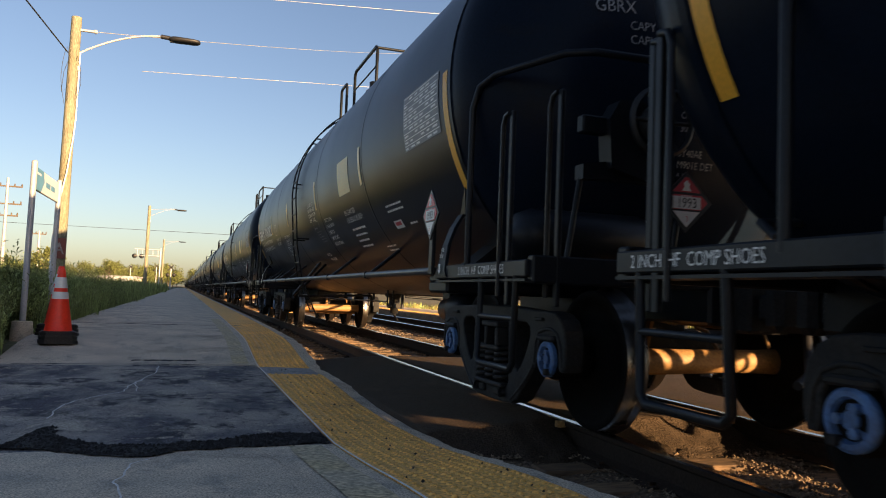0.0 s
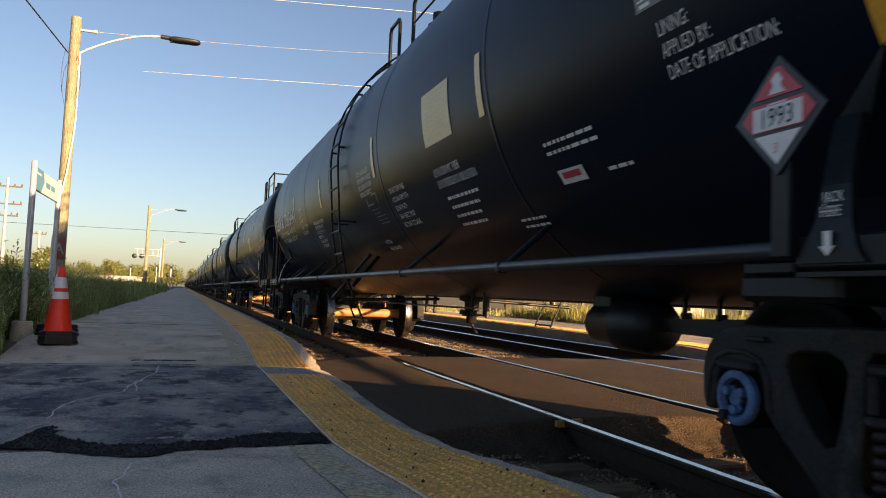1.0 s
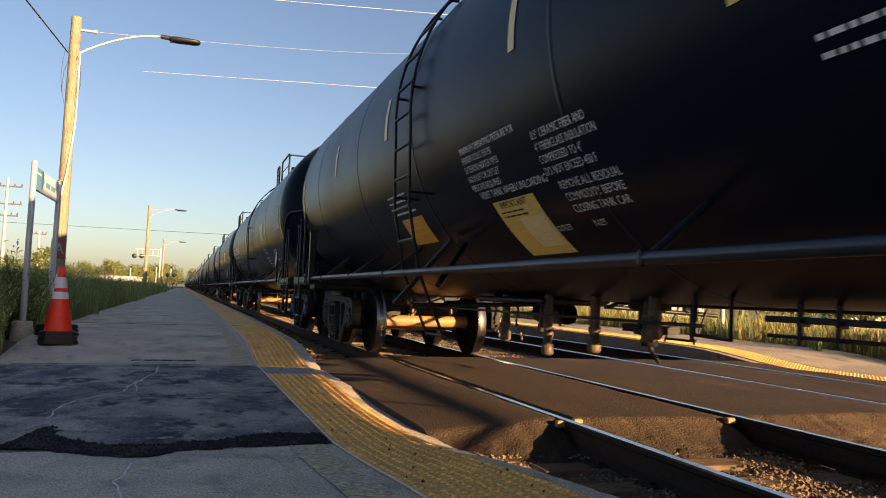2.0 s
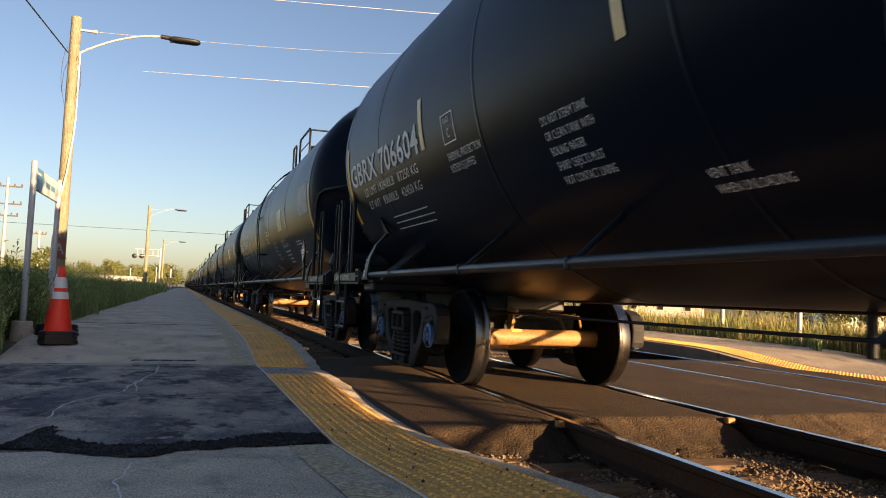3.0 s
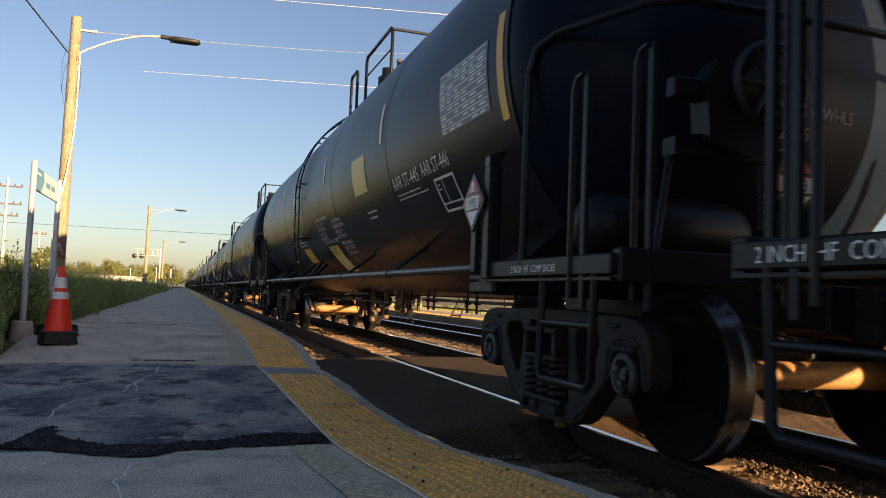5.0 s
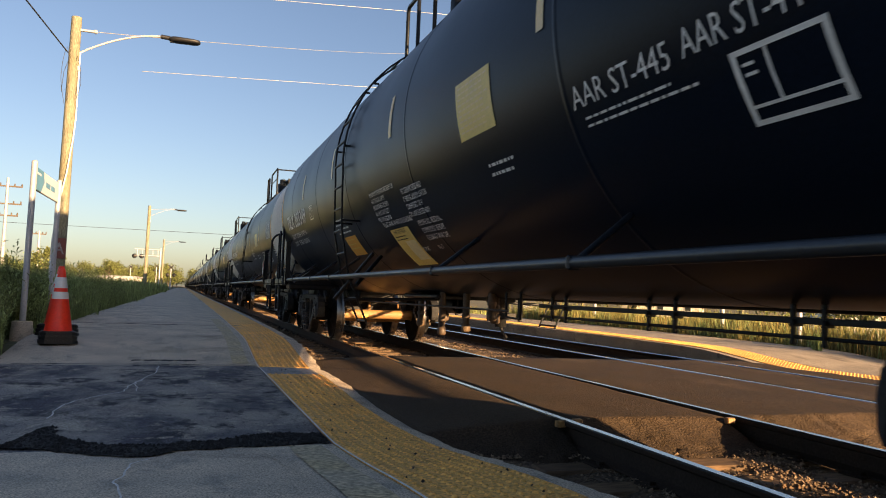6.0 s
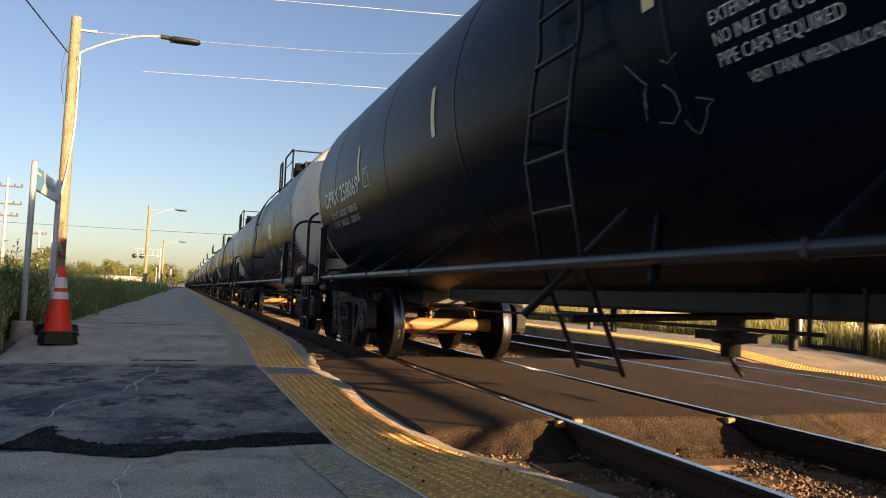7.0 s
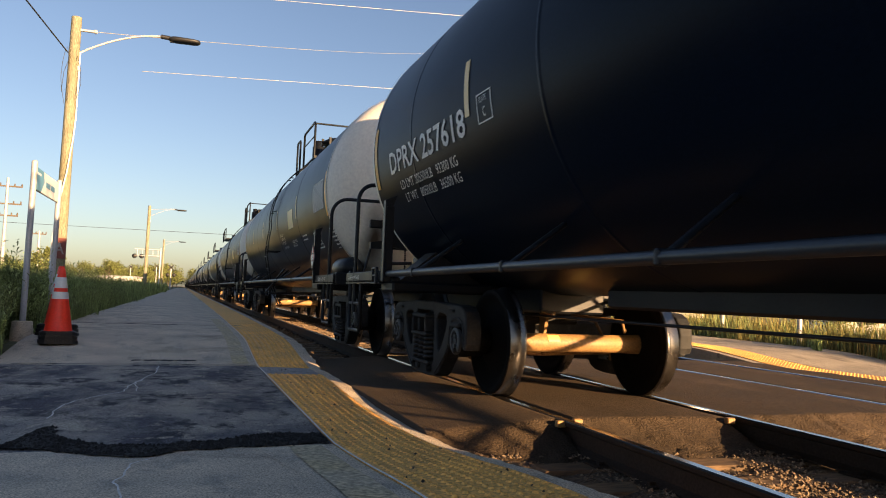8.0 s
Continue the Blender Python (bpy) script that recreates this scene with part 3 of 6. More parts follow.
def ballast():
    b = Build()
    def h(x, y):
        z = -0.205 + 0.035 * noise.noise((x * 2.2, y * 2.2, 1)) + 0.02 * noise.noise((x * 7, y * 7, 2))
        return z - (0.06 if 4.9 < x < 5.2 else 0)
    sheet(b, steps(1.55, 8.5, 0.15), steps(-2, 24, 0.2), h)
    sheet(b, steps(1.55, 8.5, 0.6), steps(24, 240, 4), h)
    o = tagged(part("ballast_bed", b, "ballast"), "bed of brown and grey crushed-stone ballast", "ballast", kind="structure")
    rs = random.Random(11)
    s = Build()
    def scatter(n, x0, x1, y0, y1, r0, r1):
        for _ in range(n):
            x, y = rs.uniform(x0, x1), rs.uniform(y0, y1)
            if 4.75 < y < 10.1:
                continue
            pebble(s, x, y, max(h(x, y), -0.175 if noise.noise((x * 1.6, y * 1.6, 9)) > -0.05 else -1), rs.uniform(r0, r1) * rs.uniform(0.6, 1.0), rs)
    scatter(26000, 1.65, 8.4, 1.6, 4.95, 0.005, 0.019)
    scatter(9000, 1.65, 8.4, 10.0, 17, 0.008, 0.024)
    scatter(5000, 1.65, 8.4, 17, 30, 0.02, 0.045)
    tagged(part("ballast_stones", s, "stone", None, fix=False), "loose angular ballast stones round the ties", "ballast", kind="stuff")


def crossing():
    """Asphalt foot crossing flush with the rails, with flangeways and ragged ends."""
    o = tagged(new("crossing"), "brown asphalt foot crossing laid flush with the rails", "crossing", kind="structure")
    def end_near(x):
        return 4.82 + 0.06 * noise.noise((x * 2.5, 0, 5)) + (0.06 * noise.noise((x * 9, 0, 5)))
    def end_far(x):
        return 10.15 + 0.08 * noise.noise((x * 2, 3, 5))
    spans = [(1.60, XN - 0.045), (XN + 0.10, XN + GAUGE - 0.10), (XN + GAUGE + 0.045, XT2 - 0.045), (XT2 + 0.10, XT2 + GAUGE - 0.10), (XT2 + GAUGE + 0.045, 8.46)]
    for x0, x1 in spans:
        b = Build()
        xs = [x0 - 0.002] + steps(x0, x1, 0.035) + [x1 + 0.002]
        ts = steps(-0.12, 0.012, 0.006) + [0.03] + steps(0.05, 0.95, 0.02) + [0.985, 1.0, 1.03]
        nx = len(xs)
        for t in ts:
            for i, x in enumerate(xs):
                a, c = end_near(x), end_far(x)
                y = a + (c - a) * t
                z = -0.008 + 0.012 * noise.noise((x * 1.1, y * 1.1, 7)) + 0.005 * noise.noise((x * 4, y * 4, 7))
                if x < 2.4:
                    z += (-0.075) * (2.4 - x) / 0.8
                if i in (0, nx - 1):
                    z = -0.16
                if t < 0.012:
                    f = (0.012 - t) / 0.132
                    z -= 0.23 * f ** 0.75 + 0.035 * noise.noise((x * 8, y * 8, 3)) * f + 0.02 * noise.noise((x * 30, t * 160, 8)) * min(1, f * 3)
                    y += 0.05 * noise.noise((x * 6, t * 30, 4)) * f
                if t > 0.99:
                    z -= 0.22 * (t - 0.985) / 0.045
                b.v.append((x, y, z))
        for j in range(len(ts) - 1):
            for i in range(nx - 1):
                b.f.append((j * nx + i, j * nx + i + 1, (j + 1) * nx + i + 1, (j + 1) * nx + i))
                b.m.append(0)
                b.s.append(True)
        part("asphalt_panel", b, "asphalt", o, "rough brown asphalt panel")
    # floor of the flangeways
    for x in (XN, XN + GAUGE, XT2, XT2 + GAUGE):
        b = Build()
        b.box(x - 0.16, x + 0.16, 4.95, 10.1, -0.2, -0.07)
        part("flangeway", b, "rubble", o)
    for x, y in ((XN - 0.055, 4.80), (XN + 0.11, 4.86), (XN + GAUGE - 0.11, 4.80)):
        c = Build()
        c.box(x - 0.035, x + 0.035, y - 0.02, y + 0.03, -0.05, -0.005, 0, 0.006)
        part("rail_clip", c, "axle_rust", o, "rusty steel clip")
    return o


ground()
near_plat = near_platform()
tactile_strip(0.87, 1.445, -5.99, 200, edge_z, 15.0, near_plat, (8.05, 8.86))
bare = Build()
sheet(bare, steps(0.866, 1.447, 0.06), steps(8.04, 8.87, 0.08), lambda x, y: edge_z(x, y) + 0.004 + 0.004 * noise.noise((x * 6, y * 6, 2)))
part("bare_patch", bare, "patch_grey", near_plat, "smooth blue-grey mortar patch where a tile is missing")
trim = Build()
for ya, yb in zip(steps(-2, 40, 0.3)[:-1], steps(-2, 40, 0.3)[1:]):
    trim.add([(0.858, ya, plat_z(ya) + 0.012), (0.868, ya, plat_z(ya) + 0.014), (0.868, yb, plat_z(yb) + 0.014), (0.858, yb, plat_z(yb) + 0.012)], [(0, 1, 2, 3)])
part("edge_line", trim, "crack_fill", near_plat, "pale line beside the tactile strip")
far_plat = far_platform()
tactile_strip(8.615, 9.215, 3.0, 170, lambda x, y: plat_z(y), 16.0, far_plat)
ballast()
crossing()
tracks()


# ---- the train ----
TANK = {"black": (2.455, 1.612), "bare": (2.455, 1.612), "plate": (2.42, 1.575), "white": (2.385, 1.495)}   # axis height and radius of each kind of tank
ZT, RT = TANK["black"]
SPEED = 21.3


def use(style):
    """Takes over the tank size of that kind of car."""
    global ZT, RT
    ZT, RT = TANK[style]


def on_tank(y, a, off=0.0):
    a = radians(a)
    return (-(RT + off) * math.cos(a), y, ZT + (RT + off) * math.sin(a))


def tank_patch(b, y0, y1, a0, a1, m=0, off=0.005):
    n = max(1, int(abs(a1 - a0) / 3))
    vs = []
    for k in range(n + 1):
        a = a0 + (a1 - a0) * k / n
        vs += [on_tank(y0, a, off), on_tank(y1, a, off)]
    b.add(vs, [(2 * k, 2 * k + 1, 2 * k + 3, 2 * k + 2) for k in range(n)], m, True)


def tank_text(b, text, y, a, height, m=0, squeeze=0.78, line=1.5, width=None, align="LEFT"):
    """Letters wrapped round the tank's near side; y, a: the foot of the first line's start."""
    me = lettering(text, height, squeeze, line=line, align=align)
    bm = bmesh.new()
    bm.from_mesh(me)
    lo = min(v.co.y for v in bm.verts)
    hi = max(v.co.y for v in bm.verts)
    k = 1.0
    if width:
        k = width / (max(v.co.x for v in bm.verts) - min(v.co.x for v in bm.verts))
    if height > 0.12:
        q = lo + 0.05
        while q < hi:
            bmesh.ops.bisect_plane(bm, geom=bm.verts[:] + bm.edges[:] + bm.faces[:], plane_co=(0, q, 0), plane_no=(0, 1, 0))
            q += 0.05
    bm.verts.index_update()
    b.add([on_tank(y - v.co.x * k, a + math.degrees(v.co.y / RT), 0.006) for v in bm.verts], [tuple(v.index for v in f.verts) for f in bm.faces], m)
    bm.free()
    bpy.data.meshes.remove(me)


def stencil_lines(tank, text, y, a, height, width=None, squeeze=0.8, line=1.5):
    """A stencilled notice, each of its lines a part; width: that of the longest line."""
    rows = text.split("\n")
    wide = []
    for row in rows:
        me = lettering(row, height, squeeze)
        xs = [v.co.x for v in me.vertices]
        wide.append(max(xs) - min(xs))
        bpy.data.meshes.remove(me)
    for k, row in enumerate(rows):
        q = Build()
        tank_text(q, row, y, a - math.degrees(k * height * line / RT), height, 0, squeeze, line, width * wide[k] / max(wide) if width else None)
        part("stencil", q, "marking", tank, "white stencilled line of writing")


def bars(b, y, a, width, rows, height, gap, m=0, seed=1):
    """Rows of short bars for writing that is too small to read."""
    rs = random.Random(seed)
    for r in range(rows):
        a1 = a - r * gap
        u = 0.0
        end = width * rs.uniform(0.7, 1.0)
        while u < end:
            w = min(rs.uniform(0.025, 0.09), end - u + 0.01)
            tank_patch(b, y - u, y - u - w, a1, a1 - height * 0.6, m, 0.0055)
            u += w + 0.016


def coil(b, x, y, z0, z1, r, wire, turns, m=0):
    n = turns * 10
    b.tube([(x + r * math.cos(k * 0.6283), y + r * math.sin(k * 0.6283), z0 + (z1 - z0) * k / n) for k in range(n + 1)], wire, 6, m)


def sideframe_mesh():
    """Cast truck side: one outline with a spring opening and two rounded windows, its edges rounded off."""
    half = [(0.0, 0.785), (0.30, 0.785), (0.52, 0.775), (0.72, 0.765), (0.88, 0.768), (1.00, 0.755), (1.08, 0.715), (1.13, 0.65), (1.15, 0.56), (1.145, 0.44), (1.125, 0.39), (1.075, 0.385), (1.06, 0.42), (1.05, 0.52), (1.025, 0.575), (0.965, 0.60), (0.865, 0.60), (0.80, 0.575), (0.775, 0.52), (0.765, 0.43), (0.715, 0.37), (0.62, 0.29), (0.53, 0.205), (0.46, 0.135), (0.37, 0.098), (0.20, 0.082), (0.0, 0.08)]
    window = [(0.385, 0.655), (0.44, 0.68), (0.58, 0.675), (0.63, 0.65), (0.645, 0.605), (0.62, 0.54), (0.565, 0.45), (0.50, 0.37), (0.455, 0.335), (0.415, 0.35), (0.39, 0.44), (0.365, 0.57), (0.363, 0.625)]
    centre = [(-0.285, 0.215), (0.285, 0.215), (0.30, 0.235), (0.275, 0.66), (0.25, 0.695), (-0.25, 0.695), (-0.275, 0.66), (-0.30, 0.235)]
    rings = [half + [(-y, z) for y, z in half[-2:0:-1]], window, [(-y, z) for y, z in window], centre]
    bm = bmesh.new()
    rims = []
    for ring in rings:
        vs = [bm.verts.new((-0.07, y, z)) for y, z in ring]
        rims += [bm.edges.new((vs[k], vs[(k + 1) % len(vs)])) for k in range(len(vs))]
    fill = bmesh.ops.triangle_fill(bm, use_beauty=True, use_dissolve=True, edges=rims)
    faces = [f for f in fill["geom"] if isinstance(f, bmesh.types.BMFace)]
    ext = bmesh.ops.extrude_face_region(bm, geom=faces)
    bmesh.ops.translate(bm, verts=[v for v in ext["geom"] if isinstance(v, bmesh.types.BMVert)], vec=(0.14, 0, 0))
    bmesh.ops.recalc_face_normals(bm, faces=bm.faces)
    sharp = [e for e in bm.edges if len(e.link_faces) == 2 and e.calc_face_angle(0) > 1.2]
    bmesh.ops.bevel(bm, geom=sharp, offset=0.020, segments=3, profile=0.6, affect="EDGES", clamp_overlap=True)
    bm.verts.index_update()
    b = Build()
    b.add([v.co[:] for v in bm.verts], [tuple(v.index for v in f.verts) for f in bm.faces])
    bm.free()
    for s in (-1, 1):
        # hood over the bearing, adapter, ribs round the windows and lugs of the casting
        b.tube([(-0.066, s * y, z) for y, z in ((0.725, 0.42), (0.74, 0.56), (0.785, 0.625), (0.875, 0.65), (0.965, 0.65), (1.045, 0.62), (1.09, 0.55), (1.105, 0.42))], 0.015, 8)
        b.box(-0.10, 0.09, s * 0.9145 - 0.115, s * 0.9145 + 0.115, 0.572, 0.612, 0, 0.012)
        b.tube([(-0.064, s * y, z) for y, z in ((0.36, 0.125), (0.50, 0.215), (0.64, 0.33), (0.71, 0.40))], 0.014, 8)
        b.box(-0.092, -0.06, s * 0.80 - 0.055, s * 0.80 + 0.055, 0.700, 0.722, 0, 0.005)
        b.box(-0.095, -0.06, s * 0.15 - 0.05, s * 0.15 + 0.05, 0.125, 0.185, 0, 0.012)
        b.lathe([(0.032, -0.105), (0.032, -0.06), (0.0, -0.06)], (0, s * 0.235, 0.155), "x", 8)
        b.box(-0.12, -0.05, s * 0.965 - 0.02, s * 0.965 + 0.02, 0.36, 0.40, 0, 0.006)
    # spring seat, and the hollow end of the bolster in the opening
    b.box(-0.115, 0.07, -0.27, 0.27, 0.19, 0.222, 0, 0.01)
    for ya, yb, za, zb in ((-0.225, 0.225, 0.625, 0.665), (-0.235, 0.235, 0.455, 0.49), (-0.225, -0.18, 0.49, 0.625), (0.18, 0.225, 0.49, 0.625), (-0.02, 0.02, 0.49, 0.625)):
        b.box(-0.135, 0.05, ya, yb, za, zb, 0, 0.010)
    return b.mesh("side_frame", ["cast_iron"])


WHEELBASE = 1.829


def wheelset_mesh(cap):
    b = Build()
    b.lathe([(0.092, -0.72), (0.083, -0.5), (0.08, 0), (0.083, 0.5), (0.092, 0.72)], (0, 0, 0), "x", 20, 2)
    # paper tag on the axle
    b.add([(x, 0.0855 * math.cos(q * 0.2), 0.0855 * math.sin(q * 0.2)) for q in range(5) for x in (-0.28, -0.17)], [(2 * q, 2 * q + 1, 2 * q + 3, 2 * q + 2) for q in range(4)], 4)
    for s in (-1, 1):
        prof = [(0.11, 0.655), (0.13, 0.665), (0.16, 0.675), (0.30, 0.725), (0.39, 0.70), (0.41, 0.677), (0.470, 0.677), (0.482, 0.686), (0.482, 0.698), (0.462, 0.712), (0.458, 0.73), (0.454, 0.815), (0.446, 0.822), (0.405, 0.822), (0.385, 0.80), (0.29, 0.765), (0.18, 0.815), (0.15, 0.83), (0.11, 0.835)]
        mats = [0, 0, 0, 0, 0, 0, 1, 1, 1, 1, 1, 0, 0, 0, 0, 0, 0, 0]
        b.lathe([(r, s * h) for r, h in prof], (0, 0, 0), "x", 48, 0, True, mats)
        b.lathe([(0.085, s * 0.83), (0.125, s * 0.90), (0.13, s * 0.92), (0.13, s * 1.085), (0.118, s * 1.10), (0.112, s * 1.115)], (0, 0, 0), "x", 24, 0)
        b.lathe([(0.116, s * 1.112), (0.116, s * 1.138), (0.102, s * 1.147), (0.084, s * 1.147), (0.074, s * 1.124), (0.034, s * 1.124), (0.034, s * 1.140), (0.0, s * 1.140)], (0, 0, 0), "x", 28, 3, False, [3, 3, 3, 3, 0, 3, 3])
        for k in range(3):
            q = k * 2.0944
            y, z = 0.05 * math.cos(q), 0.05 * math.sin(q)
            b.lathe([(0.021, s * 1.124), (0.021, s * 1.156), (0.0, s * 1.158)], (0, y, z), "x", 6, 3, False)
            b.box(s * 1.124, s * 1.134, y - 0.034, y + 0.034, z - 0.012, z + 0.012, 3, 0.003)
    return b.mesh("wheelset", ["wheel_steel", "tread", "axle_rust", cap, "panel_yellow"])


def plain_truck_mesh():
    b = Build()
    for s in (-1, 1):
        x = s * 1.0
        b.prism([(-1.08, 0.58), (-0.95, 0.74), (0.95, 0.74), (1.08, 0.58), (0.75, 0.45), (0.35, 0.14), (-0.35, 0.14), (-0.75, 0.45)], x - 0.08, x + 0.08)
        for y in (-0.889, 0.889):
            b.lathe([(0.1, s * 0.68), (0.48, s * 0.68), (0.457, s * 0.72), (0.455, s * 0.82), (0.15, s * 0.83)], (0, y, 0.457), "x", 20, 1)
    for y in (-0.889, 0.889):
        b.lathe([(0.09, -0.9), (0.09, 0.9)], (0, y, 0.457), "x", 8, 2)
    b.box(-1.05, 1.05, -0.2, 0.2, 0.46, 0.66)
    return b.mesh("truck", ["cast_iron", "wheel_steel", "axle_rust"])


MESH = {}


def truck(car, y, blue):
    """Bolster with two side frames, springs, brake gear and two wheelsets."""
    if "bolster" not in MESH:
        b = Build()
        b.box(-1.06, 1.06, -0.19, 0.19, 0.47, 0.64, 0, 0.03)
        b.box(-0.45, 0.45, -0.24, 0.24, 0.60, 0.74, 0, 0.03)
        b.lathe([(0.2, 0.72), (0.2, 0.80)], (0, 0, 0), "z", 16)
        MESH["bolster"] = b.mesh("truck_bolster", ["cast_iron"])
        MESH["side"] = sideframe_mesh()
        c = Build()
        coil(c, -0.045, 0, 0.235, 0.45, 0.064, 0.0175, 5)
        coil(c, -0.045, 0, 0.235, 0.45, 0.034, 0.010, 7)
        MESH["spring"] = c.mesh("coil_spring", ["cast_iron"])
        g = Build()
        for s in (-1, 1):
            g.tube([(-0.75, s * 0.36, 0.36), (0, s * 0.30, 0.33), (0.75, s * 0.36, 0.36)], 0.04, 8)
            for x in (-0.76, 0.76):
                g.box(x - 0.05, x + 0.05, s * 0.365, s * 0.425, 0.26, 0.50, 0, 0.015)
            g.box(-0.02, 0.02, s * 0.26, s * 0.36, 0.3, 0.72, 0, 0.008)
        g.tube([(0.05, -0.3, 0.42), (0.05, 0.3, 0.42)], 0.02, 6)
        for s in (-1, 1):
            # struts of the beam, levers, hangers and guard rods beside the axle
            g.tube([(-0.72, s * 0.40, 0.37), (-0.05, s * 0.52, 0.44), (0.05, s * 0.52, 0.44), (0.72, s * 0.40, 0.37)], 0.022, 6)
            g.prism([(s * 0.30, 0.34), (s * 0.34, 0.34), (s * 0.47, 0.80), (s * 0.43, 0.82)], -0.03, 0.0, "yz")
            for x in (-0.62, 0.62):
                g.tube([(x, s * 0.40, 0.50), (x * 0.96, s * 0.30, 0.64), (x * 0.9, s * 0.22, 0.66)], 0.016, 6)
            g.tube([(-0.3, s * 0.44, 0.78), (-0.3, s * 1.12, 0.72)], 0.018, 6)
            g.tube([(0.32, s * 0.30, 0.70), (0.30, s * 1.25, 0.68), (0.30, s * 1.30, 0.58)], 0.014, 6)
        MESH["brake"] = g.mesh("brake_beam", ["axle_rust"])
        MESH["wheelset_near"] = wheelset_mesh("cap_blue")
        MESH["wheelset_far"] = wheelset_mesh("cap_grey")
    t = part("truck", MESH["bolster"], None, car, at=pose(0, y, 0))
    for x, rz in ((-1.055, 0), (1.055, 180)):
        part("side_frame", MESH["side"], None, t, "cast steel truck side frame", at=pose(x, 0, 0, 0, 0, rz))
        for yy in (-0.17, 0.0, 0.17):
            part("coil_spring", MESH["spring"], None, t, at=pose(x, yy, 0, 0, 0, rz))
    part("brake_beam", MESH["brake"], None, t)
    for yy in (-WHEELBASE / 2, WHEELBASE / 2):
        part("wheelset", MESH["wheelset_near" if blue else "wheelset_far"], None, t, "worn steel wheels with bright treads, rusty axle and " + ("blue" if blue else "grey") + " bearing caps", at=pose(0, yy, 0.457))
    return t


def tank_profile(y0, y1, seams):
    prof = []
    ys = [y0]
    for s in seams:
        ys += [s - 0.10, s - 0.03, s - 0.022, s - 0.012, s + 0.012, s + 0.022, s + 0.03, s + 0.10]
    ys.append(y1)
    for y in ys:
        near = any(abs(y - s) < 0.015 for s in seams)
        prof.append((RT + (0.0035 if near else 0), y))
    return prof


def head_profile(y0, depth, sign):
    rows = []
    for k in range(15):
        q = math.pi / 2 * k / 14
        r = RT * math.cos(q) ** (0.86)
        rows.append((max(r, 0.0), y0 + sign * depth * math.sin(q)))
    return rows


def rung_x(z):
    """How far out the side ladder stands at that height."""
    if z > ZT:
        return (RT + 0.07) * math.cos(math.asin(min(0.97, (z - ZT) / (RT + 0.07))))
    return float(np.interp(z, (0.47, 1.03, 1.6, ZT), (1.26, 1.51, 1.62, RT + 0.07)))


def placard_mesh():
    """Hazard diamond, seen from the -x side: red over and beside a white band with its number."""
    b = Build()
    d = 0.195
    b.prism([(-d, 0), (0, -d), (d, 0), (0, d)], 0.0, 0.012, "yz", 0)
    # red top with a flame, red middle with the white number field, white foot
    b.prism([(-0.105, 0.062), (0.105, 0.062), (0.012, 0.157), (-0.012, 0.157)], -0.004, 0.0, "yz", 1)
    b.prism([(-0.158, 0.0), (-0.108, -0.048), (0.108, -0.048), (0.158, 0.0), (0.115, 0.045), (-0.115, 0.045)], -0.004, 0.0, "yz", 1)
    b.prism([(-0.100, -0.060), (0.0, -0.160), (0.100, -0.060)], -0.004, 0.0, "yz", 2)
    b.prism([(-0.105, -0.044), (0.105, -0.044), (0.105, 0.034), (-0.105, 0.034)], -0.0065, -0.004, "yz", 2)
    b.prism([(-0.035, 0.070), (0.035, 0.070), (0.018, 0.095), (0.026, 0.118), (0, 0.140), (-0.024, 0.112), (-0.014, 0.095)], -0.0065, -0.004, "yz", 2)
    b.prism([(-0.04, 0.037), (0.04, 0.037), (0.04, 0.041), (-0.04, 0.041)], -0.0065, -0.004, "yz", 2)
    for text, hh, z0, mm in (("1993", 0.062, -0.036, 3), ("3", 0.034, -0.125, 1)):
        me = lettering(text, hh, 0.85, align="CENTER")
        b.add([(-0.0085, -v.co.x, v.co.y + z0) for v in me.vertices], [tuple(f.vertices) for f in me.polygons], mm)
        bpy.data.meshes.remove(me)
    return b.mesh("placard", ["pipe_grey", "placard_red", "placard_white", "steel_black"])


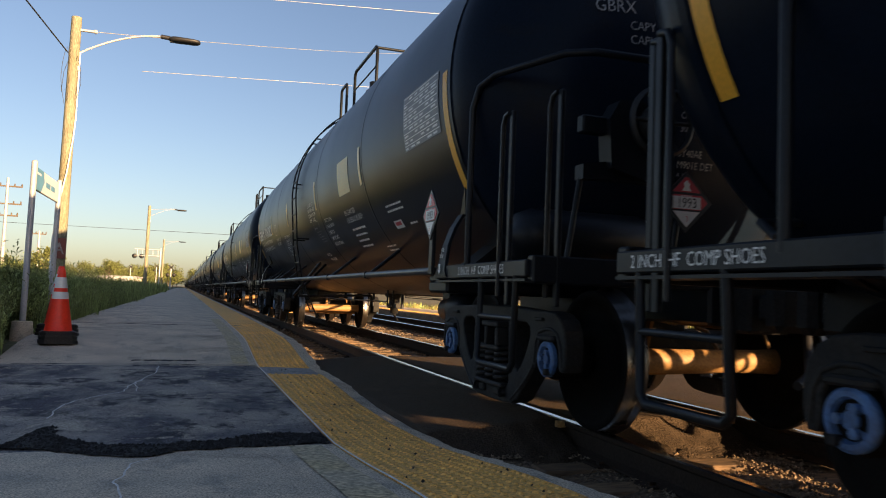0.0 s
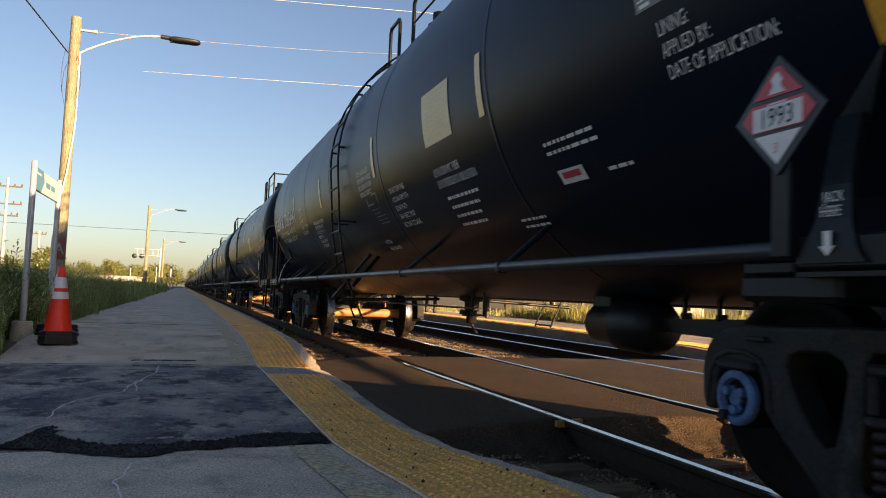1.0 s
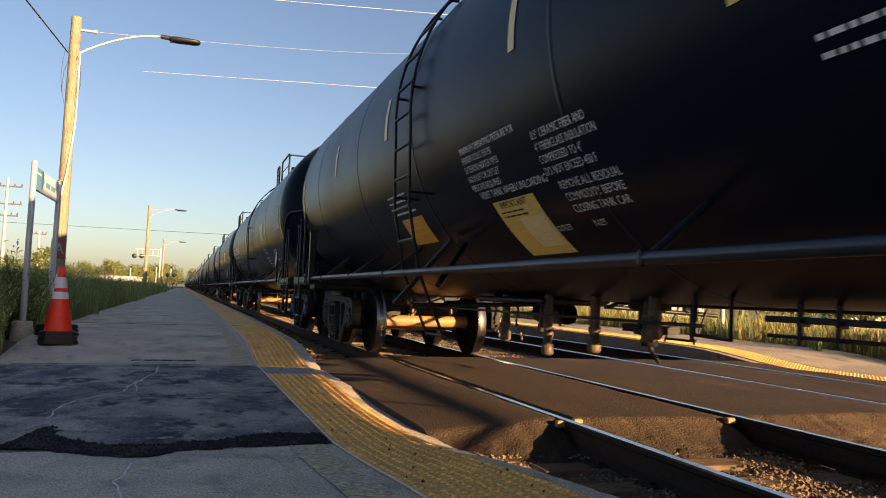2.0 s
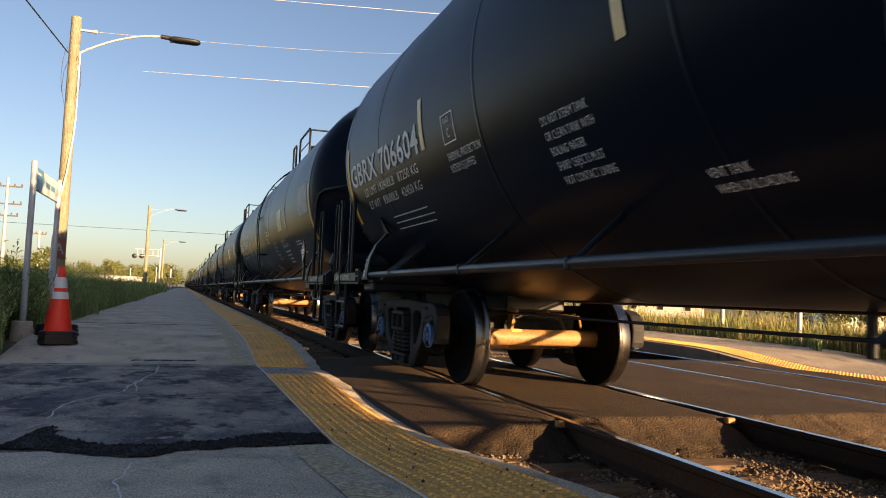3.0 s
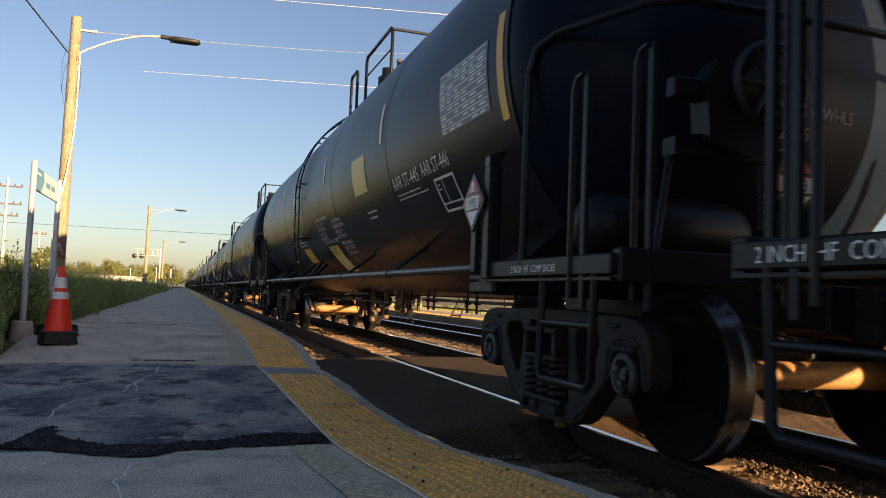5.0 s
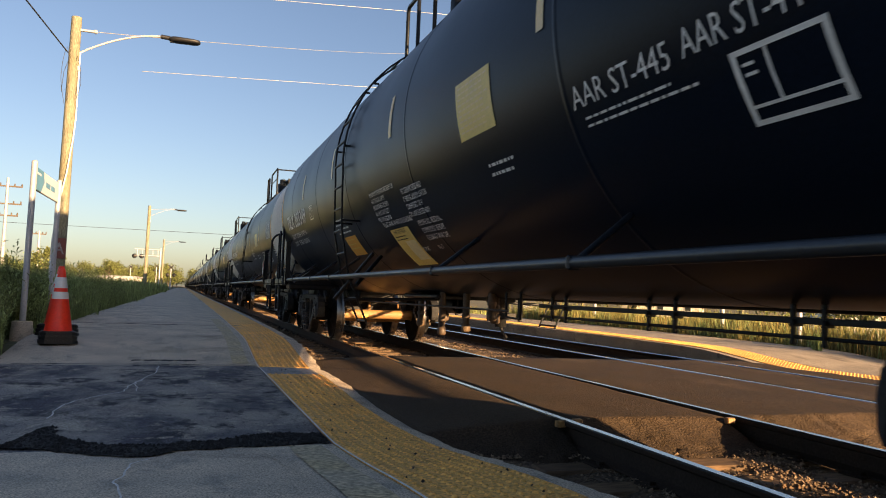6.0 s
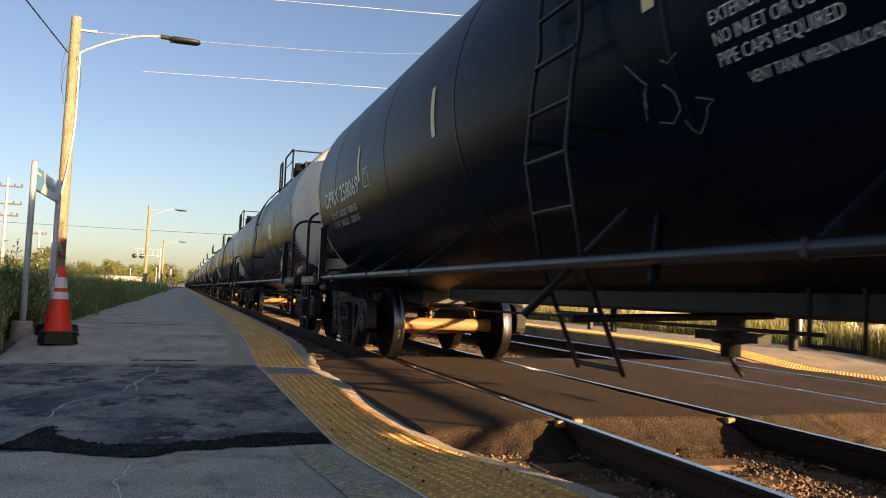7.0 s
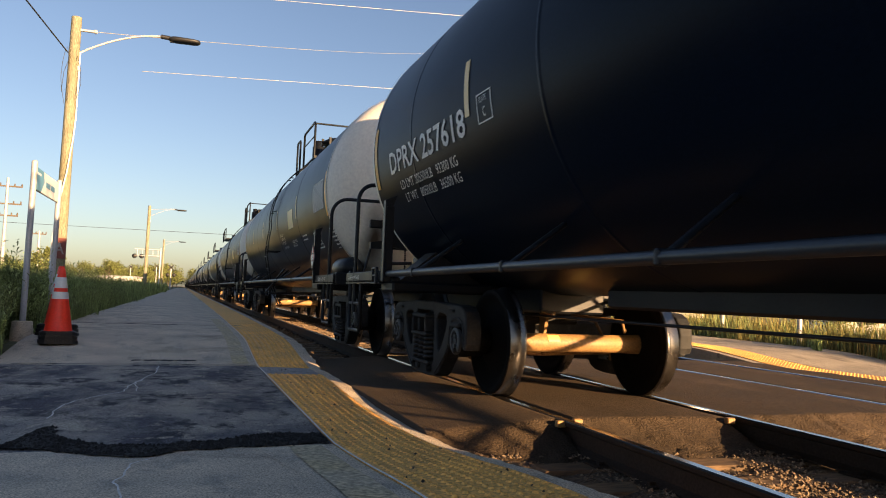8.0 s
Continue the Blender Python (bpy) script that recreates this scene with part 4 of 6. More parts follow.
def tank_car(style):
    """One tank car, its middle over the origin; the side seen from the platform is -x."""
    use(style)
    bare = style == "bare"
    style = "black" if bare else style
    white = style == "white"
    label = {"black": "black tank car with black ends and white stencilled markings", "plate": "black tank car with yellow and white notices and black ends", "white": "black tank car with cream-white tank ends and white markings"}[style]
    car = thing("tank_car", label, "tank car", "cars of the train")
    off = {"black": 0.25, "plate": 0.20, "white": 0.12}[style]
    y0, y1, depth = -7.38 + off, 7.38 + off, 0.80
    seams = (-4.25 + off * 0.2, -1.3, 1.35, 3.5, 6.1)
    b = Build()
    b.lathe(tank_profile(y0, y1, seams), (0, 0, ZT), "y", 80)
    tank = part("tank", b, "tank_clean" if white else "tank_black", car, "glossy clean black steel tank jacket" if white else "glossy dusty black steel tank jacket")
    for s, yy in ((-1, y0), (1, y1)):
        h = Build()
        h.lathe(head_profile(yy, depth, s), (0, 0, ZT), "y", 64)
        h.lathe([(RT + 0.008, yy - 0.025), (RT + 0.008, yy + 0.025)], (0, 0, ZT), "y", 80)
        part("tank_head", h, "tank_white" if white else "tank_black", tank, "rounded tank end, " + ("cream white with rust stains" if white else "black"))
    # running pipe along the side, with struts up to the tank
    for s in (-1, 1):
        p = Build()
        p.tube([(s * 1.52, -6.75, 1.03), (s * 1.52, 6.75, 1.03)], 0.032, 10)
        part("side_pipe", p, "pipe_grey", car, "grey steel pipe along the side")
        for yy in (-4.60, -2.38, 2.0, 3.6, 5.5):
            q = Build()
            q.tube([(s * 1.51, yy + 0.20, 1.03), (s * (RT * 0.70 + 0.02), yy + 0.30, ZT - RT * 0.705)], 0.02, 6)
            q.box(s * 1.52 - 0.038, s * 1.52 + 0.038, yy + 0.185, yy + 0.215, 0.992, 1.068, 0, 0.01)
            part("strut", q, "pipe_grey", car)
    # bolsters, stub sills, end decks, couplers
    for e in (-1, 1):
        q = Build()
        q.prism([(-1.5, 0.95), (1.5, 0.95), (1.40, 0.98), (1.06, 1.26), (0.95, 1.20), (0.55, 0.95), (-0.55, 0.95), (-0.95, 1.20), (-1.06, 1.26), (-1.40, 0.98)], e * 6.7 - 0.16, e * 6.7 + 0.16, "xz")
        q.box(-1.5, 1.5, e * 6.7 - 0.22, e * 6.7 + 0.22, 0.86, 0.96, 0, 0.02)
        q.box(-0.33, 0.33, min(e * 5.7, e * 8.45), max(e * 5.7, e * 8.45), 0.72, 1.02, 0, 0.02)
        for s in (-1, 1):
            q.box(s * 1.42, s * 1.50, e * 6.62 - 0.12, e * 6.62 + 0.12, 0.95, 1.0, 0, 0.01)
        part("body_bolster", q, "steel_black", car, "welded black body bolster and stub sill")
        for s in (-1, 1):
            # jacking strap from the sill up to the tank, its foot spread on the sill
            w = Build()
            ys = 6.94 if e < 0 else 6.62
            way = [(1.565, 0.0, 0.98, 0.13), (1.565, 0.0, 1.02, 0.10), (1.55, 0.0, 1.10, 0.07), (1.525, -0.01, 1.22, 0.055), (1.47, -0.04, 1.35, 0.052), (1.38, -0.10, 1.47, 0.05)]
            n = len(way)
            w.add([(s * (x + d), e * (ys + y + g), z) for x, y, z, hh in way for d, g in ((0, -hh), (0, hh), (-0.025, hh), (-0.025, -hh))],
                  [(4 * i + k, 4 * i + (k + 1) % 4, 4 * i + 4 + (k + 1) % 4, 4 * i + 4 + k) for i in range(n - 1) for k in range(4)] + [(0, 3, 2, 1), (4 * n - 4, 4 * n - 3, 4 * n - 2, 4 * n - 1)])
            if style != "black":
                w = Build()
                w.box(s * 1.555, s * 1.575, e * ys - 0.045, e * ys + 0.045, 0.955, 1.68, 0, 0.006)
                w.box(s * 1.485, s * 1.556, e * ys - 0.045, e * ys - 0.030, 0.955, 1.68, 0, 0.004)
                w.prism([(1.50, 1.68), (1.575, 1.68), (1.575, 1.74), (1.46, 1.79)], e * ys - 0.04, e * ys + 0.04, "xz") if s > 0 else w.prism([(-1.50, 1.68), (-1.575, 1.68), (-1.575, 1.74), (-1.46, 1.79)], e * ys - 0.04, e * ys + 0.04, "xz")
            strap = part("jacking_strap", w, "steel_black", car, "dark curved steel strap" if style == "black" else "dark upright steel bracket")
            if style == "black":
                w = Build()
                w.add([(s * 1.36, e * (ys - 0.04), 1.44), (s * 1.36, e * (ys - 0.16), 1.47), (s * 1.412, e * (ys + 0.06), 1.66), (s * 1.33, e * (ys - 0.04), 1.44), (s * 1.33, e * (ys - 0.16), 1.47), (s * 1.385, e * (ys + 0.06), 1.66)], [(0, 1, 2), (3, 5, 4), (0, 3, 4, 1), (1, 4, 5, 2), (2, 5, 3, 0)])
                part("tank_pad", w, "steel_black", car, "black triangular pad on the tank")
            if e > 0:
                w = Build()
                for ya, yb, za, zb in ((6.84, 6.86, 0.93, 1.10), (6.98, 7.0, 0.93, 1.10), (6.86, 6.98, 0.93, 0.95), (6.86, 6.98, 1.08, 1.10), (6.86, 6.98, 1.01, 1.025)):
                    w.box(s * 1.555, s * 1.585, ya, yb, za, zb, 0, 0.003)
                part("card_holder", w, "pipe_grey", car, "small steel card holder")
            if s < 0:
                t = Build()
                for text, z, x in (("JACK", 1.165, -1.546), ("HERE", 1.12, -1.556)):
                    me = lettering(text, 0.032, 0.72, align="CENTER")
                    t.add([(x - v.co.y * 0.1, e * ys - v.co.x, z + v.co.y) for v in me.vertices], [tuple(f.vertices) for f in me.polygons])
                    bpy.data.meshes.remove(me)
                t.prism([(e * ys, 1.0), (e * ys + 0.028, 1.03), (e * ys + 0.012, 1.03), (e * ys + 0.014, 1.075), (e * ys - 0.014, 1.075), (e * ys - 0.012, 1.03), (e * ys - 0.028, 1.03)], -1.572, -1.568, "yz")
                part("stencil", t, "marking", strap, "small white stencil")
        for s in (-1, 1):
            w = Build()
            w.box(s * 1.48, s * 1.55, min(e * 6.80, e * 8.40), max(e * 6.80, e * 8.40), 0.965, 1.065, 0, 0.008)
            w.box(s * 1.40, s * 1.55, min(e * 6.80, e * 8.40), max(e * 6.80, e * 8.40), 0.94, 0.955, 0)
            sill = part("side_sill", w, "steel_black", car, "dark channel sill with a white stencil")
            if s < 0:
                t = Build()
                me = lettering("2 INCH TREAD COND SHOES" if style == "plate" and e > 0 else "2 INCH  HF  COMP SHOES", 0.040 if white or style == "plate" else 0.056, 0.85)
                start = -7.3 if e < 0 else 7.22 if style == "plate" else 8.28
                t.add([(-1.5535, start - v.co.x, 0.988 + v.co.y) for v in me.vertices], [tuple(f.vertices) for f in me.polygons])
                bpy.data.meshes.remove(me)
                part("stencil", t, "marking", sill)
        d = Build()
        d.box(-1.52, 1.52, e * 8.40 - 0.04, e * 8.40 + 0.04, 0.93, 1.09, 0, 0.01)
        part("end_sill", d, "steel_black", car)
        for k in range(6):
            yy = e * (7.58 + 0.13 * k)
            d = Build()
            d.box(-1.48, 1.48, yy - 0.015, yy + 0.015, 1.02, 1.05)
            part("deck_bar", d, "steel_black", car)
        c = Build()
        c.box(-0.16, 0.16, min(e * 8.4, e * 8.60), max(e * 8.4, e * 8.60), 0.68, 1.0, 0, 0.02)
        c.box(-0.09, 0.09, min(e * 8.5, e * 8.72), max(e * 8.5, e * 8.72), 0.76, 0.92, 0, 0.02)
        c.box(-0.15, 0.13, min(e * 8.68, e * 8.83), max(e * 8.68, e * 8.83), 0.70, 0.98, 0, 0.04)
        part("coupler", c, "cast_iron", car, "cast steel knuckle coupler")
        hose = Build()
        hose.tube([(0.4, e * 8.4, 0.85), (0.38, e * 8.5, 0.7), (0.2, e * 8.7, 0.45), (0.0, e * 8.815, 0.40)], 0.028, 8)
        part("air_hose", hose, "rubber", car)
        # corner posts with hand-holds, steps below, rail across the end
        for s in (-1, 1):
            x = s * 1.53
            if white:
                g = Build()
                g.tube([(x, e * 8.0, 0.62), (x, e * 8.0, 1.88)] + [(x - s * 0.20 * (1 - math.cos(q)), e * (8.0 + 0.04 * q), 1.88 + 0.21 * math.sin(q)) for q in [k * math.pi / 12 for k in range(1, 7)]] + [(0, e * 8.12, 2.09)], 0.023, 10)
                part("hand_rail", g, "steel_black", car, "bent black tube hand rail")
            else:
                for yy, xx, zt in (((7.86, 1.53, 2.04), (8.35, 1.50, 1.98)) if style == "plate" and e > 0 else ((8.12, 1.53, 1.98), (8.42, 1.36, 2.06))):
                    g = Build()
                    g.box(s * xx - 0.014, s * xx + 0.014, e * yy - 0.022, e * yy + 0.022, 0.80, zt, 0, 0.005)
                    part("corner_post", g, "steel_black", car)
                    g = Build()
                    g.tube([(s * (xx + 0.02), e * (yy - 0.10), 0.85), (s * (xx + 0.02), e * (yy - 0.10), zt - 0.08), (s * (xx + 0.02), e * (yy - 0.07), zt - 0.02), (s * (xx + 0.02), e * (yy - 0.01), zt - 0.01)], 0.016, 6)
                    part("grab_iron", g, "steel_black", car)
                g = Build()
                g.tube([(x, e * 7.42, 1.02), (x, e * 7.42, 2.15), (x * 0.98, e * 7.46, 2.30), (x * 0.94, e * 7.6, 2.36), (x * 0.8, e * 8.2, 2.36), (x * 0.7, e * 8.3, 2.36), (0, e * 8.33, 2.36)], 0.024, 8)
                part("hand_rail", g, "steel_black", car, "bent black tube hand rail")
            g = Build()
            g.tube([(x, e * 8.24, 1.0), (x, e * 8.22, 0.46), (x, e * 8.18, 0.42), (x, e * 7.70, 0.42), (x, e * 7.66, 0.46), (x, e * 7.70, 1.0)], 0.022, 8)
            g.tube([(x, e * 8.22, 0.72), (x, e * 7.68, 0.72)], 0.018, 6)
            part("sill_step", g, "steel_black", car, "hanging steel step")
        truck(car, 6.61 if e > 0 else (-6.98 if white else -6.96), style == "black")
    # hand brake on the near end
    wx, wz = (-0.58, 1.80) if white else (-0.67, 1.95)
    g = Build()
    g.lathe([(0.205, -0.02), (0.225, -0.005), (0.225, 0.02), (0.205, 0.03), (0.195, 0.005), (0.205, -0.02)], (wx, -8.42, wz), "y", 32)
    for k in range(6):
        q = k * 1.0472
        g.tube([(wx, -8.40, wz), (wx + 0.21 * math.cos(q), -8.415, wz + 0.21 * math.sin(q))], 0.014, 6)
    g.lathe([(0.0, -0.05), (0.11, -0.04), (0.12, 0.10), (0.0, 0.12)], (wx, -8.36, wz), "y", 20)
    part("brake_wheel", g, "rubber", car, "black hand-brake wheel")
    g = Build()
    g.prism([(wx - 0.30, wz - 0.30), (wx - 0.05, wz - 0.36), (wx + 0.06, wz - 0.30), (wx + 0.10, wz + 0.02), (wx - 0.10, wz + 0.14), (wx - 0.25, wz + 0.12), (wx - 0.32, wz)], -8.34, -8.20, "xz")
    g.box(wx - 0.48, wx - 0.28, -8.30, -8.22, wz - 0.09, wz + 0.02, 0, 0.01)
    g.prism([(wx - 0.46, wz - 0.28), (wx - 0.28, wz - 0.25), (wx + 0.32, wz - 0.31), (wx + 0.34, wz - 0.37), (wx - 0.2, wz - 0.36), (wx - 0.46, wz - 0.37)], -8.28, -8.18, "xz")
    for d in (-0.44, 0.30):
        g.tube([(wx + d, -8.22, wz - 0.33), (wx + d - 0.10, -8.24, 1.05)], 0.018, 6)
    for k in range(12):
        z = wz - 0.38 - 0.03 * k
        if z > 1.06:
            g.box(wx - 0.012, wx + 0.012, -8.36, -8.345, z - 0.013, z + 0.013, 0, 0.004)
    part("brake_housing", g, "steel_black", car)
    # brake valve and reservoir on the decks
    g = Build()
    g.lathe([(0.0, -0.55), (0.15, -0.5), (0.19, -0.40), (0.19, 0.40), (0.15, 0.5), (0.0, 0.55)], (-0.80, -7.72, 1.26), "x", 24)
    if white:
        g = Build()
        g.lathe([(0.0, -7.80), (0.10, -7.78), (0.155, -7.70), (0.16, -7.02), (0.10, -6.93), (0.0, -6.92)], (-1.15, 0, 1.18), "y", 24)
    part("air_tank", g, "steel_black", car, "black air reservoir on the end deck")
    g = Build()
    g.box(-0.85, -0.45, 7.75, 8.05, 1.06, 1.34, 0, 0.04)
    g.box(-0.75, -0.55, 7.6, 7.8, 1.2, 1.48, 0, 0.03)
    for k in range(4):
        g.lathe([(0.05, 0), (0.05, 0.10), (0.0, 0.12)], (-0.8 + 0.1 * k, 8.06, 1.16 + 0.05 * (k % 2)), "y", 10)
    g.tube([(-0.9, 7.9, 1.2), (-1.2, 7.9, 1.18), (-1.3, 7.7, 1.1)], 0.02, 6)
    part("brake_valve", g, "pipe_grey", car, "grey cast brake valve")
    # under the belly: brake cylinder or rods, with their hangers
    if style == "black":
        g = Build()
        g.lathe([(0.0, -3.40), (0.10, -3.41), (0.145, -3.46), (0.15, -3.78), (0.19, -3.80), (0.195, -3.86), (0.195, -4.20), (0.15, -4.28), (0.0, -4.30)], (-0.25, 0, 0.68), "y", 24)
        g.box(-0.35, -0.15, -3.75, -3.5, 0.8, 0.92, 0, 0.01)
        part("brake_cylinder", g, "steel_black", car, "stepped black brake cylinder")
        g = Build()
        g.prism([(-4.28, 0.74), (-5.1, 0.77), (-6.0, 0.78), (-6.0, 0.66), (-5.0, 0.64), (-4.28, 0.66)], -0.28, -0.22, "yz")
        part("brake_lever", g, "steel_black", car)
        pairs = (-4.52, -4.86, -5.17)
        low = 0.74
    else:
        pairs = (-1.75, -2.0, -3.22, -3.52, -4.55, -4.76, -5.75)
        low = 0.68
        g = Build()
        g.box(-0.275, -0.225, -6.0, -1.5, 0.765, 0.80, 0, 0.005)
        g.tube([(-0.25, -6.0, 0.695), (-0.25, -1.5, 0.69)], 0.012, 6)
        part("brake_rod", g, "steel_black", car, "long black rods under the tank")
    for yy in pairs:
        g = Build()
        g.box(-0.275, -0.245, yy - 0.014, yy + 0.014, low - 0.03, 0.98, 0, 0.006)
        g.box(-0.30, -0.22, yy - 0.035, yy - 0.005, 0.75, 0.79, 0, 0.005)
        part("hanger", g, "steel_black", car)
    if style == "plate":
        for yy, xx, low in ((2.02, -0.30, 0.42), (1.55, -0.12, 0.52), (1.02, -0.34, 0.36), (0.30, -0.30, 0.44), (-0.22, -0.16, 0.56), (-0.55, -0.34, 0.60)):
            g = Build()
            g.lathe([(0.040, 0.96), (0.040, low + 0.10), (0.052, low + 0.095), (0.055, low + 0.02), (0.042, low), (0.0, low)], (xx, yy, 0), "z", 14)
            g.lathe([(0.05, low + 0.16), (0.05, low + 0.20)], (xx, yy, 0), "z", 14)
            part("heater_pipe", g, "pipe_brown", car, "capped brown heater pipe hanging down")
        for yy, xx in ((2.30, -0.32), (1.80, -0.30)):
            g = Build()
            for k in range(9):
                g.lathe([(0.004, -0.022), (0.014, -0.012), (0.014, 0.012), (0.004, 0.022)], (xx + 0.02 * math.sin(k), yy - 0.015 * k, 0.80 - 0.042 * k), "z", 6)
            part("cap_chain", g, "pipe_brown", car, "hanging chain of a pipe cap")
        g = Build()
        g.box(-0.42, 0.42, 1.0, 2.5, 0.80, 0.86, 0, 0.02)
        g.lathe([(0.10, 0.0), (0.10, 0.55), (0.0, 0.56)], (-0.05, 1.2, 0.72), "y", 14)
        part("outlet_skid", g, "steel_black", car, "flat skid round the bottom outlet")
    if white:
        # dark band under the tank, lengthened and lowered to keep sun off the strip
        g = Build()
        g.box(-0.32, 0.32, -3.4, 4.6, 0.79, 0.97, 0, 0.02)
        part("heater_channel", g, "steel_black", car, "long dark channel under the tank, lengthened to shade the platform strip")
    g = Build()
    g.box(-0.30, -0.20, -5.9, -3.4, 0.875, 0.90, 0, 0.004)
    part("brake_rod", g, "steel_black", car)
    g = Build()
    g.lathe([(0.16, 0.95), (0.16, 0.80), (0.09, 0.78), (0.09, 0.66), (0.12, 0.65), (0.12, 0.61), (0.065, 0.60), (0.065, 0.52), (0.0, 0.52)], (0, 0, 0), "z", 16)
    g.tube([(0, 0, 0.54), (0.02, -0.02, 0.46), (0.06, -0.05, 0.40)], 0.018, 8)
    g.box(-0.05, 0.05, -0.3, 0.3, 0.62, 0.68)
    part("outlet_valve", g, "cast_iron", car, "dark bottom outlet valve")
    g = Build()
    g.tube([(-0.45, -1.2, 0.72), (-0.45, 5.8, 0.70)], 0.011, 8)
    g.tube([(0.35, -5.8, 0.84), (0.35, 5.8, 0.84)], 0.018, 8)
    part("brake_pipe", g, "steel_black", car)
    for yy in (1.75, 1.38, -0.55):
        g = Build()
        g.box(-0.04, 0.0, yy - 0.026, yy + 0.026, 0.60, 0.95, 0, 0.008)
        part("hanger", g, "steel_black", car)
    g = Build()
    g.tube([(-0.4, -1.05, 0.95), (-0.4, -1.05, 0.66), (-0.4, -1.38, 0.65), (-0.4, -1.38, 0.95)], 0.014, 6)
    part("hanger", g, "steel_black", car)
    # side ladder, top platform and valves
    yl = 0.05 if bare else {"black": 0.58, "plate": 1.35, "white": -0.50}[style]
    for s in (-1, 1):
        g = Build()
        for d in (-0.23, 0.23):
            pts = [(s * (RT + 0.07) * math.cos(radians(a)), yl + d, ZT + (RT + 0.07) * math.sin(radians(a))) for a in range(72, -7, -6)]
            pts += [(s * rung_x(z), yl + d, z) for z in (2.0, 1.6, 1.3, 1.03, 0.75, 0.47)]
            g.tube(pts, 0.013, 6)
        for k in range(14):
            z = 0.50 + 0.27 * k
            x = rung_x(z)
            g.tube([(s * x, yl - 0.23, z), (s * x, yl + 0.23, z)], 0.014, 6)
        for z in (1.7, 2.6, 3.4):
            a = math.asin((z - ZT) / (RT + 0.05))
            for d in (-0.23, 0.23):
                g.tube([(s * RT * math.cos(a) * 0.99, yl + d, z), (s * rung_x(z), yl + d, z)], 0.013, 6)
        part("side_ladder", g, "steel_black", car, "narrow black ladder over the tank side")
        q = Build()
        q.tube([(s * 1.56, yl + 0.32, 0.75), (s * 1.2, yl - 0.15, 1.32)], 0.024, 6)
        q.tube([(s * 1.56, yl - 0.9, 0.92), (s * 1.15, yl - 0.35, 1.28)], 0.024, 6)
        q.tube([(s * 1.55, yl - 0.2, 0.75), (s * 0.3, yl - 0.2, 0.80)], 0.022, 6)
        part("ladder_brace", q, "steel_black", car)
    zt = ZT + RT
    for k in range(10):
        g = Build()
        x = -0.68 + 1.36 * k / 9
        g.box(x - 0.02, x + 0.02, -1.0, 1.75, zt + 0.02, zt + 0.05)
        part("walkway_slat", g, "steel_black", car)
    for yy in (-1.0, 0.4, 1.75):
        g = Build()
        g.box(-0.72, 0.72, yy - 0.02, yy + 0.02, zt - 0.02, zt + 0.02)
        for s in (-1, 1):
            g.box(s * 0.6 - 0.03, s * 0.6 + 0.03, yy - 0.03, yy + 0.03, zt - 0.18, zt)
        part("walkway_support", g, "steel_black", car)
    for s in (-1, 1):
        g = Build()
        g.tube([(s * 0.72, -1.0, zt), (s * 0.72, -1.0, 4.62), (s * 0.72, -0.92, 4.70), (s * 0.72, 0.55, 4.70), (s * 0.72, 0.62, 4.64), (s * 0.72, 0.62, zt)], 0.026, 8)
        g.tube([(s * 0.72, -1.0, 4.38), (s * 0.72, 0.62, 4.38)], 0.014, 6)
        part("top_rail", g, "steel_black", car, "black tube safety rail")
        g = Build()
        g.tube([(s * 0.72, 1.3, zt), (s * 0.72, 1.3, 4.62), (s * 0.72, 1.35, 4.68), (s * 0.72, 1.75, 4.68), (s * 0.72, 1.8, 4.62), (s * 0.72, 1.8, zt - 0.15)], 0.026, 8)
        part("top_rail", g, "steel_black", car)
    g = Build()
    g.tube([(-0.72, -1.0, 4.66), (0.72, -1.0, 4.66)], 0.022, 6)
    part("top_rail", g, "steel_black", car)
    g = Build()
    g.lathe([(0.36, 4.0), (0.36, 4.34), (0.42, 4.35), (0.42, 4.40), (0.30, 4.47), (0.0, 4.49)], (0, -0.3, 0), "z", 24)
    for k in range(8):
        q = k * 0.7854
        g.box(0.42 * math.cos(q) - 0.03, 0.42 * math.cos(q) + 0.03, -0.3 + 0.42 * math.sin(q) - 0.03, -0.3 + 0.42 * math.sin(q) + 0.03, 4.28, 4.46, 0, 0.008)
    part("manway", g, "steel_black", car, "bolted manway cover")
    g = Build()
    g.lathe([(0.16, 4.0), (0.16, 4.42), (0.10, 4.46), (0.10, 4.58), (0.0, 4.60)], (-0.35, 0.65, 0), "z", 12)
    part("top_valve", g, "steel_black", car)
    g = Build()
    g.lathe([(0.10, 4.0), (0.10, 4.36), (0.14, 4.38), (0.14, 4.52), (0.0, 4.54)], (0.3, 0.6, 0), "z", 12)
    part("top_valve", g, "steel_black", car)
    # markings on the jacket
    dash_y, dash_a = {"black": ((-4.08, -1.09, 1.72 if bare else 2.09, 4.70), (0, -15)), "plate": ((-4.04, -0.80, 2.19, 4.75), (12, -3)), "white": ((-4.12, -1.20, 1.86, 4.67), (7, -9))}[style]
    for yy in dash_y:
        k = Build()
        tank_patch(k, yy - 0.045, yy + 0.045, *dash_a)
        part("reflective_mark", k, "reflective", tank, "cream reflective dash")
    for yy in (y0 + 0.10, y1 - 0.10):
        k = Build()
        tank_patch(k, yy - 0.05, yy + 0.05, 8 if style != "black" else 2, -30 if style == "black" else -17)
        part("end_band", k, "yellow_band", tank, "yellow end band")
    ch = (-6.04, -7.0) if white else (-5.90, -6.87)
    k = Build()
    top = 5 if white else 4
    tank_patch(k, ch[0], ch[1], top, top - 17, 0, 0.004)
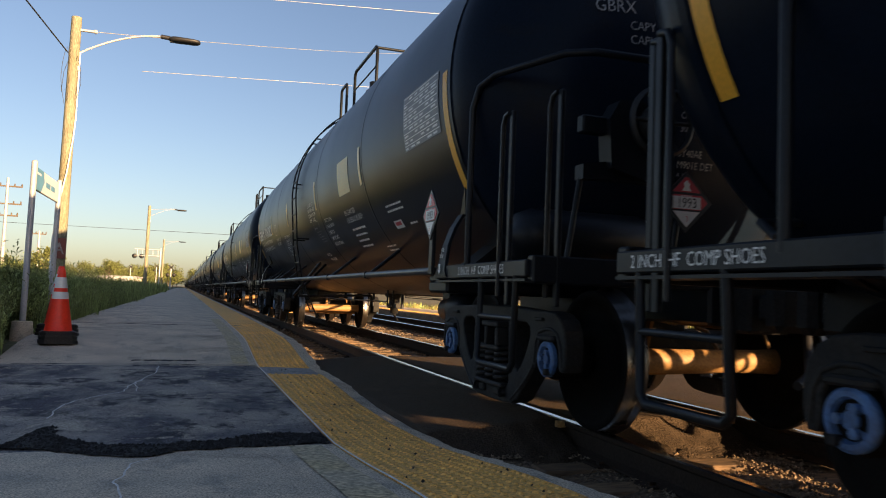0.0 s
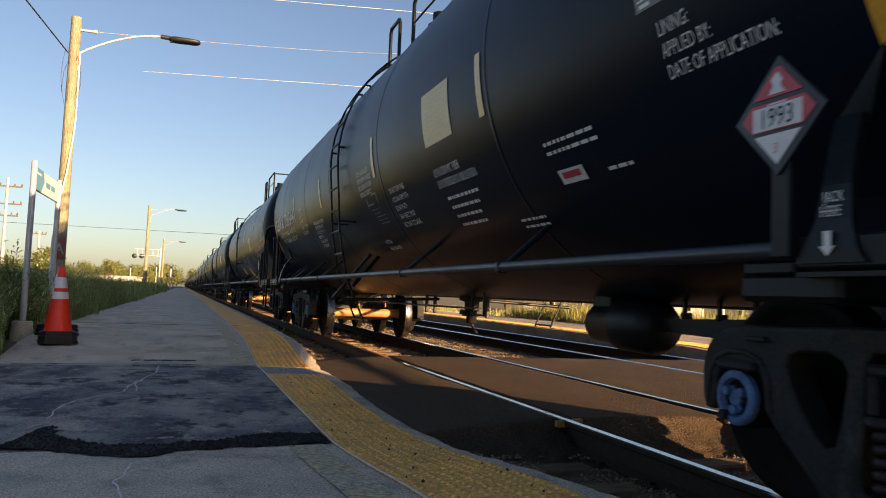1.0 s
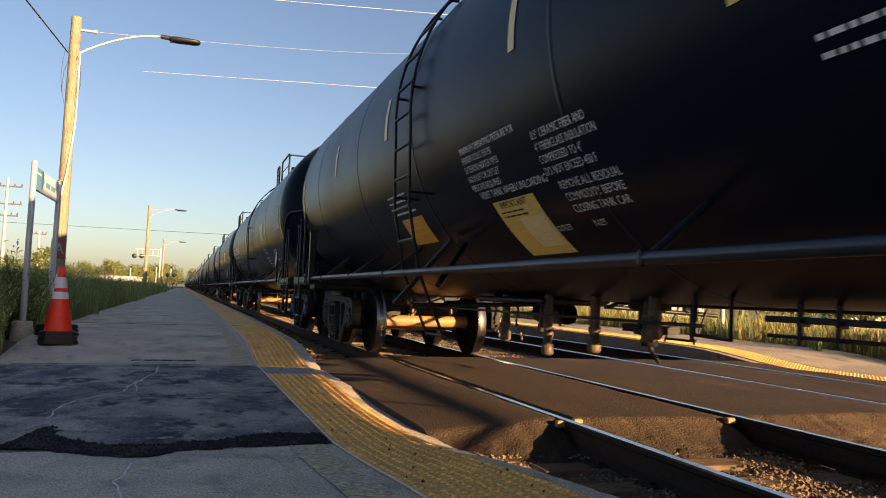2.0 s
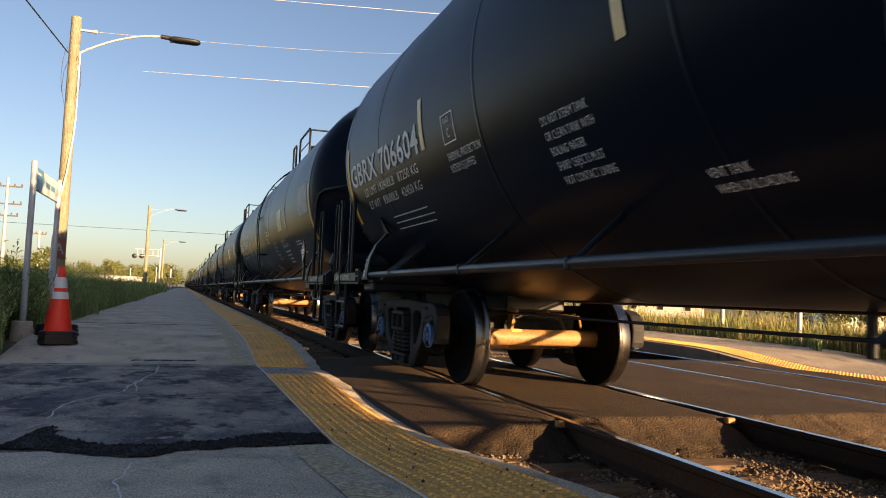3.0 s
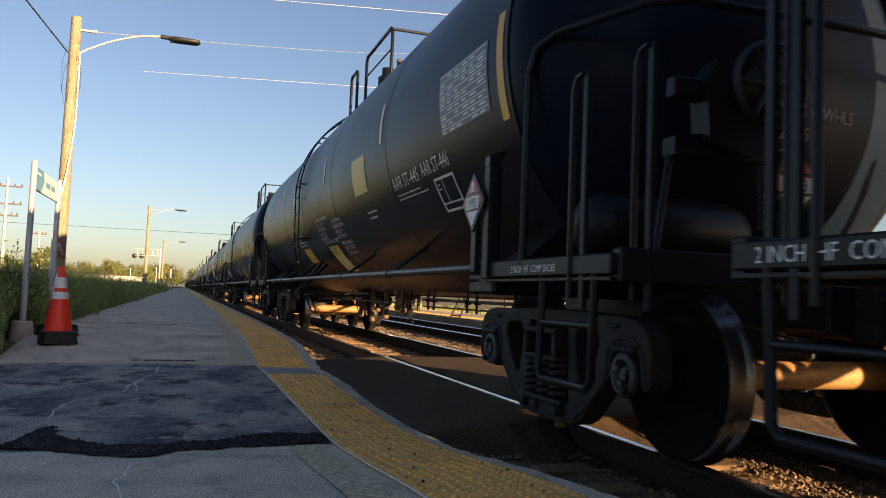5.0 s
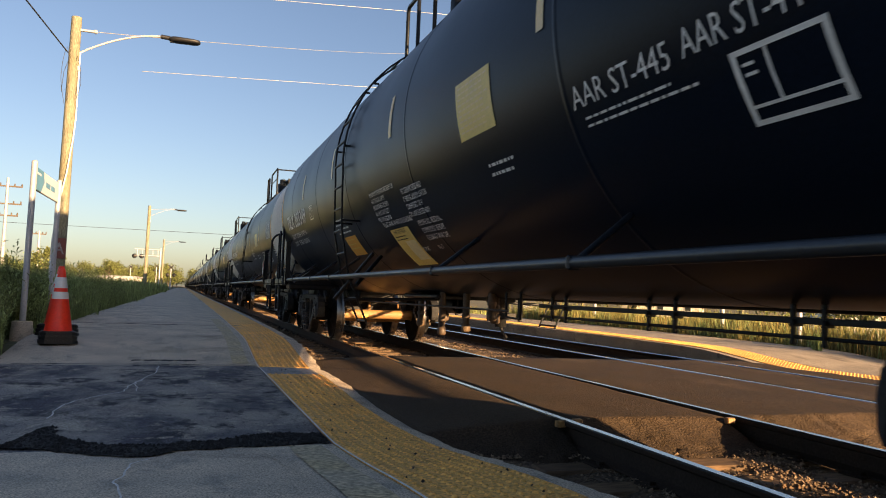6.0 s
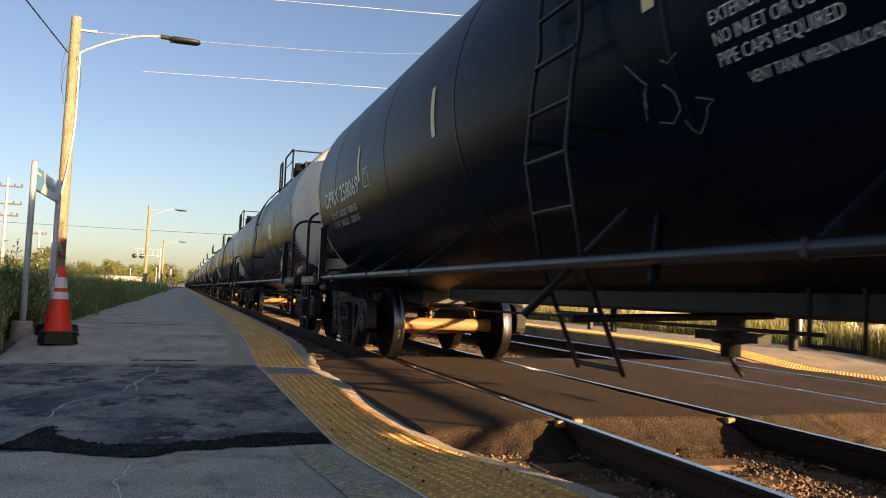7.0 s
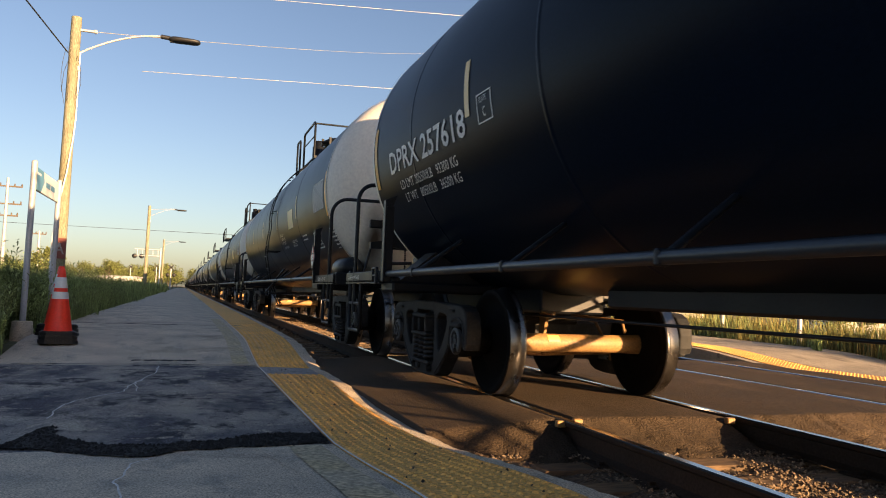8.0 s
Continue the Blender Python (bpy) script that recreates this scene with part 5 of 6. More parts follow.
    for r in range(9):
        aa = top - 0.5 - r * 1.85
        tank_patch(k, ch[0] - 0.02, ch[1] + 0.02, aa, aa - 0.28, 1, 0.006)
        for c in range(6):
            u = ch[0] - 0.03 - c * (abs(ch[1] - ch[0]) - 0.05) / 6
            if (r * 7 + c * 3) % 5:
                tank_patch(k, u, u - 0.115 + 0.02 * ((r + c) % 3), aa - 0.7, aa - 1.3, 1, 0.006)
    part("data_chart", k, ["chart_grey", "marking"], tank, "grey data chart with rows of tiny writing")
    sq, a0, a1 = {"black": ((-2.84, -3.48), 0, -15), "plate": ((-2.66, -3.30), -2, -17), "white": ((-2.98, -3.66), 0, -13.6)}[style]
    k = Build()
    tank_patch(k, sq[0], sq[1], a0, a1, 0, 0.004)
    for r in range(9):
        aa = a0 - 1.2 - r * (abs(a1 - a0) - 2) / 9
        u = sq[0] - 0.05
        while u > sq[1] + 0.06 + 0.05 * (r % 3):
            tank_patch(k, u, u - 0.06, aa, aa - 0.45, 1, 0.006)
            u -= 0.08
    part("notice", k, ["panel_yellow" if style == "plate" else "panel_cream", "reflective"], tank, "yellow notice panel" if style == "plate" else "cream notice panel")

    def note(text, y, a, height, width=None, squeeze=0.8, line=1.5):
        stencil_lines(tank, text, y, a, height, width, squeeze, line)

    def blur(y, a, width, rows, height, gap, seed):
        q = Build()
        bars(q, y, a, width, rows, height, gap, 0, seed)
        tagged(part("small_print", q, "marking", tank), "rows of small white writing", kind="stuff")

    def box_frame(ya, yb, aa, ab):
        q = Build()
        for w in ((ya, yb, aa, aa - 0.8), (ya, yb, ab + 0.8, ab), (ya, ya - 0.03, aa, ab), (yb + 0.03, yb, aa, ab), (ya - 0.17, ya - 0.185, aa, ab + 2.5), (ya, yb, ab + 3.0, ab + 2.5)):
            tank_patch(q, *w)
        bars(q, ya - 0.05, aa - 2, 0.08, 2, 0.8, 1.4, 0, 3)
        part("test_frame", q, "marking", tank, "white outlined test record")

    if white:
        box_frame(-5.56, -6.02, -23, -34)
        note("EXTERIOR COILS\nNO INLET OR OUTLET\nPIPE CAPS REQUIRED", -1.57, -16.5, 0.055, 0.66, line=1.55)
        note("VENT TANK WHEN UNLOADING", -1.70, -27.0, 0.048, 0.70)
        note("1 IN FIBERGLASS INSULATION\nDO NOT EXCEED 400 F", -3.05, -24.5, 0.05, 0.62)
        blur(-4.45, -22, 0.62, 2, 1.5, 2.8, 3)
        blur(-6.95, -24, 0.42, 5, 1.5, 2.4, 8)
        blur(-6.98, -36, 0.2, 1, 1.1, 2.2, 6)
    elif style == "plate":
        note("AAR ST-445", -4.28, -21.5, 0.12, 0.84)
        note("AAR ST-446", -5.20, -21.0, 0.12, 0.72)
        blur(-4.36, -23.5, 0.92, 2, 0.8, 1.5, 3)
        box_frame(-5.45, -5.92, -23, -34)
        note("MAXIMUM OPERATING PRESSURE FOR\nHEATER COILS 150 PSI\nEXTERIOR HEATER PIPES\nNO INLET OR OUTLET\nPIPE CAPS REQUIRED", 0.28, -20, 0.048, 0.95)
        note("0.5\" CERAMIC FIBER AND\n4\" FIBERGLASS INSULATION\nCOMPRESSED TO 4\"\nDO NOT EXCEED 450 F", -0.87, -23.5, 0.052, 0.70)
        note("VENT TANK WHEN UNLOADING", 0.2, -33.2, 0.055, 1.06)
        note("OUTLET", -0.59, -46, 0.045)
        note("INLET", -1.05, -46, 0.045)
        note("REMOVE ALL RESIDUAL\nCOMMODITY BEFORE\nCLOSING TANK CAR", -0.95, -35.8, 0.055, 0.66)
        blur(2.5, -23, 0.75, 4, 1.2, 2.2, 16)
        blur(-3.0, -25, 0.5, 2, 1.3, 2.4, 7)
        k = Build()
        tank_patch(k, 0.08, -0.58, -34.8, -53, 0, 0.004)
        tank_patch(k, -0.20, -0.54, -40.5, -50, 1, 0.007)
        bars(k, 0.02, -38, 0.4, 2, 0.7, 1.3, 2, 5)
        tank_text(k, "IMPORTANT", -0.02, -37, 0.05, 2, 0.9, width=0.42)
        q = Build()
        tank_patch(q, 2.34, 1.68, -32.4, -43.2, 0, 0.004)
        bars(q, 2.28, -34, 0.5, 3, 0.7, 2.4, 1, 6)
        part("warning_panel", q, ["yellow_band", "panel_yellow"], tank, "orange warning panel")
        part("warning_panel", k, ["panel_yellow", "panel_cream", "steel_black"], tank, "yellow warning panel with a white field")
    else:
        note("0.5 IN CERAMIC FIBER\n3.5 IN FIBERGLASS INSULATION", -2.87, -24, 0.065, 0.84)
        blur(-2.95, -30.5, 0.66, 4, 1.5, 2.9, 2)
        note("DO NOT STEAM TANK\nOR CLEAN TANK WITH\nBOILING WATER\nSHARP OBJECTS MUST\nNOT CONTACT LINING", 2.65 if bare else -1.49, -23, 0.052, 0.54, line=1.75)
        if not bare:
            note("CLOSE AND LOCK\nBOX SAFETY HANDLE\nSECUREMENT SYSTEM\nBEFORE LOADING", -0.33, -11.5, 0.052, 0.60, line=1.5)
        note("VENT TANK\nWHEN UNLOADING", 1.51 if bare else -0.45, -41.0, 0.05, 0.44, line=1.7)
        blur(-4.77, -26.3, 0.72, 2, 1.2, 2.0, 4)
        blur(-5.3, -34.6, 0.24, 1, 1.2, 2.0, 5)
        blur(-3.98, -41.6, 0.38, 2, 1.2, 2.0, 6)
        k = Build()
        tank_patch(k, -4.79, -5.07, -32.6, -35.8, 0, 0.004)
        tank_patch(k, -4.83, -5.03, -33.2, -34.6, 1, 0.007)
        part("warning_panel", k, ["placard_white", "placard_red"], tank, "small red and white label")
        note("THERMAL PROTECTION\nSYSTEM EQUIPPED", 4.2, -21.5, 0.06, 0.66)
        if not bare:
            note("EXTERIOR HEATER PIPES MAXIMUM\nOPERATING PRESSURE 150 PSI\nDO NOT EXCEED 450 DEG F\nTESTED 03-2015\nNO INLET OR OUTLET\nPIPE CAPS REQUIRED", 3.0, -22, 0.05, 0.80, line=1.5)
        else:
            blur(6.2, -31, 1.3, 3, 0.7, 2.4, 12)
        k = Build()
        for r in range(5):
            bars(k, -0.62 - 0.03 * r, -26 - 1.5 * r, 0.36, 1, 0.5, 1.2, 0, 20 + r)
        tank_patch(k, -0.52, -0.54, -20.5, -25, 0)
        tank_patch(k, -0.54, -0.78, -23.5, -24.2, 0)
        tank_patch(k, -0.95, -0.97, -20.5, -25, 0)
        tank_patch(k, -0.78, -0.97, -20, -20.6, 0)
        tagged(part("small_print", k, "marking_dim", tank), "faded diagram and small writing", kind="stuff")
    if "placard" not in MESH:
        MESH["placard"] = placard_mesh()
    yp, zp = (-7.0, 1.33) if white else (-6.77, 1.46)
    part("placard", MESH["placard"], None, car, "red and white diamond hazard placard", at=pose(-1.60, yp, zp))
    g = Build()
    g.box(-1.59, -1.56, yp - 0.04, yp + 0.04, 1.0, zp + 0.1, 0, 0.005)
    part("placard_bracket", g, "steel_black", car)
    part("placard", MESH["placard"], None, car, "red and white diamond hazard placard", at=pose(-0.22 if white else -0.40, -8.30, 1.37 if white else 1.49, 0, 0, 90))
    # writing on the near tank end
    rows = (("CAPY 29000 GALS", 3.05, 0.10), ("CAPY 110500 L", 2.88, 0.10), ("1 WC CLASS C WHLS", 1.95, 0.075), ("SPRING 2 D-5", 1.82, 0.075), ("BM AAR 24", 1.69, 0.075))
    if style == "black":
        rows = (("GBRX", 2.83, 0.09), ("CAPY 29000 GALS", 2.71, 0.062), ("CAPY 110500 L", 2.61, 0.062), ("7 OC 05", 2.21, 0.05), ("OC 50", 2.13, 0.05), ("30 INCH 1W", 2.04, 0.05), ("SY40AE", 1.87, 0.05), ("M901E DET", 1.79, 0.05), ("AAR", 1.71, 0.05))
    if white:
        rows = (("DPRX", 2.71, 0.105),) + tuple((t, z - 0.52 if z > 2.5 else z, h * 0.72) for t, z, h in rows)
    for text, z, hh in rows:
        me = lettering(text, hh, 0.85)
        g = Build()
        ex, vs = (-0.82 if z > 2.8 else -0.58 if z > 2.5 else -0.18) if style == "black" else (-0.75 if z > 2.5 else -0.52), []
        z -= 0.13 if white and z < 2.5 else 0
        for v in me.vertices:
            x, zz = ex + v.co.x, z + v.co.y
            rr = min(1.0, math.hypot(x, zz - ZT) / RT)
            vs.append((x, y0 - depth * math.sin(math.acos(rr ** (1 / 0.86))) - 0.012, zz))
        g.add(vs, [tuple(f.vertices) for f in me.polygons])
        bpy.data.meshes.remove(me)
        part("end_stencil", g, "rubber" if white else "marking_dim", car, "small stencilled lettering on the tank end")
    return car


def plain_car(white):
    """A car that stays far off: tank, ends, trucks, rails and deck in few parts."""
    use("white" if white else "black")
    car = thing("tank_car", "distant black tank car with " + ("white ends" if white else "black ends"), "tank car", "cars of the train")
    b = Build()
    b.lathe([(RT, -7.4), (RT, -4.2), (RT + 0.008, -4.19), (RT, -4.17), (RT, 7.4)], (0, 0, ZT), "y", 32)
    tank = part("tank", b, "tank_black", car, "black steel tank jacket")
    for s in (-1, 1):
        h = Build()
        h.lathe(head_profile(s * 7.4, 0.8, s), (0, 0, ZT), "y", 32)
        part("tank_head", h, "tank_white" if white else "tank_black", tank)
        if "plain_truck" not in MESH:
            MESH["plain_truck"] = plain_truck_mesh()
        part("truck", MESH["plain_truck"], None, car, at=pose(0, s * 6.7, 0))
        f = Build()
        f.box(-1.55, 1.55, s * 8.4 - 0.06, s * 8.4 + 0.06, 0.93, 1.09)
        part("end_sill", f, "steel_black", car)
        f = Build()
        f.box(-0.33, 0.33, min(s * 5.7, s * 8.82), max(s * 5.7, s * 8.82), 0.72, 1.0)
        part("stub_sill", f, "steel_black", car)
        for x in (-1.53, 1.53):
            f = Build()
            f.box(x - 0.04, x + 0.04, min(s * 6.6, s * 8.4), max(s * 6.6, s * 8.4), 0.95, 1.09)
            part("side_sill", f, "steel_black", car)
            for y, z in ((8.1, 2.05), (7.5, 2.2)):
                f = Build()
                f.box(x - 0.03, x + 0.03, s * y - 0.04, s * y + 0.04, 0.45, z)
                part("corner_post", f, "steel_black", car)
        f = Build()
        f.prism([(-1.5, 0.86), (1.5, 0.86), (1.36, 1.5), (0.55, 0.95), (-0.55, 0.95), (-1.36, 1.5)], s * 6.7 - 0.16, s * 6.7 + 0.16, "xz")
        part("body_bolster", f, "steel_black", car)
    g = Build()
    for x in (-0.87, 0.87):
        g.tube([(x, -1.6, 4.0), (x, -1.6, 4.74), (x, 0.62, 4.74), (x, 0.62, 4.0)], 0.03, 5)
        g.tube([(x, 1.3, 4.0), (x, 1.3, 4.68), (x, 1.8, 4.68), (x, 1.8, 4.0)], 0.03, 5)
    g.box(-0.87, 0.87, -1.6, 1.75, 4.08, 4.12)
    g.lathe([(0.42, 4.0), (0.42, 4.4), (0.0, 4.46)], (0, -0.3, 0), "z", 10)
    part("top_rail", g, "steel_black", car)
    k = Build()
    k.box(-1.56, -1.49, -6.7, 6.7, 1.0, 1.06)
    part("side_pipe", k, "pipe_grey", car)
    k = Build()
    for yy in (-4.08, -1.09, 2.09, 4.70):
        tank_patch(k, yy - 0.05, yy + 0.05, 0, -15, 0)
    tank_patch(k, -2.84, -3.46, 0, -15, 0)
    part("reflective_mark", k, "reflective", tank)
    return car


# where each car's middle stands at the start, along the track
CARS = [(0.35, "black", ""), (18.1, "black", "706082|LD LMT 192300LB   87200 KG|LT WT   93700LB   42500 KG"), (35.8, "black", "706544|LD LMT 191800LB   86950 KG|LT WT   94200LB   42750 KG"),
        (53.35, "plate", ""), (70.92, "bare", "706604|LD LMT 192400LB   87250 KG|LT WT   93600LB   42450 KG"), (88.53, "black", "706047|LD LMT 192900LB   87450 KG|LT WT   93100LB   42250 KG"),
        (106.1, "black", "706197|LD LMT 192400LB   87250 KG|LT WT   93600LB   42450 KG"), (123.7, "plate", ""), (141.4, "plate", "283349|LD LMT 192700LB   87400 KG|LT WT   93300LB   42300 KG"),
        (158.95, "white", "258069|LD LMT 205500LB   93200 KG|LT WT   80500LB   36500 KG"), (176.65, "white", "257618|LD LMT 205500LB   93200 KG|LT WT   80500LB   36500 KG"), (194.3, "white", ""), (211.95, "white", "")]
MARK = {"black": "GBRX", "bare": "GBRX", "plate": "TILX", "white": "DPRX"}
train = []


def add_number(car, style, spec):
    """The car's own number and weights at its far end."""
    use(style)
    style = "black" if style == "bare" else style
    tank = [o for o in car.children if o.name.startswith("tank") and o.type == "MESH"][0]
    b = Build()
    number, l1, l2 = spec.split("|")
    ya, aa, hh = {"black": (7.42, -15.0, 0.24), "plate": (6.80, -16.6, 0.24), "white": (6.88, -13.6, 0.205)}[style]
    w = {"black": 2.6, "plate": 2.15, "white": 2.12}[style]
    tank_text(b, MARK[style] + " " + number, ya, aa, hh, 0, width=w)
    part("car_number", b, "marking", tank, "large white stencilled car number")
    b = Build()
    tank_text(b, l1, ya - 0.5 if style == "black" else ya - 0.25, aa - (5.4 if style == "black" else 7.0), 0.085, 0, width=w * 0.75)
    part("weight_stencil", b, "marking", tank, "white stencilled weight line")
    b = Build()
    tank_text(b, l2, ya - 0.55 if style == "black" else ya - 0.3, aa - (10.6 if style == "black" else 12.0), 0.085, 0, width=w * 0.72)
    part("weight_stencil", b, "marking", tank, "white stencilled weight line")
    b = Build()
    yp, ap = (4.48, -4.8) if style == "white" else (4.2, -9)
    for q in ((0, 0.012, 0, -8), (0.25, 0.262, 0, -8), (0, 0.262, 0, -0.4), (0, 0.262, -7.6, -8)):
        tank_patch(b, yp - q[0], yp - q[1], ap + q[2], ap + q[3], 0)
    tank_text(b, "PLATE", yp - 0.05, ap - 2.5, 0.042, 0)
    tank_text(b, "C", yp - 0.10, ap - 6.5, 0.07, 0)
    part("plate_mark", b, "marking", tank, "white outlined clearance mark")


def build_train():
    proto = {}
    for i, (a, style, spec) in enumerate(CARS):
        if style not in proto:
            proto[style] = tank_car(style)
            car = proto[style]
        else:
            car = None
        at = pose(XC, a - 5.81, 0)
        if car is None:
            car = copy_thing(proto[style], at)
        else:
            car.matrix_basis = at
        train.append((car, a - 5.81, True))
    for (car, y, _), (a, style, spec) in zip(train, CARS):
        if spec:
            add_number(car, style, spec)
    # the third car's lining record, and a chalk scrawl on a white-ended car
    def tank_of(k):
        return [o for o in train[k][0].children if o.name.split(".")[0] == "tank"][0]
    use("black")
    stencil_lines(tank_of(2), "LINING:\nAPPLIED BY:\nDATE OF APPLICATION:", -6.02, -17.8, 0.062, 0.62)
    use("white")
    b = Build()
    for way in (((-0.95, -16), (-1.05, -20), (-1.08, -21)), ((-1.0, -27), (-1.02, -24), (-1.08, -21), (-1.04, -22), (-1.03, -25)), ((-1.08, -28), (-1.17, -29), (-1.25, -27), (-1.25, -24), (-1.19, -22)), ((-1.25, -29), (-1.27, -31), (-1.31, -32), (-1.38, -30), (-1.42, -28), (-1.47, -27.4), (-1.37, -26)), ((-1.22, -18), (-1.26, -19), (-1.33, -18))):
        b.tube([on_tank(y, a, 0.003) for y, a in way], 0.003, 5)
    part("chalk_scrawl", b, "marking_dim", tank_of(9), "faint chalk scrawl")
    # the first car's tank is shifted back so its end band fits the camera's view
    for o in train[0][0].children:
        if o.name.split('.')[0] == "tank":
            o.matrix_basis = pose(0, 0.32, 0)
    pw, pb = None, None
    a = CARS[-1][0]
    for k in range(38):
        a += 17.65
        white = k % 9 < 4
        src = pw if white else pb
        if src is None:
            src = plain_car(white)
            if white:
                pw = src
            else:
                pb = src
            src.matrix_basis = pose(XC, a - 5.81, 0)
            car = src
        else:
            car = copy_thing(src, pose(XC, a - 5.81, 0))
        train.append((car, a - 5.81, False))


build_train()


# ---- beside the platform ----
def clump(b, x, y, z, h, rs, blades, spread, m=0, width=0.012, leaves=3):
    """A weed: bent blades, each with a few side leaves."""
    for _ in range(blades):
        q = rs.uniform(0, 6.283)
        lean = rs.uniform(0.05, 0.35) * h
        hh = h * rs.uniform(0.6, 1.0)
        bx, by = x + rs.uniform(-spread, spread), y + rs.uniform(-spread, spread)
        c, s = math.cos(q), math.sin(q)
        w = width * rs.uniform(0.7, 1.5)
        p1 = (bx + c * lean * 0.35, by + s * lean * 0.35, z + hh * 0.6)
        p2 = (bx + c * lean, by + s * lean, z + hh)
        b.add([(bx - s * w, by + c * w, z), (bx + s * w, by - c * w, z), (p1[0] + s * w, p1[1] - c * w, p1[2]), (p1[0] - s * w, p1[1] + c * w, p1[2]), p2], [(0, 1, 2, 3), (3, 2, 4)], m)
        for k in range(leaves):
            f = rs.uniform(0.25, 1.0)
            lx, ly, lz = bx + c * lean * f * f, by + s * lean * f * f, z + hh * f
            g = rs.uniform(0, 6.283)
            L = rs.uniform(0.04, 0.12) * max(0.6, h) * (1.25 - 0.6 * f)
            dx, dy, up = math.cos(g) * L, math.sin(g) * L, rs.uniform(-0.02, 0.09)
            wx, wy = -math.sin(g) * L * 0.13, math.cos(g) * L * 0.13
            b.add([(lx, ly, lz), (lx + dx * 0.5 + wx, ly + dy * 0.5 + wy, lz + up * 0.7), (lx + dx, ly + dy, lz + up), (lx + dx * 0.5 - wx, ly + dy * 0.5 - wy, lz + up * 0.7)], [(0, 1, 2, 3)], m)


def weeds():
    rs = random.Random(21)
    b = Build()
    def field(n, x0, x1, y0, y1, h0, h1, blades, width=0.010, leaves=3):
        for _ in range(n):
            x, y = rs.uniform(x0, x1), rs.uniform(y0, y1)
            if abs(x + 2.1 + 0.174 * (y - 12.1)) < 0.30 and 8.6 < y < 12.4 or x > -1.92 - 0.05 * noise.noise((y, 0, 0)) and rs.random() < 0.8:
                continue
            edge = min(1.0, 0.45 + max(0.0, -1.85 - x) * 1.1)
            lump = 0.8 + 0.35 * noise.noise((x * 0.5, y * 0.5, 0))
            clump(b, x, y, -0.04, rs.uniform(h0, h1) * edge * lump, rs, blades, 0.10, 0, width, leaves)
    field(600, -2.15, -1.86, 9.3, 14, 0.2, 0.55, 3, 0.004, 5)
    field(2300, -5.0, -1.85, 9.4, 17, 0.95, 1.55, 6, 0.0032, 15)
    field(1800, -6.5, -1.75, 17, 30, 1.1, 1.7, 6, 0.005, 13)
    field(1500, -9.5, -1.7, 30, 60, 1.1, 1.7, 7, 0.012, 9)
    field(1300, -16, -1.6, 60, 130, 1.2, 1.8, 7, 0.05)
    tagged(part("weeds", b, "weed", fix=False), "thick green weeds growing along the platform", "weeds", kind="stuff")
    d = Build()
    for _ in range(3600):
        x, y = rs.uniform(11.75, 15.5), rs.uniform(6.5, 27)
        clump(d, x, y, -0.04, rs.uniform(0.6, 1.15) * (0.75 + 0.4 * noise.noise((x * 0.6, y * 0.35, 5))), rs, 5, 0.08, rs.choice((0, 0, 1)), 0.007)
    for _ in range(500):
        x, y = rs.uniform(11.8, 17), rs.uniform(27, 60)
        clump(d, x, y, -0.04, rs.uniform(0.2, 0.5), rs, 5, 0.15, rs.choice((0, 1)), 0.012)
    tagged(part("dry_grass", d, ["dry_weed", "weed"], fix=False), "tall sunlit golden grass behind the far platform", "grass", kind="stuff")
    t = Build()
    for _ in range(9):
        clump(t, 11.15 + rs.uniform(-0.08, 0.08), 11.0 + rs.uniform(-0.1, 0.1), 0.06, rs.uniform(0.25, 0.5), rs, 7, 0.05, 0, 0.006)
    tagged(part("weed_tuft", t, "weed", fix=False), "small green weed tuft in the platform edge", "weed")


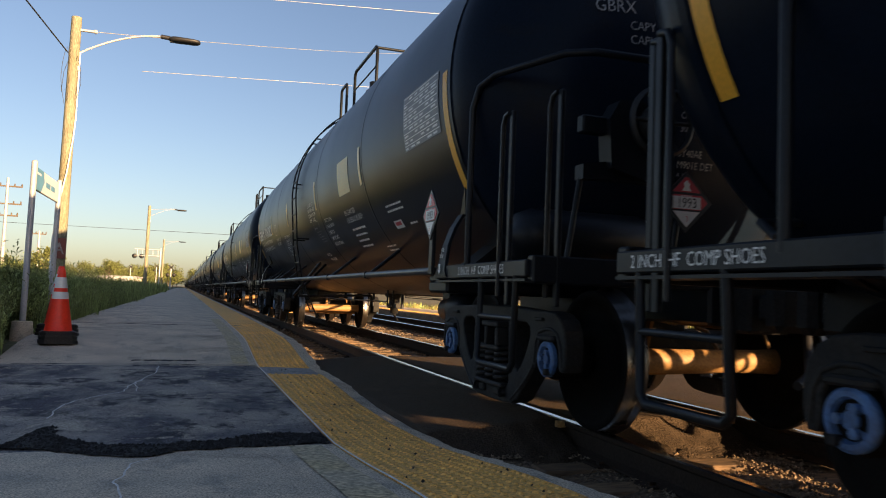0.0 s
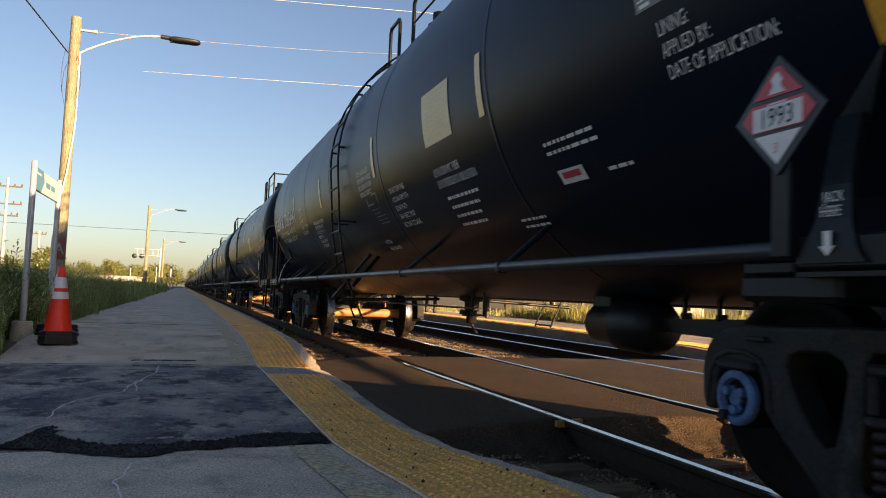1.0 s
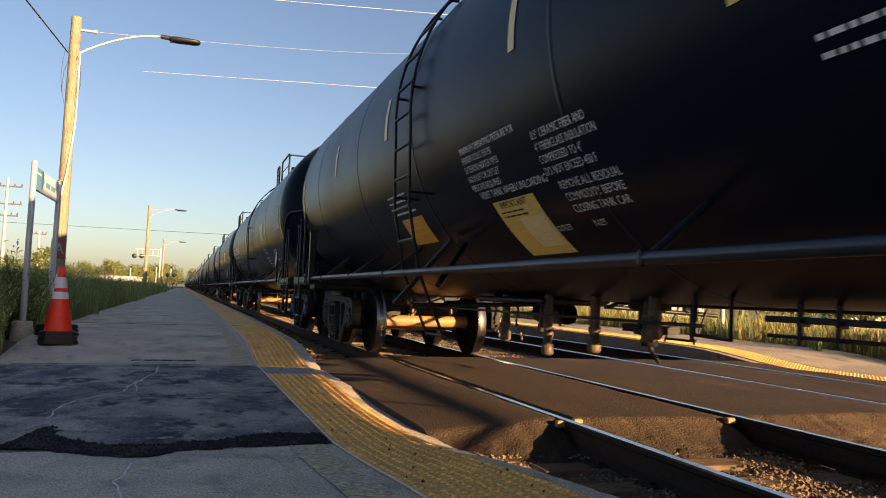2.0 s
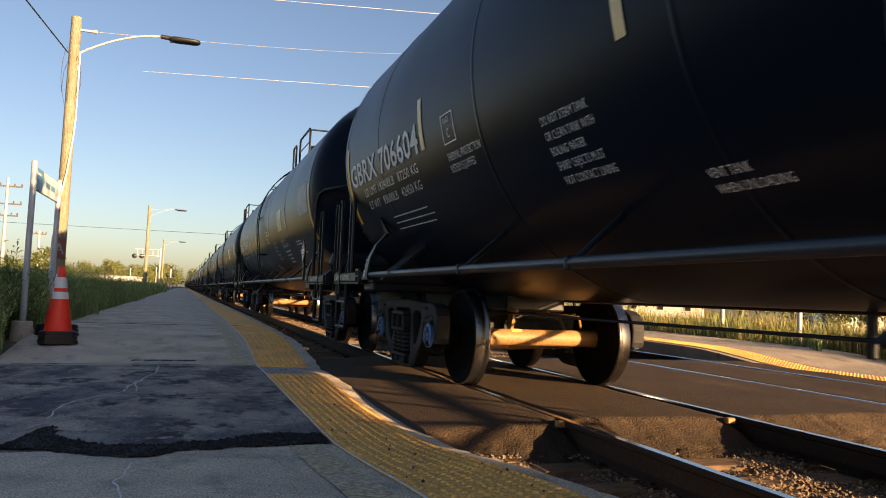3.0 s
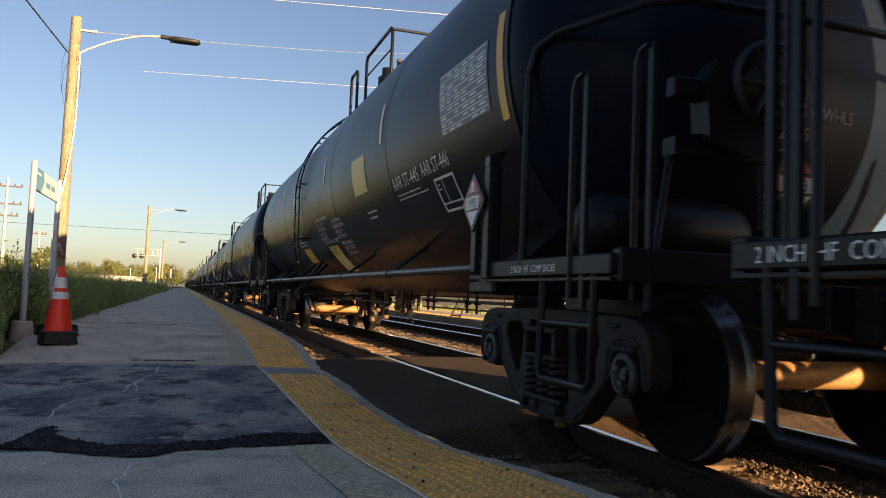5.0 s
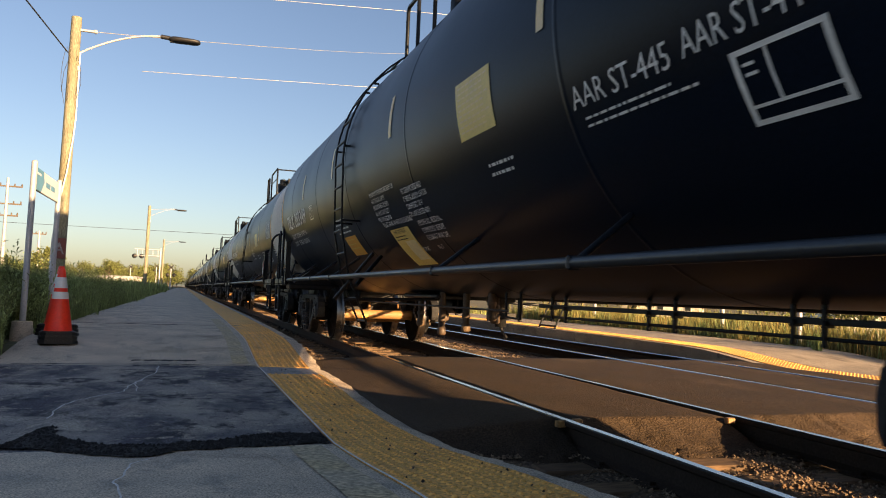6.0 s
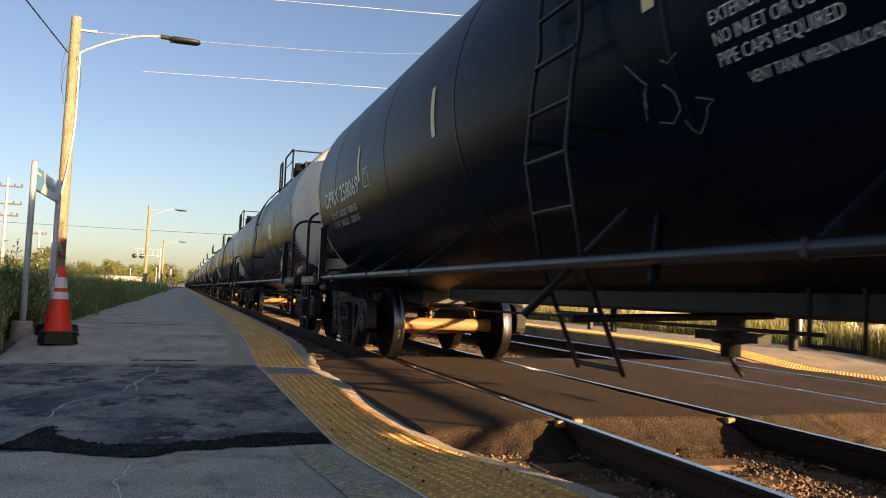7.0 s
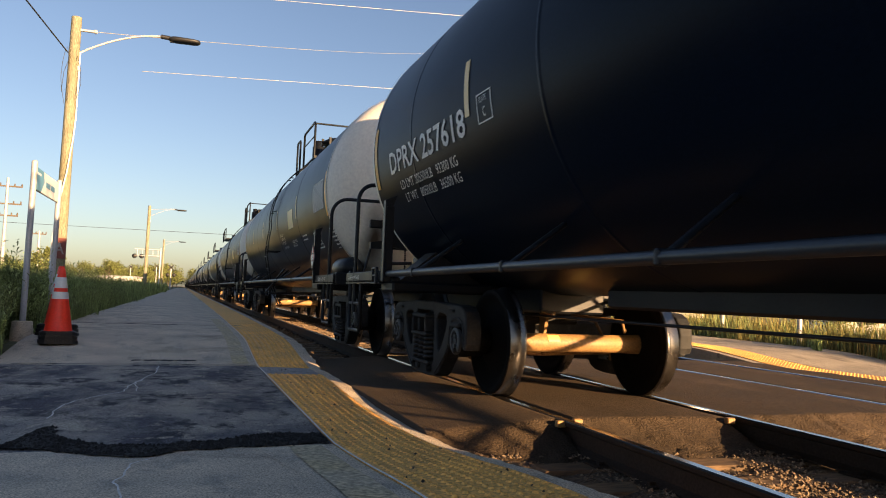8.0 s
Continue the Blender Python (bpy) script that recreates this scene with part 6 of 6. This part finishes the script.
def street_lamp(x, y, h, arm_y=0.0, near=False):
    """Wooden pole with a bent arm and a flat lamp head over the platform."""
    o = thing("street_lamp", "wooden pole with a curved steel arm and dark lamp head", "street lamp", "lamp poles along the platform", pose(x, y, 0))
    b = Build()
    n = 12
    pts = [(0.02 * k / n, 0, -0.4 + (h + 0.4) * k / n) for k in range(n + 1)]
    b.tube(pts, 0.14, 18, 0, True, [0.136 - 0.030 * k / n for k in range(n + 1)])
    part("pole", b, "pole_wood", o, "weathered yellow-brown wooden pole")
    b = Build()
    z0 = h - 0.79
    reach, rise = 1.70, 0.62
    pts = [(0.12 + reach * f, arm_y * f, z0 + rise * (1 - (1 - f) ** 1.8)) for f in [k / 10 for k in range(11)]]
    b.tube([(0.13, 0, z0 - 0.35), (0.13, 0, z0 - 0.02)] + pts, 0.024 if near else 0.013, 8)
    b.box(0.10, 0.16, -0.06, 0.06, z0 - 0.42, z0 - 0.3, 0, 0.01)
    part("lamp_arm", b, "galvanised", o, "grey steel arm")
    b = Build()
    ex, ez = pts[-1][0], pts[-1][2]
    b.tube([(ex - 0.04, arm_y, ez), (ex + 0.16, arm_y, ez - 0.01)], 0.05, 10)
    rows = ((0.13, 0.03, 0.03), (0.15, 0.07, 0.045), (0.22, 0.12, 0.06), (0.30, 0.145, 0.062), (0.66, 0.15, 0.055), (0.76, 0.13, 0.048), (0.81, 0.08, 0.035), (0.825, 0.02, 0.015))
    rim = [(math.copysign(abs(math.cos(q)) ** 0.6, math.cos(q)), math.copysign(abs(math.sin(q)) ** 0.8, math.sin(q))) for q in [k * math.pi / 8 for k in range(16)]]
    b.add([(ex + u, arm_y + w * c, ez - 0.03 + t * v) for u, w, t in rows for c, v in rim], [(16 * i + k, 16 * i + (k + 1) % 16, 16 * i + 16 + (k + 1) % 16, 16 * i + 16 + k) for i in range(7) for k in range(16)] + [tuple(range(15, -1, -1)), tuple(range(112, 128))], 0, True)
    b.box(ex + 0.16, ex + 0.24, arm_y - 0.03, arm_y + 0.03, ez - 0.105, ez - 0.07, 0, 0.006)
    part("lamp_head", b, "lamp_dark", o, "flat dark grey lamp head")
    if near:
        b = Build()
        b.tube([(0.14, -0.02, z0 - 0.02), (0.145, -0.05, z0 - 1.4), (0.13, -0.10, 4.0), (0.06, -0.16, 3.2), (-0.07, -0.165, 2.4), (-0.135, -0.13, 1.7), (-0.15, -0.12, 0.2)], 0.016, 8)
        part("conduit", b, "sleeve_white", o, "white conduit up the pole")
        b = Build()
        b.box(-0.11, 0.15, -0.168, -0.146, 1.32, 1.76, 0, 0.004)
        sign = part("pole_sign", b, "sign_red", o, "faded dark red letter plate")
        me = lettering("A", 0.24, 0.8, align="CENTER")
        b = Build()
        b.add([(v.co.x + 0.02, -0.172, 1.42 + v.co.y) for v in me.vertices], [tuple(f.vertices) for f in me.polygons])
        bpy.data.meshes.remove(me)
        part("letter", b, "marking_dim", sign)
        b = Build()
        b.box(0.10, 0.46, -0.03, 0.03, h - 0.30, h - 0.25, 0, 0.01)
        b.lathe([(0.035, 0.38), (0.05, 0.42), (0.035, 0.46)], (0, 0, h - 0.27), "x", 8)
        part("insulator", b, "galvanised", o)
        for k, (px, dx, top, low) in enumerate(((-0.13, -0.05, h - 0.75, h - 1.75), (-0.10, 0.08, h - 0.70, h - 1.9), (0.1, 0.12, h - 0.9, h - 1.85), (-0.05, -0.10, h - 0.95, h - 2.0))):
            b = Build()
            b.tube([(px, -0.13, top), (px + dx * 0.8, -0.2, (top * 2 + low) / 3), (px + dx, -0.22, (top + 2 * low) / 3), (px + dx * 0.4, -0.17, low), (px * 0.3, -0.16, low + 0.15)], 0.005, 6)
            part("loose_cable", b, "wire_dark", o, "loop of loose dark cable")
    else:
        b = Build()
        b.tube([(0.1, 0, h - 0.28), (ex + 0.05, arm_y, ez + 0.06)], 0.012, 6)
        part("stay_wire", b, "wire", o)
    return o


def station_sign():
    o = thing("station_sign", "blue and pale station name sign on two silver posts", "sign", at=pose(-2.12, 12.1, 0, 0, 0, -1.0))
    for y, h in ((0.0, 2.53), (2.05, 2.52)):
        b = Build()
        b.tube([(0, y, 0.15), (0.01, y, h)], 0.042, 14)
        b.lathe([(0.042, h), (0.034, h + 0.02), (0.0, h + 0.03)], (0.01, y, 0), "z", 14)
        part("post", b, "galvanised", o, "silver tube post")
        b = Build()
        b.lathe([(0.150, -0.30), (0.148, 0.14), (0.138, 0.16), (0.135, 0.235), (0.125, 0.25), (0.0, 0.255)], (0, y, 0), "z", 20)
        part("footing", b, "concrete", o, "round concrete footing")
    b = Build()
    b.box(-0.02, 0.02, 0.045, 2.005, 2.15, 2.48, 0, 0.006)
    panel = part("panel", b, "sign_pale", o, "pale sign panel")
    b = Build()
    b.prism([(0.065, 2.155), (0.50, 2.155), (0.72, 2.32), (0.62, 2.475), (0.065, 2.475)], 0.021, 0.025, "yz")
    part("blue_field", b, "sign_blue", panel, "blue end of the sign")
    for k, (y, w) in enumerate(((0.86, 0.34), (1.28, 0.32))):
        b = Build()
        b.box(0.0215, 0.0245, y, y + w, 2.27, 2.35)
        part("writing_bar", b, "sign_blue", panel)
    b = Build()
    b.box(0.0255, 0.029, 0.12, 0.42, 2.38, 2.41)
    part("writing_bar", b, "sign_pale", panel)


def traffic_cone(x, y, z, bases, turn):
    o = thing("traffic_cone", "orange traffic cone with two white bands on stacked black bases", "traffic cone", "cones on the platform", pose(x, y, z, 0, 0, turn))
    zz = 0.0
    for k in range(bases):
        b = Build()
        a = 0.215 - 0.006 * k
        ch = 0.06
        b.prism([(-a, -a + ch), (-a + ch, -a), (a - ch, -a), (a, -a + ch), (a, a - ch), (a - ch, a), (-a + ch, a), (-a, a - ch)], zz, zz + 0.036, "xy")
        b.prism([(-a + 0.02, -a + ch), (-a + ch, -a + 0.02), (a - ch, -a + 0.02), (a - 0.02, -a + ch), (a - 0.02, a - ch), (a - ch, a - 0.02), (-a + ch, a - 0.02), (-a + 0.02, a - ch)], zz + 0.036, zz + 0.048, "xy")
        part("base", b, "rubber", o, "black rubber base")
        zz += 0.050
    b = Build()
    H = 0.76
    R = lambda f: 0.158 - 0.122 * f
    b.lathe([(0.165, zz), (0.158, zz + 0.01)] + [(R(f), zz + H * f) for f in (0.2, 0.4, 0.6, 0.8, 0.97)] + [(0.034, zz + H), (0.0, zz + H)], (0, 0, 0), "z", 28)
    part("body", b, "cone_orange", o, "bright orange plastic cone")
    for f0, f1 in ((0.515, 0.63), (0.69, 0.865)):
        b = Build()
        b.lathe([(R(f0) + 0.003, zz + H * f0), (R(f1) + 0.003, zz + H * f1)], (0, 0, 0), "z", 28)
        part("band", b, "sleeve_white", o, "white reflective band")


def wire(a, c, sag, r, mat, label):
    b = Build()
    pts = [Vector(a).lerp(Vector(c), k / 24) - Vector((0, 0, sag * 4 * (k / 24) * (1 - k / 24))) for k in range(25)]
    b.tube(pts, r, 6)
    tagged(part("overhead_wire", b, mat), label, "wire", "overhead wires")


def utility_pole(x, y, h, arms, mat="pole_wood"):
    o = thing("utility_pole", "tall pale utility pole with crossarms and insulators", "utility pole", "far utility poles", pose(x, y, 0))
    b = Build()
    b.tube([(0, 0, -0.3), (0, 0, h)], 0.2, 10, 0, True, [0.24, 0.16])
    part("pole", b, mat, o)
    for z, w in arms:
        b = Build()
        b.box(-w, w, -0.08, 0.08, z - 0.1, z + 0.06)
        for k in (-1, -0.5, 0.5, 1):
            b.lathe([(0.07, 0.05), (0.09, 0.2), (0.05, 0.35), (0.0, 0.36)], (k * w * 0.95, 0, z), "z", 6)
        part("crossarm", b, "bark", o)


def tree(x, y, h, spread, seed, dens=1.0):
    """Tapered trunk, limbs and a broken crown of many small leaf sprays."""
    rs = random.Random(seed)
    o = thing("tree", "broad leafy green tree in low sun", "tree", "far trees", pose(x, y, -0.05 if x < 20 else -0.3 if x < 33 else -1.0))
    b = Build()
    b.tube([(0, 0, -0.3), (0.05, 0, h * 0.3), (0, 0.05, h * 0.55), (0.1, 0, h * 0.8)], 0.2, 8, 0, True, [h * 0.03, h * 0.022, h * 0.014, h * 0.004])
    tips = []
    for k in range(9):
        q = rs.uniform(0, 6.28)
        z0 = h * rs.uniform(0.22, 0.55)
        L = spread * rs.uniform(0.55, 1.0)
        e = (math.cos(q) * L, math.sin(q) * L, z0 + h * rs.uniform(0.08, 0.35))
        b.tube([(0, 0, z0), (e[0] * 0.5, e[1] * 0.5, (z0 + e[2]) / 2 + 0.1 * h * rs.random()), e], 0.05, 5, 0, True, [h * 0.012, h * 0.008, h * 0.003])
        tips.append(e)
    tips += [(rs.uniform(-0.3, 0.3) * spread, rs.uniform(-0.3, 0.3) * spread, h * rs.uniform(0.75, 0.95)) for _ in range(5)]
    part("trunk", b, "bark", o)
    c = Build()
    for e in tips:
        rad = spread * rs.uniform(0.32, 0.55)
        for _ in range(int(130 * dens)):
            u = Vector((rs.gauss(0, 1), rs.gauss(0, 1), rs.gauss(0, 0.8))).normalized() * rad * rs.uniform(0.55, 1.05)
            p = Vector(e) + u
            if p.z < h * 0.15:
                continue
            s = h * rs.uniform(0.018, 0.038)
            n = Vector((rs.gauss(0, 1), rs.gauss(0, 1), rs.gauss(0, 1))).normalized()
            t1 = n.orthogonal().normalized() * s
            t2 = n.cross(t1).normalized() * s * 0.7
            c.add([p - t1, p + t2, p + t1 * 1.1, p - t2], [(0, 1, 2, 3)])
    part("crown", c, "leaf", o, "crown of small green leaves", fix=False)
    return o


def place_env():
    weeds()
    street_lamp(-2.58, 18.2, 6.68, 0.0, True)
    street_lamp(-2.68, 60.0, 6.70)
    street_lamp(-2.6, 102.5, 6.66)
    station_sign()
    traffic_cone(-1.422, 10.385, plat_z(10.385) + 0.004, 3, 12)
    traffic_cone(-1.53, 11.1, plat_z(11.1) + 0.004, 3, 35)
    wire((-2.1, 18.2, 6.41), (14.0, 46.4, 16.6), 0.15, 0.008, "wire", "thin sunlit wire from the lamp pole")
    wire((-6.0, 30, 11.6), (16.0, 30, 13.35), 0.0, 0.010, "wire", "thin sunlit overhead wire")
    wire((-1.9, 30, 8.78), (16.0, 30, 9.85), 0.0, 0.009, "wire", "thin sunlit overhead wire")
    wire((-2.68, 18.1, 5.85), (-3.6, -8.0, 4.2), 0.0, 0.014, "wire_dark", "dark twisted cable to the lamp pole")
    wire((-60, 92, 6.9), (60, 70, 6.2), 0.25, 0.02, "wire_dark", "far dark overhead line")

    far_side()


def house(x, y, turn, w, d, h, name, label, windows=3):
    o = thing(name, label, "house", at=pose(x, y, -1.0, 0, 0, turn))
    b = Build()
    b.box(-w / 2, w / 2, -d / 2, d / 2, 0, h)
    wall = part("wall", b, "siding", o, "pale siding wall")
    b = Build()
    e = 0.4
    b.prism([(-d / 2 - e, h - 0.1), (0, h + d * 0.32), (d / 2 + e, h - 0.1), (d / 2 + e, h + 0.08), (0, h + d * 0.32 + 0.2), (-d / 2 - e, h + 0.08)], -w / 2 - e, w / 2 + e, "yz")
    part("roof", b, "roofing", o, "dark shingle roof")
    for s in (-1, 1):
        b = Build()
        b.prism([(-d / 2, h), (d / 2, h), (0, h + d * 0.32)], s * w / 2 - 0.1, s * w / 2, "yz")
        part("gable", b, "siding", o)
    for k in range(windows):
        u = -w / 2 + w * (k + 0.5) / windows
        b = Build()
        b.box(u - 0.55, u + 0.55, -d / 2 - 0.05, -d / 2 + 0.02, 1.0, 2.3, 0, 0.02)
        win = part("window", b, "sleeve_white", o)
        b = Build()
        b.box(u - 0.45, u + 0.45, -d / 2 - 0.06, -d / 2 - 0.04, 1.1, 2.2)
        part("pane", b, "glass_dark", win)
    return o


def warehouse(x, y, turn, w, d, h, bays):
    o = thing("warehouse", "long low white warehouse in sunlight", "warehouse", at=pose(x, y, -0.35, 0, 0, turn))
    b = Build()
    b.box(-w / 2, w / 2, -d / 2, d / 2, 0, h)
    part("wall", b, "siding", o, "white panel wall")
    b = Build()
    b.box(-w / 2 - 0.3, w / 2 + 0.3, -d / 2 - 0.3, d / 2 + 0.3, h, h + 0.35, 0, 0.05)
    part("roof", b, "galvanised", o, "flat metal roof")
    for k in range(bays):
        u = -w / 2 + w * (k + 0.5) / bays
        b = Build()
        b.box(u - 1.2, u + 1.2, -d / 2 - 0.06, -d / 2, 0.2, 3.2)
        part("door", b, "sign_pale", o, "roller door")


def parked_car(x, y, turn):
    o = thing("parked_car", "white sedan parked beside the road", "car", at=pose(x, y, -0.978, 0, 0, turn))
    b = Build()
    b.prism([(-2.25, 0.35), (-2.2, 0.75), (-1.5, 0.92), (1.35, 0.95), (2.2, 0.8), (2.28, 0.4), (2.1, 0.25), (-2.1, 0.25)], -0.88, 0.88, "xz")
    b.prism([(-1.45, 0.9), (-0.6, 1.40), (0.75, 1.42), (1.75, 0.93)], -0.74, 0.74, "xz")
    part("body", b, "car_white", o, "glossy white body")
    for s in (-1, 1):
        b = Build()
        b.prism([(-1.15, 0.96), (-0.55, 1.33), (0.1, 1.35), (0.1, 0.96)], s * 0.742, s * 0.75, "xz")
        part("window", b, "glass_dark", o)
        b = Build()
        b.prism([(0.18, 0.96), (0.18, 1.35), (0.7, 1.34), (1.35, 0.96)], s * 0.742, s * 0.75, "xz")
        part("window", b, "glass_dark", o)
        for u in (-1.4, 1.4):
            b = Build()
            b.lathe([(0.0, s * 0.90), (0.2, s * 0.90), (0.31, s * 0.88), (0.32, s * 0.72), (0.0, s * 0.72)], (u, 0, 0.32), "y", 20)
            part("wheel", b, "rubber", o)


def crossing_signal(x, y, h, arm):
    """Steel mast with lamps, and a cantilever or a crossbuck on top."""
    o = thing("crossing_signal", "silver railway crossing signal mast with dark lamps", "crossing signal", "crossing signals", pose(x, y, -0.1))
    b = Build()
    b.tube([(0, 0, 0), (0, 0, h)], 0.09, 10)
    part("mast", b, "galvanised", o)
    if arm:
        for z in (h - 1.0, h - 0.25):
            b = Build()
            b.tube([(0, 0, z), (-arm, 0, z)], 0.06, 8)
            part("cantilever_rail", b, "galvanised", o)
        for k in range(5):
            b = Build()
            u = -arm * (k + 0.5) / 5
            b.tube([(u, 0, h - 1.0), (u, 0, h - 0.25)], 0.04, 6)
            part("cantilever_post", b, "galvanised", o)
        spots = [(-arm, h - 1.1), (-arm + 0.8, h - 1.1)]
    else:
        for s in (-1, 1):
            b = Build()
            b.box(-0.55, 0.55, -0.1, -0.07, h - 0.09, h + 0.09, 0, 0, Matrix.Rotation(s * 0.8, 3, "Y"))
            part("crossbuck_blade", b, "lamp_dark", o, "blade of the crossbuck seen from behind")
        spots = [(-0.45, h - 1.1), (0.45, h - 1.1)]
    for u, z in spots:
        b = Build()
        b.lathe([(0.0, -0.05), (0.28, -0.05), (0.28, 0.02), (0.15, 0.05), (0.13, 0.3), (0.0, 0.3)], (u, 0, z), "y", 14)
        part("signal_lamp", b, "lamp_dark", o, "round dark signal lamp")


def far_side():
    """What shows beyond the platforms: trees, sheds, signals, road and houses."""
    b = Build()
    sheet(b, [16, 20, 25, 30, 33], [8, 20, 40, 60, 90, 130], lambda x, y: -0.045 - 0.055 * (x - 16) + 0.05 * noise.noise((x * 0.3, y * 0.3, 0)))
    tagged(part("lawn", b, "lawn"), "sunlit rough lawn between platform and road", "lawn", kind="structure")
    b = Build()
    sheet(b, [34, 37, 42], [-20, 40, 100, 200], lambda x, y: -0.98)
    tagged(part("road", b, "asphalt"), "grey asphalt side road", "road", kind="structure")
    parked_car(39.0, 81.7, 62)
    house(72, 102, -40, 12, 8, 3.2, "house", "small white house with a dark roof", 3)
    house(46, 38, -30, 11, 8, 3.0, "house", "small white house with a dark roof", 3)
    warehouse(-15.7, 224, -4, 8.2, 14, 2.9, 3)
    warehouse(-24.2, 236, -4, 7.4, 10, 2.9, 2)
    warehouse(-42, 190, -4, 10, 10, 2.9, 3)
    utility_pole(-20.4, 101.5, 12.9, ((11.9, 1.6), (9.8, 1.6), (8.4, 1.3)), "galvanised")
    utility_pole(-22.0, 134, 8.6, ((8.2, 1.0),), "galvanised")
    utility_pole(-60, 92, 7.2, ((6.9, 1.0),))
    utility_pole(60, 70, 6.6, ((6.2, 1.0),))
    crossing_signal(-2.75, 97, 5.40, 2.9)
    crossing_signal(-12.3, 200, 5.1, 0)
    crossing_signal(-6.4, 200, 5.6, 0)
    crossing_signal(-1.8, 120, 3.6, 0)
    rs = random.Random(5)
    for x, y, h, w in ((-20.6, 134, 6.0, 2.4), (-25.5, 126, 4.4, 2.6), (-30, 128, 5.4, 3.0), (-36, 126, 6.5, 3.6)):
        tree(x, y, h, w, rs.randrange(9999))
    for k in range(20):
        tree(-95 + 5.0 * k + rs.uniform(-3, 3), 330 + rs.uniform(-20, 30), rs.uniform(7, 10), rs.uniform(4.0, 5.5), rs.randrange(9999), 1.3)
    for k in range(9):
        tree(-22 + 2.4 * k + rs.uniform(-1, 1), 255 + 14 * k + rs.uniform(-8, 8), rs.uniform(5, 8), rs.uniform(2.6, 4.0), rs.randrange(9999), 1.2)
    for x, y, h, w in ((44, 100, 9, 5), (52, 92, 10, 5), (62, 96, 9, 5), (70, 82, 10, 6), (58, 60, 9, 5), (50, 52, 7, 4), (36, 34, 3.5, 2.4), (31, 28, 3.0, 2.2), (26, 22, 2.6, 1.8)):
        tree(x, y, h, w, rs.randrange(9999))
    for x, y, h in ((12.6, 15.4, 1.55), (12.6, 21.5, 1.6), (12.6, 12.93, 1.5), (28.0, 54.0, 1.4)):
        o = thing("bollard_post", "silver steel post in tall grass", "post", "posts behind the platform", pose(x, y, -0.05))
        b = Build()
        b.tube([(0, 0, -0.2), (0, 0, h)], 0.055, 10)
        part("tube", b, "galvanised", o)
        b = Build()
        b.lathe([(0.06, h), (0.05, h + 0.03), (0.0, h + 0.04)], (0, 0, 0), "z", 10)
        part("cap", b, "galvanised", o)


place_env()


# ---- what moves ----
def motions():
    """The train rolls towards the camera at an even speed, its wheels turning."""
    turn = math.degrees(SPEED / 0.457)
    for car, y, near in train:
        walk(car, [(t, pose(XC, y - SPEED * t, 0)) for t in (0.0, 2.0, 4.0, 6.0, 8.0)])
        if not near:
            continue
        for tr in car.children:
            for w in tr.children:
                if w.name.startswith("wheelset"):
                    yy = w.location.y
                    walk(w, [(k / 30, pose(0, yy, 0.457, turn * k / 30, 0, 0)) for k in range(241)])


motions()
